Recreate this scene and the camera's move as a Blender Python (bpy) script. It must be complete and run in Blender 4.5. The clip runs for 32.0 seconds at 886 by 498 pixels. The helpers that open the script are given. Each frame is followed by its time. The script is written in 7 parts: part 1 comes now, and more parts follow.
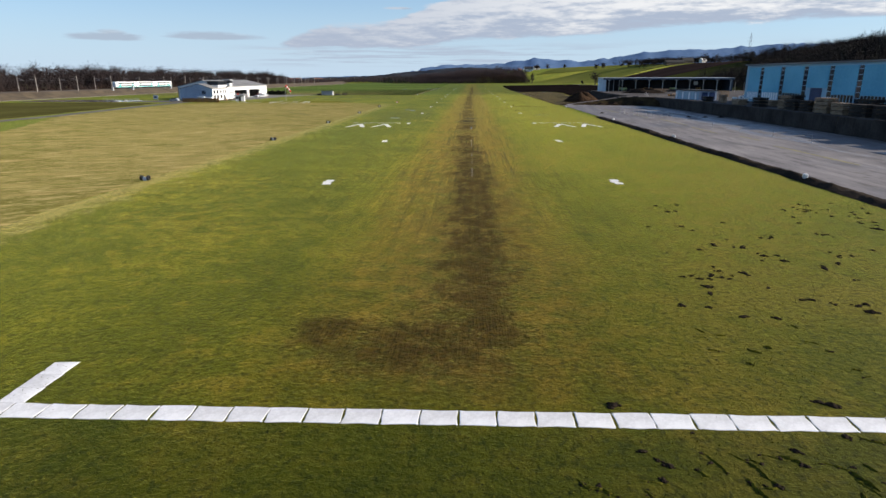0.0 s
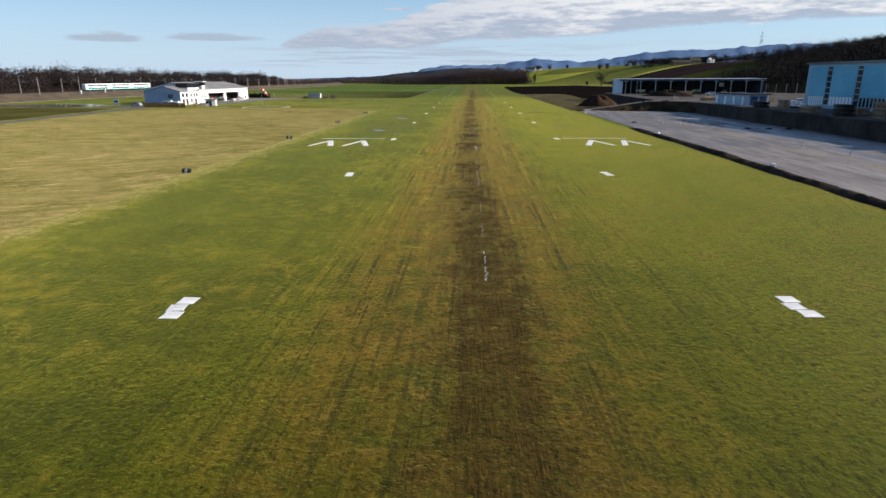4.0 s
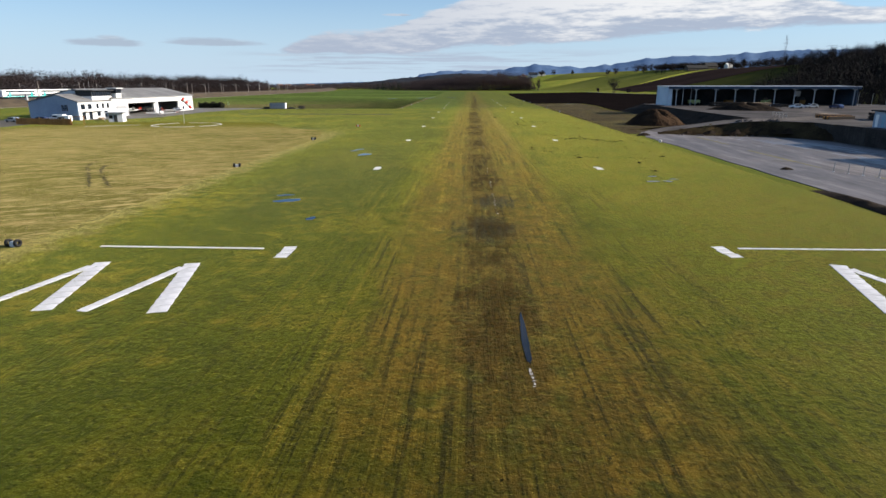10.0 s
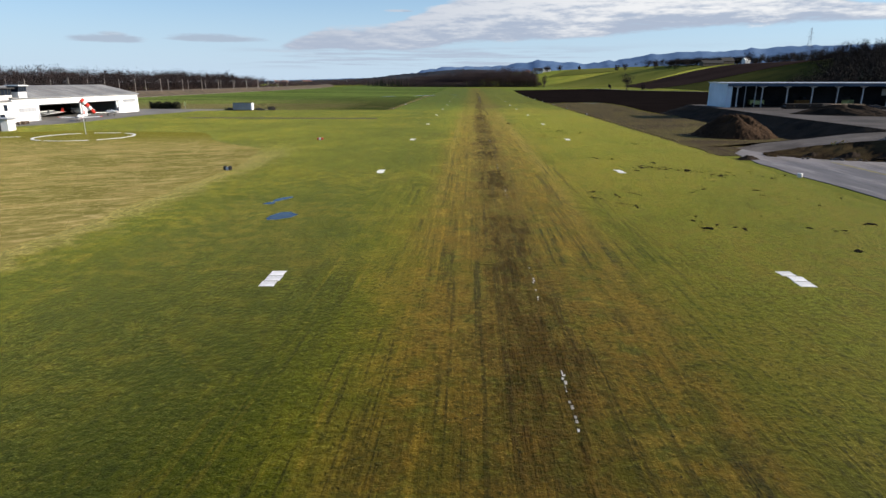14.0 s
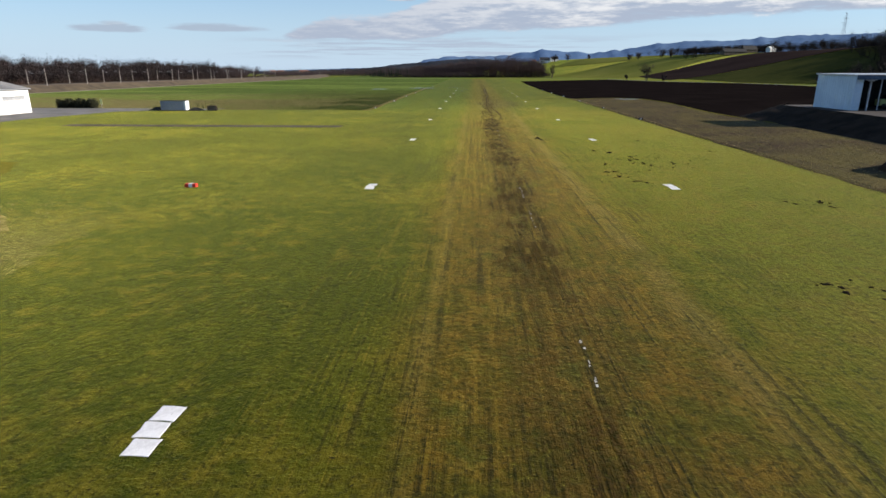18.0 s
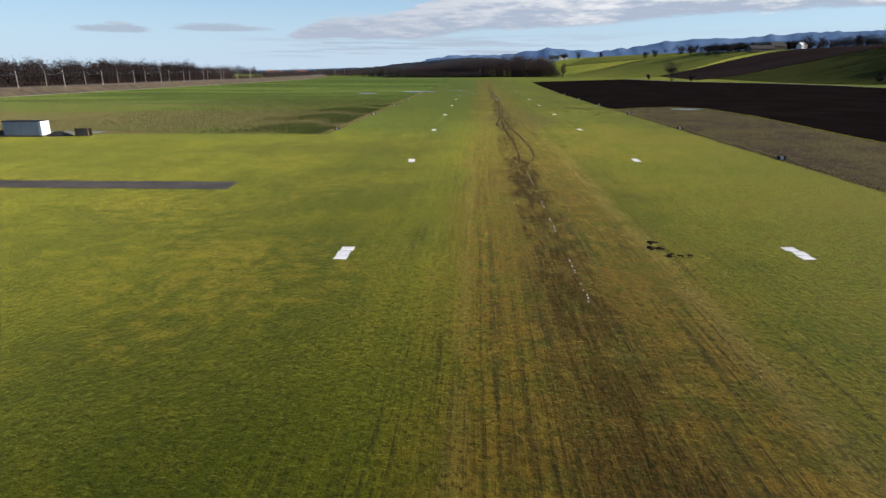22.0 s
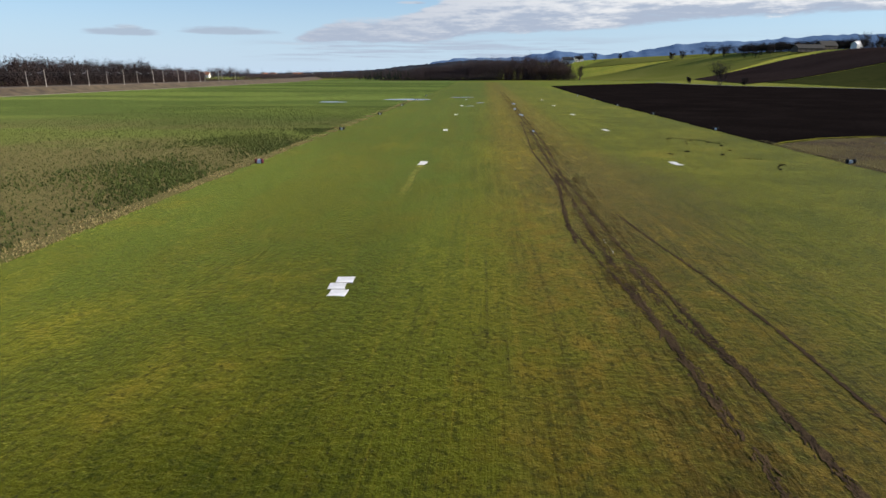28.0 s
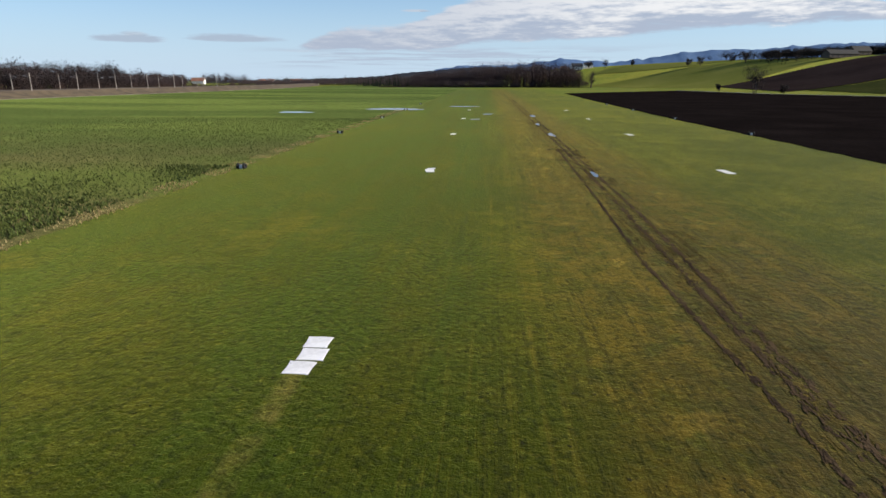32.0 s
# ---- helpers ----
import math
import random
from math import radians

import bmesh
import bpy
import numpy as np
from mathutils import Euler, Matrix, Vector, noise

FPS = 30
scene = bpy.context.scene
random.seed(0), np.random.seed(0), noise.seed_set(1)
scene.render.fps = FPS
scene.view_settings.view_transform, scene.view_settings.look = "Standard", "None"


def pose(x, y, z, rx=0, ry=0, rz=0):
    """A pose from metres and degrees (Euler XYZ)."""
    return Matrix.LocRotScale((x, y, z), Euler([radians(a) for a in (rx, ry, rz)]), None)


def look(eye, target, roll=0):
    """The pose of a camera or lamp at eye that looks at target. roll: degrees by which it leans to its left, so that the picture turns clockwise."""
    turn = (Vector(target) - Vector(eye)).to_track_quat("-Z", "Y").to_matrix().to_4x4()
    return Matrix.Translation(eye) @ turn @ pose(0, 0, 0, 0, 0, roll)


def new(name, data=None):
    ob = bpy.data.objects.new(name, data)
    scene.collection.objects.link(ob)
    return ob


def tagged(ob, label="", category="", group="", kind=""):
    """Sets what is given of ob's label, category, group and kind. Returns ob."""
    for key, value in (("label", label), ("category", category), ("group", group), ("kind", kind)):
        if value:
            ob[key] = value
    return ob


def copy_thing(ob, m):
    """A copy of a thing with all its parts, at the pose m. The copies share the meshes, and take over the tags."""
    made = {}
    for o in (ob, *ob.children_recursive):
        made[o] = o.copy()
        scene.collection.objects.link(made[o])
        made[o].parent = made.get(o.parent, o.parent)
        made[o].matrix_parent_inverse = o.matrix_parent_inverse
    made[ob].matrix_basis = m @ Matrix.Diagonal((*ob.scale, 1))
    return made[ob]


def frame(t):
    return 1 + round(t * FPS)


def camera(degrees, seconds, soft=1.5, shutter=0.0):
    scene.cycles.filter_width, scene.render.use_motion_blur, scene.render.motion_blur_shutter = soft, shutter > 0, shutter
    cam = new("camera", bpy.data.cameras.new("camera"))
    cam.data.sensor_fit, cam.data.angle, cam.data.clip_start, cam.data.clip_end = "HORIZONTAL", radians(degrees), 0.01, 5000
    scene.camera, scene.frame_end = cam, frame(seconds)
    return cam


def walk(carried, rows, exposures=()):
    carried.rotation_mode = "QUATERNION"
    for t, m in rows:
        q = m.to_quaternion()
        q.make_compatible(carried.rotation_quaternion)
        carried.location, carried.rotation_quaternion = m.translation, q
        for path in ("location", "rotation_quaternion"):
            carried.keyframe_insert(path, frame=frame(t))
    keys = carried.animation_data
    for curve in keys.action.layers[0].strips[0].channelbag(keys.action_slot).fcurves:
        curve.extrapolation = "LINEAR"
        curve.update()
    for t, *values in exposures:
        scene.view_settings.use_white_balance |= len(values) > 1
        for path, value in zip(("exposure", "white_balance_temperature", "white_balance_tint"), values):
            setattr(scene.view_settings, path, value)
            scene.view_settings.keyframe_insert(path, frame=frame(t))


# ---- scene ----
cam = camera(74.0, 32.0)
PATH = [
    (0, (0.058, 0.879, 10.514), (-0.03, 2.797, 9.955), -0.1),
    (0.5, (-0.056, 3.951, 10.52), (-0.144, 5.869, 9.96), -0.1),
    (1, (-0.147, 7.559, 10.529), (-0.235, 9.476, 9.967), -0.2),
    (1.5, (-0.222, 11.601, 10.54), (-0.311, 13.518, 9.977), -0.2),
    (2, (-0.291, 15.927, 10.557), (-0.38, 17.843, 9.994), -0.2),
    (2.5, (-0.364, 20.394, 10.584), (-0.452, 22.311, 10.021), -0.2),
    (3, (-0.446, 24.979, 10.624), (-0.533, 26.896, 10.061), -0.2),
    (3.5, (-0.542, 29.855, 10.677), (-0.63, 31.772, 10.117), -0.2),
    (5.5, (-1.058, 53.134, 11.019), (-1.144, 55.055, 10.47), -0.1),
    (6, (-1.183, 58.825, 11.064), (-1.268, 60.747, 10.517), -0.1),
    (6.5, (-1.306, 64.535, 11.098), (-1.392, 66.457, 10.552), -0.1),
    (7, (-1.432, 70.445, 11.125), (-1.516, 72.368, 10.581), -0.1),
    (7.5, (-1.562, 76.553, 11.149), (-1.646, 78.476, 10.606), -0.0),
    (8, (-1.701, 82.722, 11.163), (-1.785, 84.645, 10.621), -0.0),
    (8.5, (-1.85, 88.801, 11.164), (-1.934, 90.725, 10.623), -0.0),
    (9, (-2.007, 94.78, 11.152), (-2.091, 96.703, 10.61), 0.0),
    (9.5, (-2.171, 100.769, 11.129), (-2.256, 102.692, 10.588), 0.0),
    (10, (-2.338, 106.777, 11.101), (-2.422, 108.7, 10.561), 0.0),
    (10.5, (-2.503, 112.664, 11.076), (-2.587, 114.588, 10.537), 0.1),
    (11, (-2.661, 118.386, 11.056), (-2.745, 120.31, 10.518), 0.1),
    (11.5, (-2.807, 124.13, 11.044), (-2.891, 126.054, 10.505), 0.1),
    (12, (-2.941, 130.128, 11.039), (-3.027, 132.052, 10.5), 0.0),
    (12.5, (-3.07, 136.346, 11.042), (-3.155, 138.27, 10.501), 0.0),
    (13, (-3.198, 142.517, 11.047), (-3.284, 144.44, 10.504), 0.0),
    (13.5, (-3.33, 148.643, 11.054), (-3.418, 150.565, 10.507), 0.0),
    (15.5, (-3.958, 175.635, 11.029), (-4.05, 177.551, 10.463), -0.0),
    (16, (-4.101, 182.894, 11.014), (-4.194, 184.809, 10.444), -0.0),
    (16.5, (-4.233, 190.345, 11.008), (-4.327, 192.259, 10.434), -0.0),
    (17, (-4.357, 197.792, 11.021), (-4.452, 199.704, 10.444), -0.0),
    (17.5, (-4.476, 205.169, 11.07), (-4.572, 207.081, 10.49), -0.0),
    (18, (-4.598, 212.573, 11.153), (-4.695, 214.484, 10.571), -0.0),
    (18.5, (-4.73, 220.133, 11.261), (-4.829, 222.043, 10.677), -0.0),
    (19, (-4.876, 227.816, 11.379), (-4.976, 229.725, 10.794), -0.1),
    (19.5, (-5.032, 235.459, 11.494), (-5.134, 237.368, 10.908), -0.1),
    (20, (-5.199, 243.057, 11.591), (-5.302, 244.966, 11.004), -0.1),
    (20.5, (-5.373, 250.83, 11.659), (-5.478, 252.74, 11.074), -0.1),
    (21, (-5.555, 258.855, 11.701), (-5.661, 260.765, 11.117), -0.1),
    (21.5, (-5.743, 266.934, 11.727), (-5.852, 268.843, 11.142), -0.2),
    (22, (-5.933, 274.939, 11.745), (-6.045, 276.849, 11.16), -0.2),
    (22.5, (-6.122, 282.928, 11.748), (-6.236, 284.837, 11.163), -0.2),
    (23, (-6.303, 290.919, 11.721), (-6.419, 292.828, 11.134), -0.2),
    (23.5, (-6.474, 298.877, 11.642), (-6.592, 300.786, 11.056), -0.2),
    (24, (-6.635, 306.861, 11.497), (-6.755, 308.769, 10.911), -0.2),
    (24.5, (-6.789, 314.974, 11.304), (-6.91, 316.883, 10.719), -0.2),
    (25, (-6.939, 323.211, 11.105), (-7.062, 325.119, 10.52), -0.2),
    (25.5, (-7.084, 331.336, 10.914), (-7.208, 333.244, 10.328), -0.2),
    (27.5, (-7.62, 361.642, 10.34), (-7.748, 363.552, 9.76), -0.1),
    (28, (-7.773, 368.447, 10.19), (-7.903, 370.359, 9.615), -0.1),
    (28.5, (-7.939, 375.053, 10.029), (-8.07, 376.966, 9.458), -0.1),
    (29, (-8.117, 381.694, 9.858), (-8.25, 383.608, 9.292), -0.0),
    (29.5, (-8.306, 388.371, 9.678), (-8.44, 390.286, 9.115), 0.0),
    (30, (-8.5, 394.964, 9.492), (-8.637, 396.879, 8.932), 0.0),
    (30.5, (-8.69, 401.392, 9.303), (-8.827, 403.308, 8.746), 0.1),
    (31, (-8.863, 407.68, 9.114), (-9.001, 409.596, 8.558), 0.1),
    (31.5, (-9.013, 413.874, 8.925), (-9.152, 415.79, 8.369), 0.1),
    (32, (-9.136, 419.975, 8.735), (-9.277, 421.892, 8.183), 0.1),
]
walk(cam, [(t, look(eye, target, roll)) for t, eye, target, roll in PATH], exposures=[(0, 0.9), (32, 0.9)])

# ---- world, sun, exposure ----
SUN_EL, SUN_AZ = radians(22), radians(87)  # azimuth clockwise from +y
TO_SUN = Vector((math.sin(SUN_AZ) * math.cos(SUN_EL), math.cos(SUN_AZ) * math.cos(SUN_EL), math.sin(SUN_EL)))
sun = new("sun", bpy.data.lights.new("sun", "SUN"))
sun.data.energy, sun.data.angle, sun.data.color = 5.0, radians(0.6), (1.0, 0.9, 0.76)
sun.matrix_world = look((300, 0, 300), Vector((300, 0, 300)) - TO_SUN)


class Net:
    """A small helper to write node trees as formulas."""

    def __init__(self, tree):
        self.tree, self.links = tree, tree.links

    def put(self, kind, ins=(), out=0, operation=None, interpolation=None):
        n = self.tree.nodes.new(kind)
        if operation:
            n.operation = operation
        if interpolation:
            n.interpolation_type = interpolation
        for k, v in (ins.items() if isinstance(ins, dict) else enumerate(ins)):
            if v is None:
                continue
            if isinstance(v, bpy.types.NodeSocket):
                self.links.new(v, n.inputs[k])
            else:
                n.inputs[k].default_value = v
        return n.outputs[out] if len(n.outputs) else n

    def m(self, op, a, b=None, c=None):
        return self.put("ShaderNodeMath", [a, b, c], operation=op)

    def add(self, a, b):
        return self.m("ADD", a, b)

    def mul(self, a, b):
        return self.m("MULTIPLY", a, b)

    def sub(self, a, b):
        return self.m("SUBTRACT", a, b)

    def step(self, v, lo, hi, to0=0.0, to1=1.0):
        return self.put("ShaderNodeMapRange", [v, lo, hi, to0, to1], interpolation="SMOOTHSTEP")

    def xyz(self, v):
        n = self.tree.nodes.new("ShaderNodeSeparateXYZ")
        self.links.new(v, n.inputs[0])
        return n.outputs[0], n.outputs[1], n.outputs[2]

    def vec(self, x, y, z=0.0):
        return self.put("ShaderNodeCombineXYZ", [x, y, z])

    def noise(self, v, scale, detail=4.0, rough=0.55, distort=0.0):
        return self.put("ShaderNodeTexNoise", {"Vector": v, "Scale": scale, "Detail": detail, "Roughness": rough, "Distortion": distort})

    def mix(self, f, a, b):
        n = self.tree.nodes.new("ShaderNodeMix")
        n.data_type = "RGBA"
        for k, v in ((0, f), (6, a), (7, b)):
            if isinstance(v, bpy.types.NodeSocket):
                self.links.new(v, n.inputs[k])
            else:
                n.inputs[k].default_value = (*v, 1) if k else v
        return n.outputs[2]


world = bpy.data.worlds.new("sky")
scene.world = world
world.use_nodes = True
world.node_tree.nodes.clear()
W = Net(world.node_tree)
sky_node = world.node_tree.nodes.new("ShaderNodeTexSky")
sky_node.sky_type, sky_node.sun_disc = "NISHITA", False
sky_node.sun_elevation, sky_node.sun_rotation = SUN_EL, SUN_AZ
sky_node.air_density, sky_node.dust_density, sky_node.ozone_density = 1.0, 0.3, 3.0
sky = sky_node.outputs[0]
way = W.put("ShaderNodeTexCoord", out=0)
dx, dy, dz = W.xyz(way)
az = W.m("ARCTAN2", dx, dy)
el = W.m("ARCSINE", dz)
# long bank of stratocumulus that thickens towards the south-east, thin streaks under it and two small flat clouds
flat = W.vec(W.mul(az, 5.0), W.mul(el, 26.0))
puffs = W.noise(flat, 1.7, 9.0, 0.62, 0.25)
fine = W.noise(W.vec(W.mul(az, 10.0), W.mul(el, 62.0), 3.0), 2.4, 7.0, 0.66)
wisp = W.noise(W.vec(W.mul(az, 3.0), W.mul(el, 70.0), 8.0), 2.2, 6.0, 0.6)
lower = W.add(W.step(az, -0.12, 0.02, 0.046, 0.061), W.step(az, 0.05, 0.42, 0.0, 0.016))
upper = W.add(W.add(W.step(az, -0.33, -0.22, 0.050, 0.076), W.step(az, -0.19, 0.06, 0.0, 0.066)), W.step(az, 0.40, 0.56, 0.0, -0.046))
band = W.mul(W.mul(W.step(el, W.sub(lower, 0.009), W.add(lower, 0.008)), W.step(el, W.add(upper, 0.012), W.sub(upper, 0.010))), W.mul(W.step(az, -0.34, -0.27), W.step(az, 0.95, 0.62, 0.5, 1.0)))


def blob(a, e, wa, we):
    """A small flat-based cloud, ragged by the fine noise."""
    q = W.add(W.m("POWER", W.m("DIVIDE", W.sub(az, a), wa), 2.0), W.m("POWER", W.m("DIVIDE", W.sub(el, e), W.step(el, e - 0.004, e + 0.004, we * 0.55, we)), 2.0))
    return W.step(W.add(q, W.mul(W.sub(fine, 0.5), 2.4)), 1.5, 0.3)


small = W.m("MAXIMUM", W.m("MAXIMUM", blob(-0.540, 0.0555, 0.046, 0.0080), blob(-0.534, 0.059, 0.022, 0.0080)), W.m("MAXIMUM", blob(-0.398, 0.0595, 0.066, 0.0072), blob(-0.12, 0.105, 0.022, 0.0025)))
streak = W.mul(W.mul(W.step(el, 0.014, 0.026), W.step(el, 0.060, 0.040)), W.mul(W.step(az, -0.42, -0.25), W.step(az, 0.30, 0.0, 0.35, 1.0)))
high = W.mul(W.step(el, 0.2, 0.5), 0.10)
mass = W.add(W.add(W.mul(band, 0.50), high), W.add(W.mul(puffs, 0.75), W.mul(fine, 0.42)))
cover = W.m("MAXIMUM", W.step(mass, 0.72, 0.98), W.m("MAXIMUM", W.mul(small, 0.85), W.mul(streak, W.step(wisp, 0.44, 0.62, 0.0, 0.75))))
lit = W.step(W.add(W.add(W.mul(puffs, 1.1), W.mul(fine, 0.9)), W.mul(W.sub(el, lower), 6.0)), 0.98, 1.36)
tone = W.mix(W.mul(W.m("MAXIMUM", lit, W.mul(small, 0.35)), W.step(az, -0.25, 0.35, 0.30, 1.0)), W.mix(small, (0.45, 0.51, 0.64), (0.36, 0.44, 0.57)), (1.0, 0.985, 0.98))
# pale blue haze low over the valley
tint = W.put("ShaderNodeMix", {0: 1.0}, out=2)
tint.node.data_type, tint.node.blend_type = "RGBA", "MULTIPLY"
W.links.new(sky, tint.node.inputs[6])
tint.node.inputs[7].default_value = (0.74, 0.98, 1.18, 1)
sky_blue = W.mix(W.step(el, 0.20, -0.02, 0.15, 0.9), tint.node.outputs[2], (4.6, 5.75, 7.2))
sky_bg = W.put("ShaderNodeBackground", {"Color": sky_blue, "Strength": 0.067})
cloud_bg = W.put("ShaderNodeBackground", {"Color": tone, "Strength": 0.51})
both = W.put("ShaderNodeMixShader", {0: W.mul(cover, 0.90), 1: sky_bg, 2: cloud_bg})
W.put("ShaderNodeOutputWorld", {"Surface": both})

# ---- materials ----


def material(name):
    mt = bpy.data.materials.new(name)
    mt.use_nodes = True
    mt.node_tree.nodes.clear()
    return mt, Net(mt.node_tree)


def finish(n, color, rough=0.8, metal=0.0, bump=None, depth=0.02, spec=0.5, strength=1.0, sheen=0.0):
    ins = {"Base Color": color if isinstance(color, bpy.types.NodeSocket) else (*color, 1), "Roughness": rough, "Metallic": metal, "Specular IOR Level": spec}
    if sheen:
        ins["Sheen Weight"], ins["Sheen Roughness"], ins["Sheen Tint"] = sheen, 0.22, n.mix(0.20, n.put("ShaderNodeVectorMath", {0: color, "Scale": 9.0}, operation="SCALE"), (0.62, 0.62, 0.26))
        ins["Specular Tint"] = (0.95, 1.0, 0.62, 1)
    if bump is not None:
        ins["Normal"] = n.put("ShaderNodeBump", {"Strength": strength, "Distance": depth, "Height": bump})
    n.put("ShaderNodeOutputMaterial", {"Surface": n.put("ShaderNodeBsdfPrincipled", ins)})


def surface(name, c1, c2, scale=1.0, rough=0.7, metal=0.0, bump=0.01, streaks=0.0, vary=0.0, spec=0.2):
    """Two-scale mottled material: c1 to c2 by coarse and fine noise; streaks: rain marks running down; vary: spread from piece to piece."""
    mt, n = material(name)
    p = n.put("ShaderNodeTexCoord", out=3)
    big, small = n.noise(p, 0.35 * scale, 3.0), n.noise(p, 5.0 * scale, 5.0, 0.65)
    f = n.step(n.add(n.mul(big, 0.6), n.mul(small, 0.4)), 0.34, 0.66)
    if streaks:
        x, y, z = n.xyz(p)
        f = n.add(f, n.mul(n.sub(n.noise(n.vec(n.mul(x, 2.5), n.mul(y, 2.5), n.mul(z, 0.12)), 1.0), 0.5), streaks))
    if vary:
        f = n.add(f, n.mul(n.sub(n.put("ShaderNodeObjectInfo", out=5), 0.5), vary))
    color = n.mix(n.m("MINIMUM", n.m("MAXIMUM", f, 0.0), 1.0), c1, c2)
    finish(n, color, n.add(rough, n.mul(n.sub(small, 0.5), 0.25)), metal, small if bump else None, bump, spec)
    return mt


def leafy(name, c1, c2, rough=0.75, c3=None):
    """Foliage, twigs and grass: colour spread from clump to clump."""
    mt, n = material(name)
    r = n.put("ShaderNodeNewGeometry", out="Random Per Island")
    p = n.put("ShaderNodeTexCoord", out=3)
    f = n.add(n.mul(r, 0.6), n.mul(n.noise(p, 0.05, 3.0), 0.5))
    color = n.mix(n.step(f, 0.2, 0.85), c1, c2)
    if c3:
        color = n.mix(n.step(n.noise(p, 0.11, 2.0), 0.5, 0.62), color, c3)
    finish(n, color, rough, spec=0.2)
    return mt


GLINT, SHEEN = 0.09, 0.52  # gloss and grazing sheen of the short grass


def ground_net(name):
    mt, n = material(name)
    p = n.put("ShaderNodeTexCoord", out=3)
    x, y, z = n.xyz(p)
    return mt, n, p, x, y


# mown runway grass: green verges, ochre trampled middle, bare mud along the centre line, mowing and wheel lines
mt_runway, n, p, x, y = ground_net("runway_grass")
wide, mid, blot = n.noise(p, 0.035, 3.0), n.noise(p, 0.16, 5.0, 0.6), n.noise(p, 0.75, 5.0, 0.62)
tuft, grain = n.noise(p, 3.0, 5.0, 0.68), n.noise(p, 11.0, 3.0, 0.7)
bent = n.mul(n.sub(n.noise(n.vec(n.mul(x, 0.25), n.mul(y, 0.06)), 1.0, 5.0, 0.6), 0.5), 5.0)
swathe = n.noise(n.vec(n.mul(x, 0.34), n.mul(y, 0.013), 4.0), 1.0, 3.0, 0.6)
drawn = n.noise(n.vec(n.mul(x, 1.6), n.mul(y, 0.22), 11.0), 1.0, 6.0, 0.7)
# three greens, lush to thin, in drifts of several sizes
lush_shade = n.mul(n.step(n.m("ABSOLUTE", n.add(n.add(x, 24.0), n.mul(bent, 1.6))), 9.0, 2.0), n.mul(n.step(y, 30.0, 60.0), n.step(y, 190.0, 120.0)))
# past y 400 the darker green also stands in for cloud shade
lush_shade = n.m("MAXIMUM", lush_shade, n.m("MAXIMUM", n.mul(n.step(n.add(y, n.mul(mid, 60.0)), 240.0, 420.0, 0.0, 0.5), n.step(x, 0.0, -8.0)), n.step(n.add(y, n.mul(mid, 60.0)), 400.0, 450.0, 0.0, 1.3)))
thin = n.sub(n.add(n.add(n.mul(wide, 0.34), n.mul(mid, 0.34)), n.add(n.mul(swathe, 0.12), n.mul(blot, 0.20))), n.mul(lush_shade, 0.075))
# dark left to pale right: growth, with the sunward brightness painted in
thin = n.add(thin, n.add(n.step(x, 6.0, 18.0, 0.0, 0.035), n.step(x, -6.0, -12.0, 0.0, -0.045)))
color = n.mix(n.step(thin, 0.37, 0.52), (0.043, 0.050, 0.0015), (0.076, 0.078, 0.003))
color = n.mix(n.step(thin, 0.46, 0.60), color, (0.116, 0.094, 0.008))
straw = n.step(n.add(n.mul(n.noise(p, 0.06, 4.0, 0.6), 0.5), n.mul(blot, 0.5)), 0.50, 0.62)
# right grass limier, left darker: partly growth, partly the sun side painted in
color = n.mix(n.mul(n.mul(n.step(n.add(x, bent), 6.0, 15.0), n.mul(n.step(y, 16.0, 60.0), n.step(y, 400.0, 340.0))), n.step(blot, 0.60, 0.42, 0.15, 0.55)), color, (0.118, 0.126, 0.006))
color = n.mix(n.mul(n.mul(n.step(n.add(x, bent), -6.0, -15.0), n.mul(n.step(y, 60.0, 110.0, 0.25, 1.0), n.step(y, 330.0, 260.0))), n.step(blot, 0.62, 0.40, 0.22, 0.62)), color, (0.030, 0.042, 0.002))
color = n.mix(n.mul(straw, n.mul(n.step(y, 330.0, 420.0, 0.45, 0.22), n.step(y, 120.0, 50.0, 1.0, 1.25))), color, (0.140, 0.108, 0.010))
color = n.mix(n.mul(n.mul(n.step(n.add(x, bent), -5.0, -12.0), n.step(y, 370.0, 410.0)), n.step(n.add(n.mul(mid, 0.5), n.mul(swathe, 0.5)), 0.58, 0.42, 0.10, 0.60)), color, (0.034, 0.060, 0.004))
color = n.mix(n.mul(n.mul(n.step(n.m("ABSOLUTE", n.add(n.add(x, 6.5), n.mul(bent, 0.6))), 9.0, 3.0), n.mul(n.step(y, 270.0, 320.0), n.step(y, 430.0, 400.0))), n.step(blot, 0.62, 0.40, 0.15, 0.55)), color, (0.108, 0.116, 0.007))
# ochre trampled lane, sharp along its left edge on the far half
side = n.m("ABSOLUTE", n.add(n.add(x, n.step(y, 360.0, 440.0, 0.6, -0.8)), bent))
kept = n.m("ABSOLUTE", n.add(n.add(x, 0.3), n.mul(bent, 0.13)))
lane = n.mul(n.step(kept, 6.7, 5.9), n.mul(n.step(y, 120.0, 170.0), n.step(y, 400.0, 320.0, 0.35, 1.0)))
begun = n.step(n.add(y, n.mul(mid, 3.0)), 18.4, 22.0)
worn = n.mul(n.m("MAXIMUM", n.mul(n.step(side, 9.0, 4.2), n.mul(n.step(y, 20.0, 90.0, 0.6, 1.0), n.step(y, 400.0, 320.0, 0.62, 1.0))), n.mul(lane, 0.85)), begun)
ochre = n.mix(n.step(n.add(n.mul(blot, 0.5), n.mul(drawn, 0.5)), 0.42, 0.60), (0.074, 0.046, 0.007), (0.138, 0.080, 0.009))
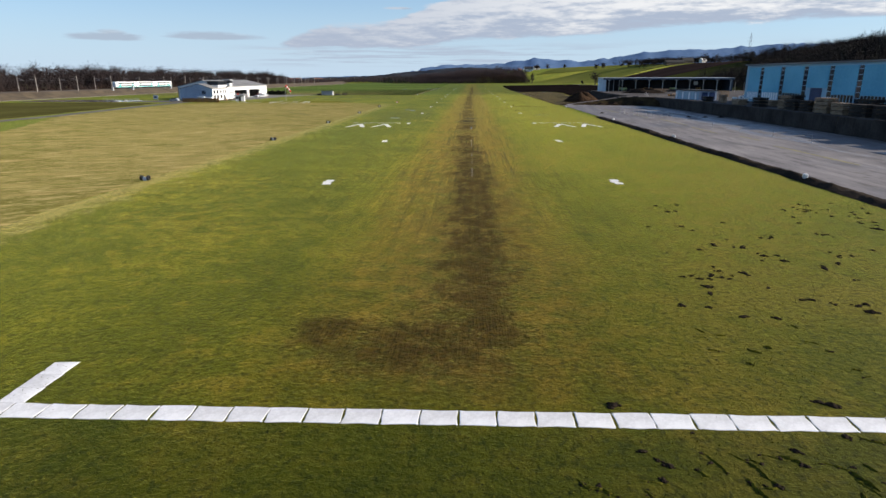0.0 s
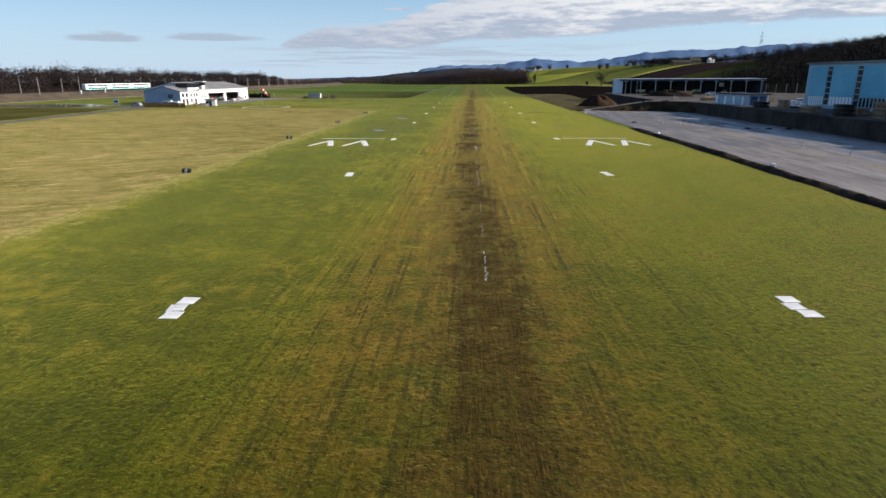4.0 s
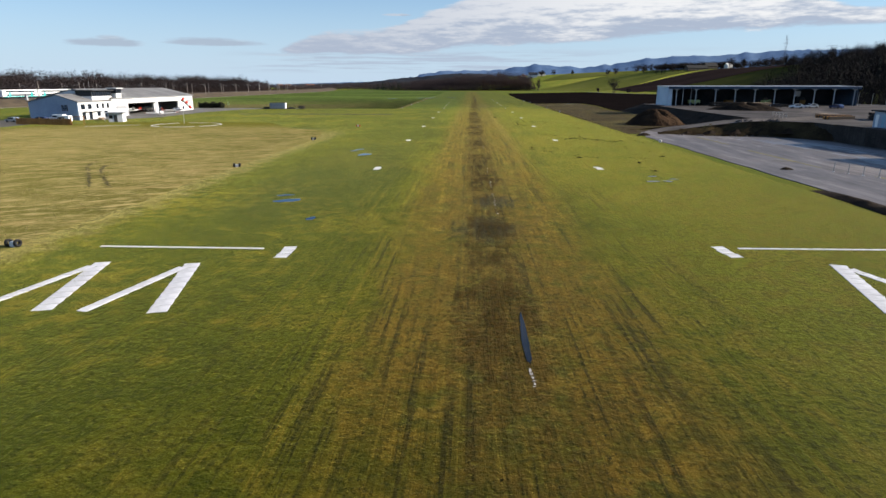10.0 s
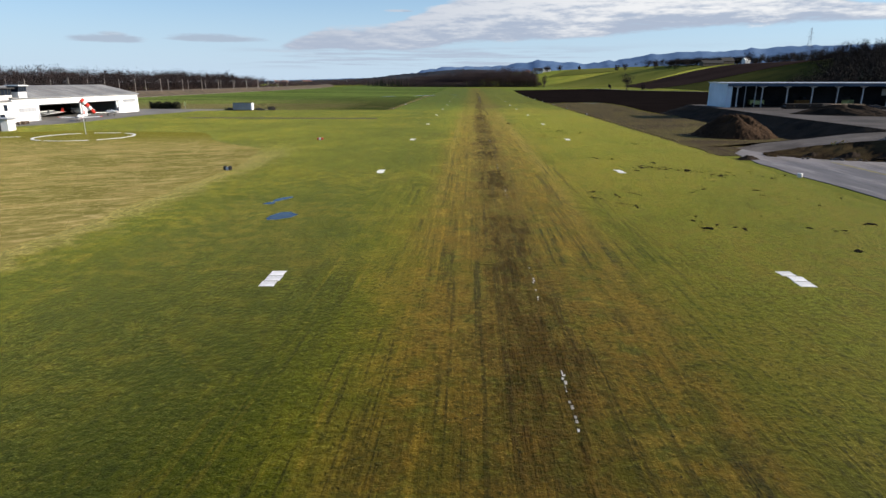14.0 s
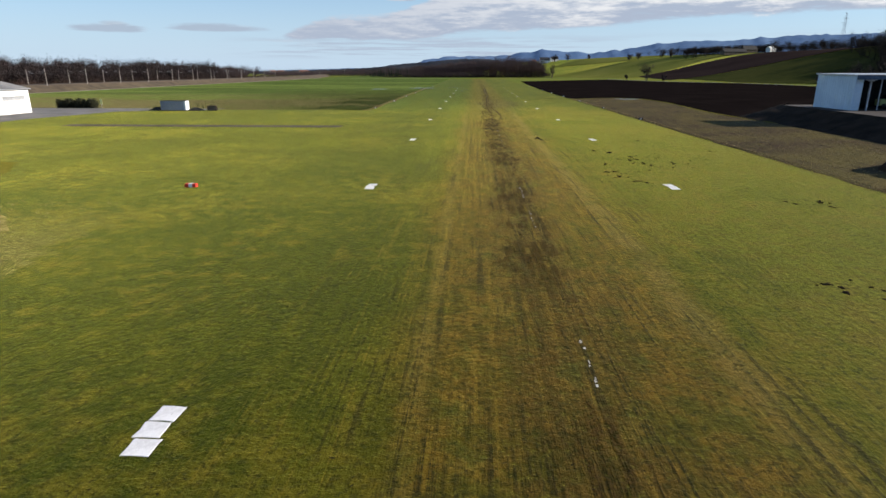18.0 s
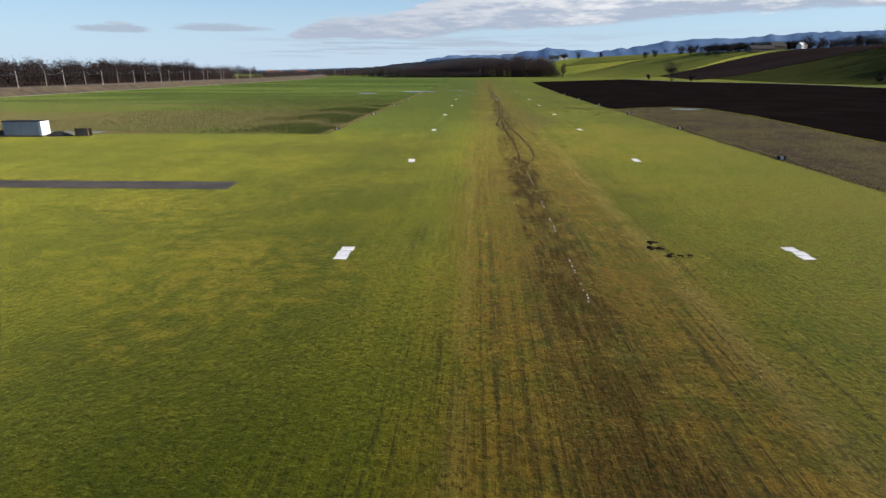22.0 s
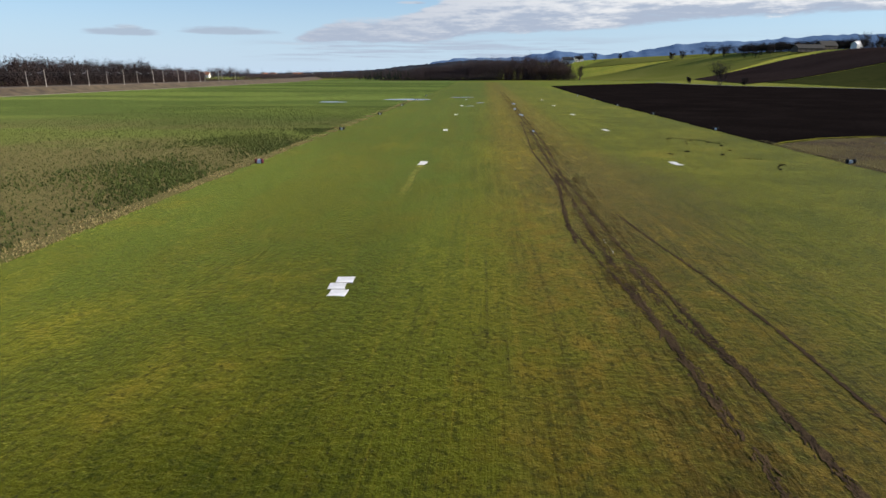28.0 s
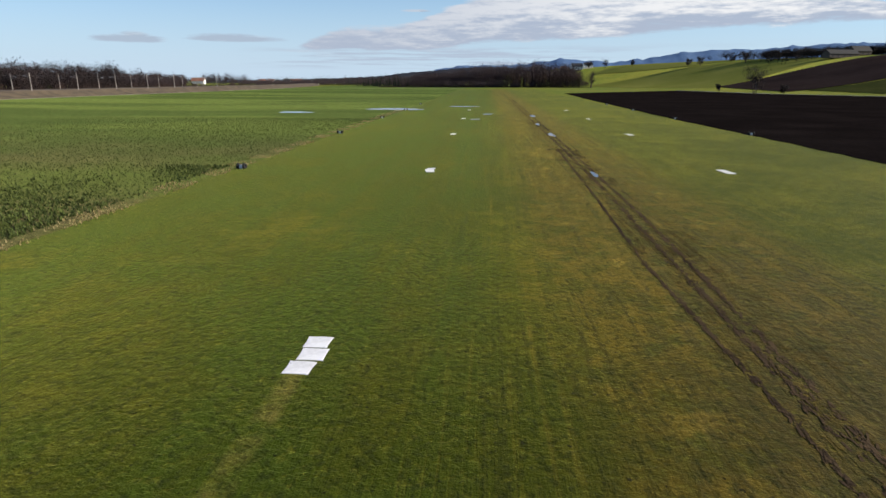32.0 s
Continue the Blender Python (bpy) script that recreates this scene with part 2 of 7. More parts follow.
color = n.mix(n.mul(worn, n.step(n.add(n.mul(mid, 0.5), n.mul(blot, 0.5)), 0.36, 0.58, 0.35, 0.92)), color, ochre)
moss = n.mul(n.step(side, 8.0, 3.0), n.step(n.noise(n.vec(n.mul(x, 0.5), n.mul(y, 0.34)), 1.0, 6.0, 0.65), 0.53, 0.63))
color = n.mix(n.mul(n.mul(moss, begun), 0.75), color, n.mix(n.step(blot, 0.42, 0.58), (0.060, 0.066, 0.008), (0.175, 0.122, 0.016)))
rim = n.m("MAXIMUM", n.step(n.m("ABSOLUTE", n.sub(n.add(x, n.mul(bent, 0.16)), 5.9)), 1.3, 0.2), n.mul(n.step(n.m("ABSOLUTE", n.add(n.add(x, 6.5), n.mul(bent, 0.12))), 0.7, 0.1), 0.6))
rim = n.mul(rim, n.mul(n.mul(n.step(y, 180.0, 250.0), n.step(y, 400.0, 355.0)), n.step(mid, 0.34, 0.55)))
color = n.mix(n.mul(rim, 0.42), color, (0.190, 0.138, 0.034))
inner = n.mul(n.step(n.m("ABSOLUTE", n.add(n.add(x, n.step(y, 360.0, 440.0, 0.7, -1.6)), n.mul(bent, 0.5))), 4.6, 1.2), n.mul(begun, n.step(n.add(n.mul(blot, 0.6), n.mul(mid, 0.4)), 0.36, 0.56, 0.25, 0.85)))
color = n.mix(n.mul(inner, n.step(y, 280.0, 330.0, 0.45, 0.22)), color, (0.058, 0.034, 0.007))
# wheel and mower lines drawn along the runway, dark and bleached
lanes = n.noise(n.vec(n.mul(n.add(x, n.mul(bent, 0.03)), 2.9), n.mul(y, 0.034)), 1.0, 5.0, 0.74)
broken = n.step(n.noise(n.vec(n.mul(x, 0.5), n.mul(y, 0.10), 5.0), 1.0, 3.0), 0.38, 0.60)
reach = n.mul(n.step(side, 17.0, 5.0, 0.12, 1.0), n.mul(n.step(y, 22.0, 70.0, 0.15, 1.0), n.step(y, 280.0, 345.0, 1.0, 0.6)))
color = n.mix(n.mul(n.mul(n.step(lanes, 0.52, 0.58), n.mul(reach, broken)), n.step(tuft, 0.36, 0.56, 0.35, 0.85)), color, (0.018, 0.015, 0.004))
color = n.mix(n.mul(n.mul(n.step(lanes, 0.46, 0.38), reach), n.step(blot, 0.36, 0.56, 0.15, 0.48)), color, (0.185, 0.124, 0.014))
wheel = n.mul(n.step(n.m("ABSOLUTE", n.add(n.add(x, 14.9), n.mul(bent, 0.10))), 0.50, 0.15), n.mul(n.mul(n.step(y, 415.0, 430.0), n.step(y, 440.0, 434.0)), n.step(n.add(blot, n.mul(mid, 0.8)), 0.70, 1.05)))
color = n.mix(n.mul(wheel, 0.55), color, (0.22, 0.165, 0.04))
# bare mud, clumpy at its edges, combed into fine rows
clod = n.noise(p, 0.55, 7.0, 0.72)
wander = n.mul(n.sub(n.noise(n.vec(n.mul(x, 0.45), n.mul(y, 0.2)), 1.0, 7.0, 0.72), 0.5), 6.0)
core = n.step(n.m("ABSOLUTE", n.add(n.sub(x, n.add(n.step(y, 60.0, 110.0, 0.5, -0.7), n.step(y, 380.0, 420.0, 0.0, 1.6))), wander)), n.step(y, 70.0, 120.0, 4.6, 3.6), 0.6)
some = n.step(n.noise(n.vec(0.0, n.mul(y, 0.07)), 1.0, 3.0), 0.38, 0.60, 0.58, 0.98)
along = n.mul(n.step(y, 20.5, 23.5), n.m("MAXIMUM", n.step(y, 120.0, 70.0), n.mul(some, n.step(y, 330.0, 360.0, 1.0, 0.80))))
along = n.mul(n.m("MAXIMUM", along, n.m("MAXIMUM", n.mul(n.step(y, 320.0, 332.0), n.step(y, 353.0, 344.0)), n.mul(n.step(y, 398.0, 412.0), n.step(y, 560.0, 470.0, 0.3, 0.34)))), n.step(y, 500.0, 700.0, 1.0, 0.6))
foot = n.mul(n.step(n.m("ABSOLUTE", n.add(n.sub(y, n.step(x, -8.0, -2.0, 24.2, 22.6)), n.mul(wander, 0.35))), 4.2, 1.0), n.step(n.m("ABSOLUTE", n.add(n.add(x, 2.9), n.mul(wander, 0.6))), 7.4, 2.6))
bare = n.m("MAXIMUM", n.mul(core, along), foot)
smear = n.mix(n.step(y, 60.0, 190.0, 0.2, 0.6), n.add(n.mul(clod, 0.7), n.mul(tuft, 0.3)), drawn)
bare = n.step(n.add(n.mul(bare, 0.60), n.mul(n.sub(smear, 0.5), 2.4)), 0.20, 0.74)
combed = n.noise(n.vec(n.mul(x, 9.0), n.mul(y, 0.5), 3.0), 1.0, 3.0, 0.6)
mud = n.mix(n.step(tuft, 0.40, 0.62), (0.036, 0.020, 0.009), (0.078, 0.044, 0.015))
mud = n.mix(n.mul(n.step(combed, 0.50, 0.60), n.step(y, 60.0, 90.0, 0.3, 0.85)), mud, (0.010, 0.007, 0.005))
color = n.mix(n.mul(bare, n.step(tuft, 0.60, 0.42, 0.42, 0.92)), color, mud)
# soaked ground, the dry strip beside the meadow and the trodden patch near the far ruts
wet = n.step(n.add(n.add(n.m("POWER", n.m("DIVIDE", n.add(x, 19.5), 9.0), 2.0), n.m("POWER", n.m("DIVIDE", n.sub(y, 184.0), 36.0), 2.0)), n.mul(n.sub(smear, 0.5), 3.5)), 1.3, 0.2)
color = n.mix(n.mul(wet, 0.40), color, (0.018, 0.026, 0.006))
soak = n.step(n.add(n.add(n.m("POWER", n.m("DIVIDE", x, 2.3), 2.0), n.m("POWER", n.m("DIVIDE", n.sub(y, 164.0), 3.0), 2.0)), n.add(n.mul(n.sub(drawn, 0.5), 7.0), n.mul(n.sub(clod, 0.5), 4.0))), 1.4, 0.0)
color = n.mix(n.mul(soak, 0.70), color, (0.012, 0.012, 0.013))
soak = n.step(n.add(n.add(n.m("POWER", n.m("DIVIDE", n.add(x, 1.0), 2.6), 2.0), n.m("POWER", n.m("DIVIDE", n.sub(y, 152.2), 4.0), 2.0)), n.add(n.mul(n.sub(drawn, 0.5), 8.0), n.mul(n.sub(clod, 0.5), 4.0))), 1.4, 0.0)
color = n.mix(n.mul(soak, 0.62), color, (0.013, 0.011, 0.009))
edge = n.mul(n.step(n.add(x, n.mul(n.sub(clod, 0.5), 16.0)), -30.5, -34.0), n.step(y, 262.0, 235.0))
color = n.mix(n.mul(edge, 0.8), color, n.mix(n.step(tuft, 0.4, 0.6), (0.20, 0.155, 0.055), (0.08, 0.07, 0.02)))
dug = n.step(n.add(n.add(n.m("POWER", n.m("DIVIDE", n.sub(x, 4.5), 9.0), 2.0), n.m("POWER", n.m("DIVIDE", n.sub(y, 424.0), 30.0), 2.0)), n.mul(n.sub(drawn, 0.5), 4.0)), 1.3, 0.1)
color = n.mix(n.mul(dug, 0.52), color, (0.046, 0.032, 0.009))
# shade painted dark in the hollows between the tussocks and small holes; bleached tips
hollow_shade = n.noise(n.vec(n.mul(x, 1.0), n.mul(y, 0.8), 9.0), 4.2, 4.0, 0.62)
color = n.mix(n.mul(n.step(hollow_shade, 0.48, 0.64), 0.58), color, (0.012, 0.016, 0.002))
color = n.mix(n.mul(n.step(tuft, 0.47, 0.32), 0.34), color, (0.180, 0.155, 0.018))
color = n.mix(n.mul(n.step(grain, 0.56, 0.70), 0.30), color, (0.012, 0.014, 0.004))
color = n.mix(n.mul(n.step(n.add(n.mul(n.noise(p, 5.0, 2.0, 0.5), 0.75), n.mul(blot, 0.25)), 0.63, 0.68), 0.85), color, (0.008, 0.007, 0.004))
color = n.mix(n.step(n.add(y, n.mul(blot, 1.5)), 19.0, 17.2, 0.0, 0.34), color, (0.008, 0.018, 0.002))
color = n.put("ShaderNodeVectorMath", {0: color, "Scale": 0.74}, operation="SCALE")
height = n.add(n.add(n.mul(grain, 0.25), n.mul(tuft, 0.8)), n.add(n.mul(n.mul(lanes, 0.45), n.step(y, 40.0, 90.0)), n.mul(n.mul(bare, combed), 0.6)))
glint = n.sub(GLINT, n.mul(bare, GLINT * 0.6))
finish(n, color, 0.85, bump=height, depth=0.11, spec=glint, sheen=n.mul(n.sub(SHEEN, n.mul(bare, SHEEN * 0.85)), n.step(y, 410.0, 470.0, 1.0, 0.72)))

mt_meadow, n, p, x, y = ground_net("meadow_grass")
broad, mid, small, grain = n.noise(p, 0.012, 3.0), n.noise(p, 0.1, 4.0), n.noise(p, 1.1, 4.0), n.noise(p, 7.0, 4.0, 0.7)
color = n.mix(n.step(n.add(n.mul(broad, 0.6), n.mul(mid, 0.4)), 0.40, 0.60), (0.060, 0.078, 0.010), (0.100, 0.102, 0.014))
color = n.mix(n.mul(n.step(small, 0.5, 0.7), 0.35), color, (0.14, 0.112, 0.02))
color = n.mix(n.mul(n.step(grain, 0.5, 0.7), 0.4), color, (0.03, 0.04, 0.008))
finish(n, color, 0.9, bump=n.add(grain, small), depth=0.06, spec=0.03, sheen=0.2)

mt_dry, n, p, x, y = ground_net("dry_meadow_grass")
broad, mid, small, grain = n.noise(p, 0.03, 3.0), n.noise(n.vec(n.mul(x, 0.5), n.mul(y, 1.0)), 0.3, 4.0), n.noise(p, 1.4, 5.0), n.noise(p, 8.0, 4.0, 0.7)
color = n.mix(n.step(n.add(n.mul(broad, 0.5), n.mul(mid, 0.5)), 0.38, 0.62), (0.090, 0.082, 0.020), (0.160, 0.130, 0.044))
color = n.mix(n.mul(n.step(small, 0.46, 0.68), 0.55), color, (0.235, 0.185, 0.078))
color = n.mix(n.mul(n.step(grain, 0.5, 0.72), 0.5), color, (0.07, 0.07, 0.02))
stroke = n.noise(n.vec(n.mul(x, 0.30), n.mul(n.sub(y, n.mul(x, 0.5)), 0.75), 2.0), 1.0, 5.0, 0.66)
color = n.mix(n.mul(n.step(stroke, 0.52, 0.64), 0.75), color, (0.28, 0.220, 0.10))
color = n.mix(n.mul(n.step(stroke, 0.46, 0.34), 0.55), color, (0.072, 0.068, 0.014))
swirl = n.noise(n.vec(n.mul(n.add(x, n.mul(mid, 6.0)), 0.10), n.mul(n.sub(y, n.mul(x, 0.35)), 0.30), 6.0), 1.0, 5.0, 0.65)
color = n.mix(n.mul(n.step(swirl, 0.54, 0.62), 0.5), color, (0.225, 0.165, 0.068))
color = n.mix(n.mul(n.step(swirl, 0.44, 0.36), 0.45), color, (0.085, 0.085, 0.018))
color = n.mix(n.step(n.add(y, n.add(n.mul(n.sub(mid, 0.5), 30.0), n.mul(x, -0.06))), 256.0, 284.0, 0.0, 0.85), color, n.mix(n.step(small, 0.4, 0.6), (0.062, 0.066, 0.008), (0.105, 0.090, 0.012)))
finish(n, color, 0.92, bump=n.add(grain, small), depth=0.07, spec=0.0, sheen=0.15)

mt_crop, n, p, x, y = ground_net("young_crop")
drill = n.m("SINE", n.mul(n.add(n.mul(x, 0.2), y), 14.0))
broad, mid, small, grain = n.noise(n.vec(n.mul(x, 0.25), y), 0.02, 3.0), n.noise(p, 0.09, 4.0), n.noise(p, 1.6, 5.0, 0.7), n.noise(p, 8.0, 4.0, 0.7)
color = n.mix(n.step(n.add(n.mul(broad, 0.7), n.mul(mid, 0.3)), 0.42, 0.58), (0.086, 0.072, 0.031), (0.068, 0.084, 0.019))
# dark bands of the far crop also stand in for cloud shade
color = n.mix(n.step(n.add(y, n.mul(mid, 60.0)), 470.0, 560.0), color, n.mix(n.step(broad, 0.42, 0.55), (0.032, 0.056, 0.012), (0.068, 0.098, 0.020)))
clods = n.noise(p, 2.2, 6.0, 0.75)
color = n.mix(n.mul(n.step(small, 0.46, 0.62), 0.42), color, (0.070, 0.054, 0.027))
color = n.mix(n.mul(n.step(clods, 0.50, 0.60), 0.65), color, (0.020, 0.020, 0.008))
color = n.mix(n.mul(n.step(clods, 0.46, 0.38), 0.55), color, (0.080, 0.098, 0.022))
color = n.mix(n.mul(n.step(grain, 0.5, 0.7), 0.4), color, (0.024, 0.030, 0.010))
finish(n, color, 0.92, bump=n.add(n.add(grain, small), n.mul(drill, 0.0)), depth=0.09, spec=0.0, sheen=0.2)

mt_plough, n, p, x, y = ground_net("ploughed_soil")
row = n.m("SINE", n.mul(n.add(n.add(y, n.mul(x, 0.28)), n.mul(n.noise(p, 0.2), 1.5)), 9.0))
mid, small, grain = n.noise(p, 0.06, 3.0), n.noise(p, 1.1, 5.0, 0.7), n.noise(p, 6.0, 4.0, 0.7)
color = n.mix(n.step(n.add(n.mul(n.add(mid, small), 0.42), n.mul(row, 0.05)), 0.36, 0.55), (0.0060, 0.0047, 0.0046), (0.0125, 0.0096, 0.0092))
finish(n, color, 0.85, bump=n.add(small, grain), depth=0.08, spec=0.0)

mt_stubble, n, p, x, y = ground_net("brown_fallow")
mid, small, grain = n.noise(p, 0.07, 4.0), n.noise(p, 1.2, 5.0, 0.7), n.noise(p, 7.0, 4.0, 0.7)
color = n.mix(n.step(n.add(n.mul(mid, 0.6), n.mul(small, 0.4)), 0.40, 0.60), (0.050, 0.034, 0.022), (0.090, 0.074, 0.026))
furrow = n.noise(n.vec(n.mul(x, 0.9), n.mul(n.add(y, n.mul(x, 0.3)), 0.14), 2.0), 1.0, 5.0, 0.7)
color = n.mix(n.mul(n.step(furrow, 0.52, 0.64), 0.6), color, (0.028, 0.021, 0.015))
color = n.mix(n.mul(n.step(n.add(n.mul(mid, 0.5), n.mul(furrow, 0.5)), 0.46, 0.36), 0.5), color, (0.085, 0.082, 0.018))
color = n.mix(n.mul(n.step(grain, 0.5, 0.7), 0.5), color, (0.035, 0.026, 0.017))
finish(n, color, 0.92, bump=n.add(n.add(grain, small), n.mul(furrow, 2.0)), depth=0.12, spec=0.03)

mt_turf = surface("torn_turf", (0.030, 0.036, 0.004), (0.105, 0.095, 0.012), 4.0, 0.95, bump=0.05, spec=0.03)
mt_soil = surface("dark_soil", (0.012, 0.009, 0.007), (0.034, 0.024, 0.017), 0.8, 0.95, bump=0.08, spec=0.03)
mt_heap = surface("brown_earth", (0.018, 0.011, 0.007), (0.048, 0.029, 0.017), 0.6, 0.95, bump=0.10, spec=0.03)
mt_mud = surface("wet_mud", (0.026, 0.016, 0.009), (0.075, 0.048, 0.024), 1.2, 0.9, bump=0.06, spec=0.05)
mt_asphalt, n, p, x, y = ground_net("worn_asphalt")
broad, mid, grain = n.noise(p, 0.035, 4.0), n.noise(n.vec(n.mul(x, 1.0), n.mul(y, 0.18)), 0.35, 5.0, 0.65), n.noise(p, 12.0, 3.0, 0.7)
color = n.mix(n.step(n.add(n.mul(broad, 0.5), n.mul(mid, 0.5)), 0.38, 0.62), (0.100, 0.092, 0.094), (0.185, 0.168, 0.170))
joint = n.m("LESS_THAN", n.m("ABSOLUTE", n.sub(n.m("FRACT", n.m("DIVIDE", x, 5.6)), 0.5)), 0.008)
color = n.mix(n.mul(joint, 0.5), color, (0.05, 0.047, 0.047))
color = n.mix(n.mul(n.step(grain, 0.5, 0.75), 0.3), color, (0.09, 0.09, 0.09))
worn_in = n.noise(n.vec(n.mul(x, 0.55), n.mul(y, 0.07), 6.0), 1.0, 5.0, 0.7)
color = n.mix(n.mul(n.step(worn_in, 0.53, 0.62), 0.55), color, (0.245, 0.222, 0.215))
color = n.mix(n.mul(n.step(worn_in, 0.46, 0.38), 0.55), color, (0.065, 0.058, 0.060))
color = n.mix(n.mul(n.step(n.noise(p, 0.22, 6.0, 0.75), 0.58, 0.66), 0.5), color, (0.075, 0.070, 0.045))
damp = n.mul(n.step(n.add(x, n.mul(n.sub(mid, 0.5), 14.0)), 53.0, 57.0), n.step(n.add(broad, n.mul(mid, 0.6)), 0.74, 0.86))
color = n.mix(n.mul(damp, 0.45), color, (0.060, 0.060, 0.066))
finish(n, color, n.sub(n.step(broad, 0.42, 0.56, 0.62, 0.9), n.mul(damp, 0.42)), bump=grain, depth=0.01, spec=n.add(0.12, n.mul(damp, 0.4)))
mt_apron = surface("grey_apron_asphalt", (0.12, 0.115, 0.11), (0.20, 0.19, 0.18), 0.5, 0.9, bump=0.01, spec=0.06)
mt_road = surface("dusty_grey_access_road", (0.085, 0.076, 0.066), (0.135, 0.124, 0.108), 0.5, 0.95, bump=0.01, spec=0.05)
mt_haul = surface("trodden_haul_gravel", (0.068, 0.058, 0.052), (0.150, 0.130, 0.118), 0.45, 0.95, bump=0.04, spec=0.05)
mt_field_dark = surface("dark_green_field", (0.052, 0.050, 0.016), (0.088, 0.080, 0.026), 0.12, 0.95, bump=0.06, spec=0.0)
mt_stub = surface("dark_worn_tarmac", (0.050, 0.043, 0.040), (0.095, 0.080, 0.072), 0.6, 0.9, bump=0.02, spec=0.1)
mt_track = surface("farm_track_gravel", (0.20, 0.175, 0.14), (0.33, 0.30, 0.25), 0.6, 0.95, bump=0.03, spec=0.06)
mt_yard = surface("grey_yard_gravel", (0.036, 0.032, 0.031), (0.092, 0.081, 0.077), 0.25, 0.9, bump=0.02, spec=0.06)
mt_wall_dark = surface("weathered_retaining_concrete", (0.022, 0.019, 0.018), (0.055, 0.048, 0.043), 0.6, 0.9, bump=0.03, streaks=1.2, spec=0.06)
mt_white = surface("white_painted_wall", (0.58, 0.58, 0.585), (0.70, 0.70, 0.70), 0.5, 0.75, bump=0.004, streaks=0.5)
mt_slab = surface("white_painted_slab", (0.50, 0.49, 0.50), (0.70, 0.69, 0.70), 2.0, 0.75, bump=0.006, vary=0.5)
mt_sheet_grey = surface("grey_trapezoid_sheet", (0.27, 0.28, 0.30), (0.40, 0.41, 0.43), 0.5, 0.5, 0.3, bump=0.005, streaks=0.6)
# gable grey; the blue of its shaded side is put into the colour
mt_gable = surface("shade_blue_grey_sheet", (0.23, 0.30, 0.41), (0.33, 0.41, 0.52), 0.5, 0.5, 0.1, bump=0.005, streaks=0.6)
mt_roof_grey = surface("weathered_fibre_cement_roof", (0.13, 0.128, 0.13), (0.25, 0.245, 0.24), 0.4, 0.85, bump=0.02, streaks=0.5, spec=0.06)
mt_blue_clad = surface("pale_blue_cladding", (0.10, 0.33, 0.47), (0.15, 0.42, 0.56), 0.4, 0.55, bump=0.003, streaks=0.6)
mt_blue_frame = surface("light_blue_steel", (0.20, 0.34, 0.44), (0.28, 0.43, 0.53), 0.5, 0.5, bump=0.003)
mt_cabin = surface("faded_blue_white_cabin_sheet", (0.24, 0.30, 0.40), (0.38, 0.44, 0.53), 0.8, 0.6, bump=0.004, streaks=0.8)
mt_fascia = surface("dark_blue_fascia_sheet", (0.045, 0.070, 0.110), (0.075, 0.105, 0.150), 0.5, 0.6, bump=0.003, streaks=0.6)
mt_shed_clad = surface("grey_blue_shed_sheet", (0.42, 0.52, 0.62), (0.55, 0.65, 0.74), 0.5, 0.5, 0.1, bump=0.004, streaks=0.7)
# dark sheet; inside shed and hangar its darkness stands for missing light
mt_dark_in = surface("dark_sheet_inner_shade", (0.020, 0.022, 0.026), (0.045, 0.047, 0.052), 0.5, 0.8, bump=0.01, spec=0.06)
mt_steel = surface("galvanised_steel", (0.34, 0.35, 0.36), (0.50, 0.51, 0.52), 2.0, 0.45, 0.6, bump=0.002)
mt_mast = surface("weathered_concrete_mast", (0.24, 0.215, 0.20), (0.38, 0.35, 0.32), 1.0, 0.85, bump=0.004)
mt_lattice = surface("dull_grey_lattice", (0.045, 0.05, 0.06), (0.08, 0.085, 0.10), 1.0, 0.8, 0.0, bump=0.0)
mt_pole = surface("weathered_pole", (0.30, 0.28, 0.26), (0.45, 0.43, 0.40), 1.0, 0.8, bump=0.004)
mt_wood = surface("weathered_wood", (0.16, 0.11, 0.07), (0.30, 0.22, 0.15), 1.5, 0.85, bump=0.01, vary=0.5)
mt_rust = surface("rust_brown_fence_board", (0.20, 0.095, 0.028), (0.32, 0.16, 0.05), 1.0, 0.85, bump=0.01, vary=0.6)
mt_frame = surface("dark_window_frame", (0.03, 0.03, 0.032), (0.06, 0.06, 0.062), 1.0, 0.5, bump=0.0)
mt_tyre = surface("black_rubber", (0.012, 0.012, 0.013), (0.028, 0.027, 0.027), 4.0, 0.8, bump=0.004)
mt_red = surface("red_paint", (0.50, 0.03, 0.02), (0.62, 0.06, 0.04), 1.0, 0.5, bump=0.002)
mt_whitep = surface("glossy_white_paint", (0.72, 0.72, 0.72), (0.82, 0.82, 0.82), 1.0, 0.35, bump=0.0)
mt_bluep = surface("dark_blue_paint", (0.015, 0.03, 0.08), (0.03, 0.05, 0.12), 1.0, 0.3, bump=0.0)
mt_silver = surface("silver_paint", (0.40, 0.42, 0.45), (0.50, 0.52, 0.55), 1.0, 0.3, 0.5, bump=0.0)
mt_teal = surface("teal_train_paint", (0.03, 0.33, 0.33), (0.05, 0.42, 0.42), 1.0, 0.4, bump=0.0)
mt_fabric_red, mt_fabric_white = surface("red_sock_fabric", (0.48, 0.03, 0.025), (0.62, 0.06, 0.04), 2.0, 0.85), surface("white_sock_fabric", (0.72, 0.70, 0.68), (0.8, 0.79, 0.77), 2.0, 0.85)
mt_glass, n = material("window_glass")
finish(n, (0.012, 0.018, 0.030), 0.08, spec=0.35)
mt_water, n = material("puddle_water")
pw = n.put("ShaderNodeTexCoord", out=3)
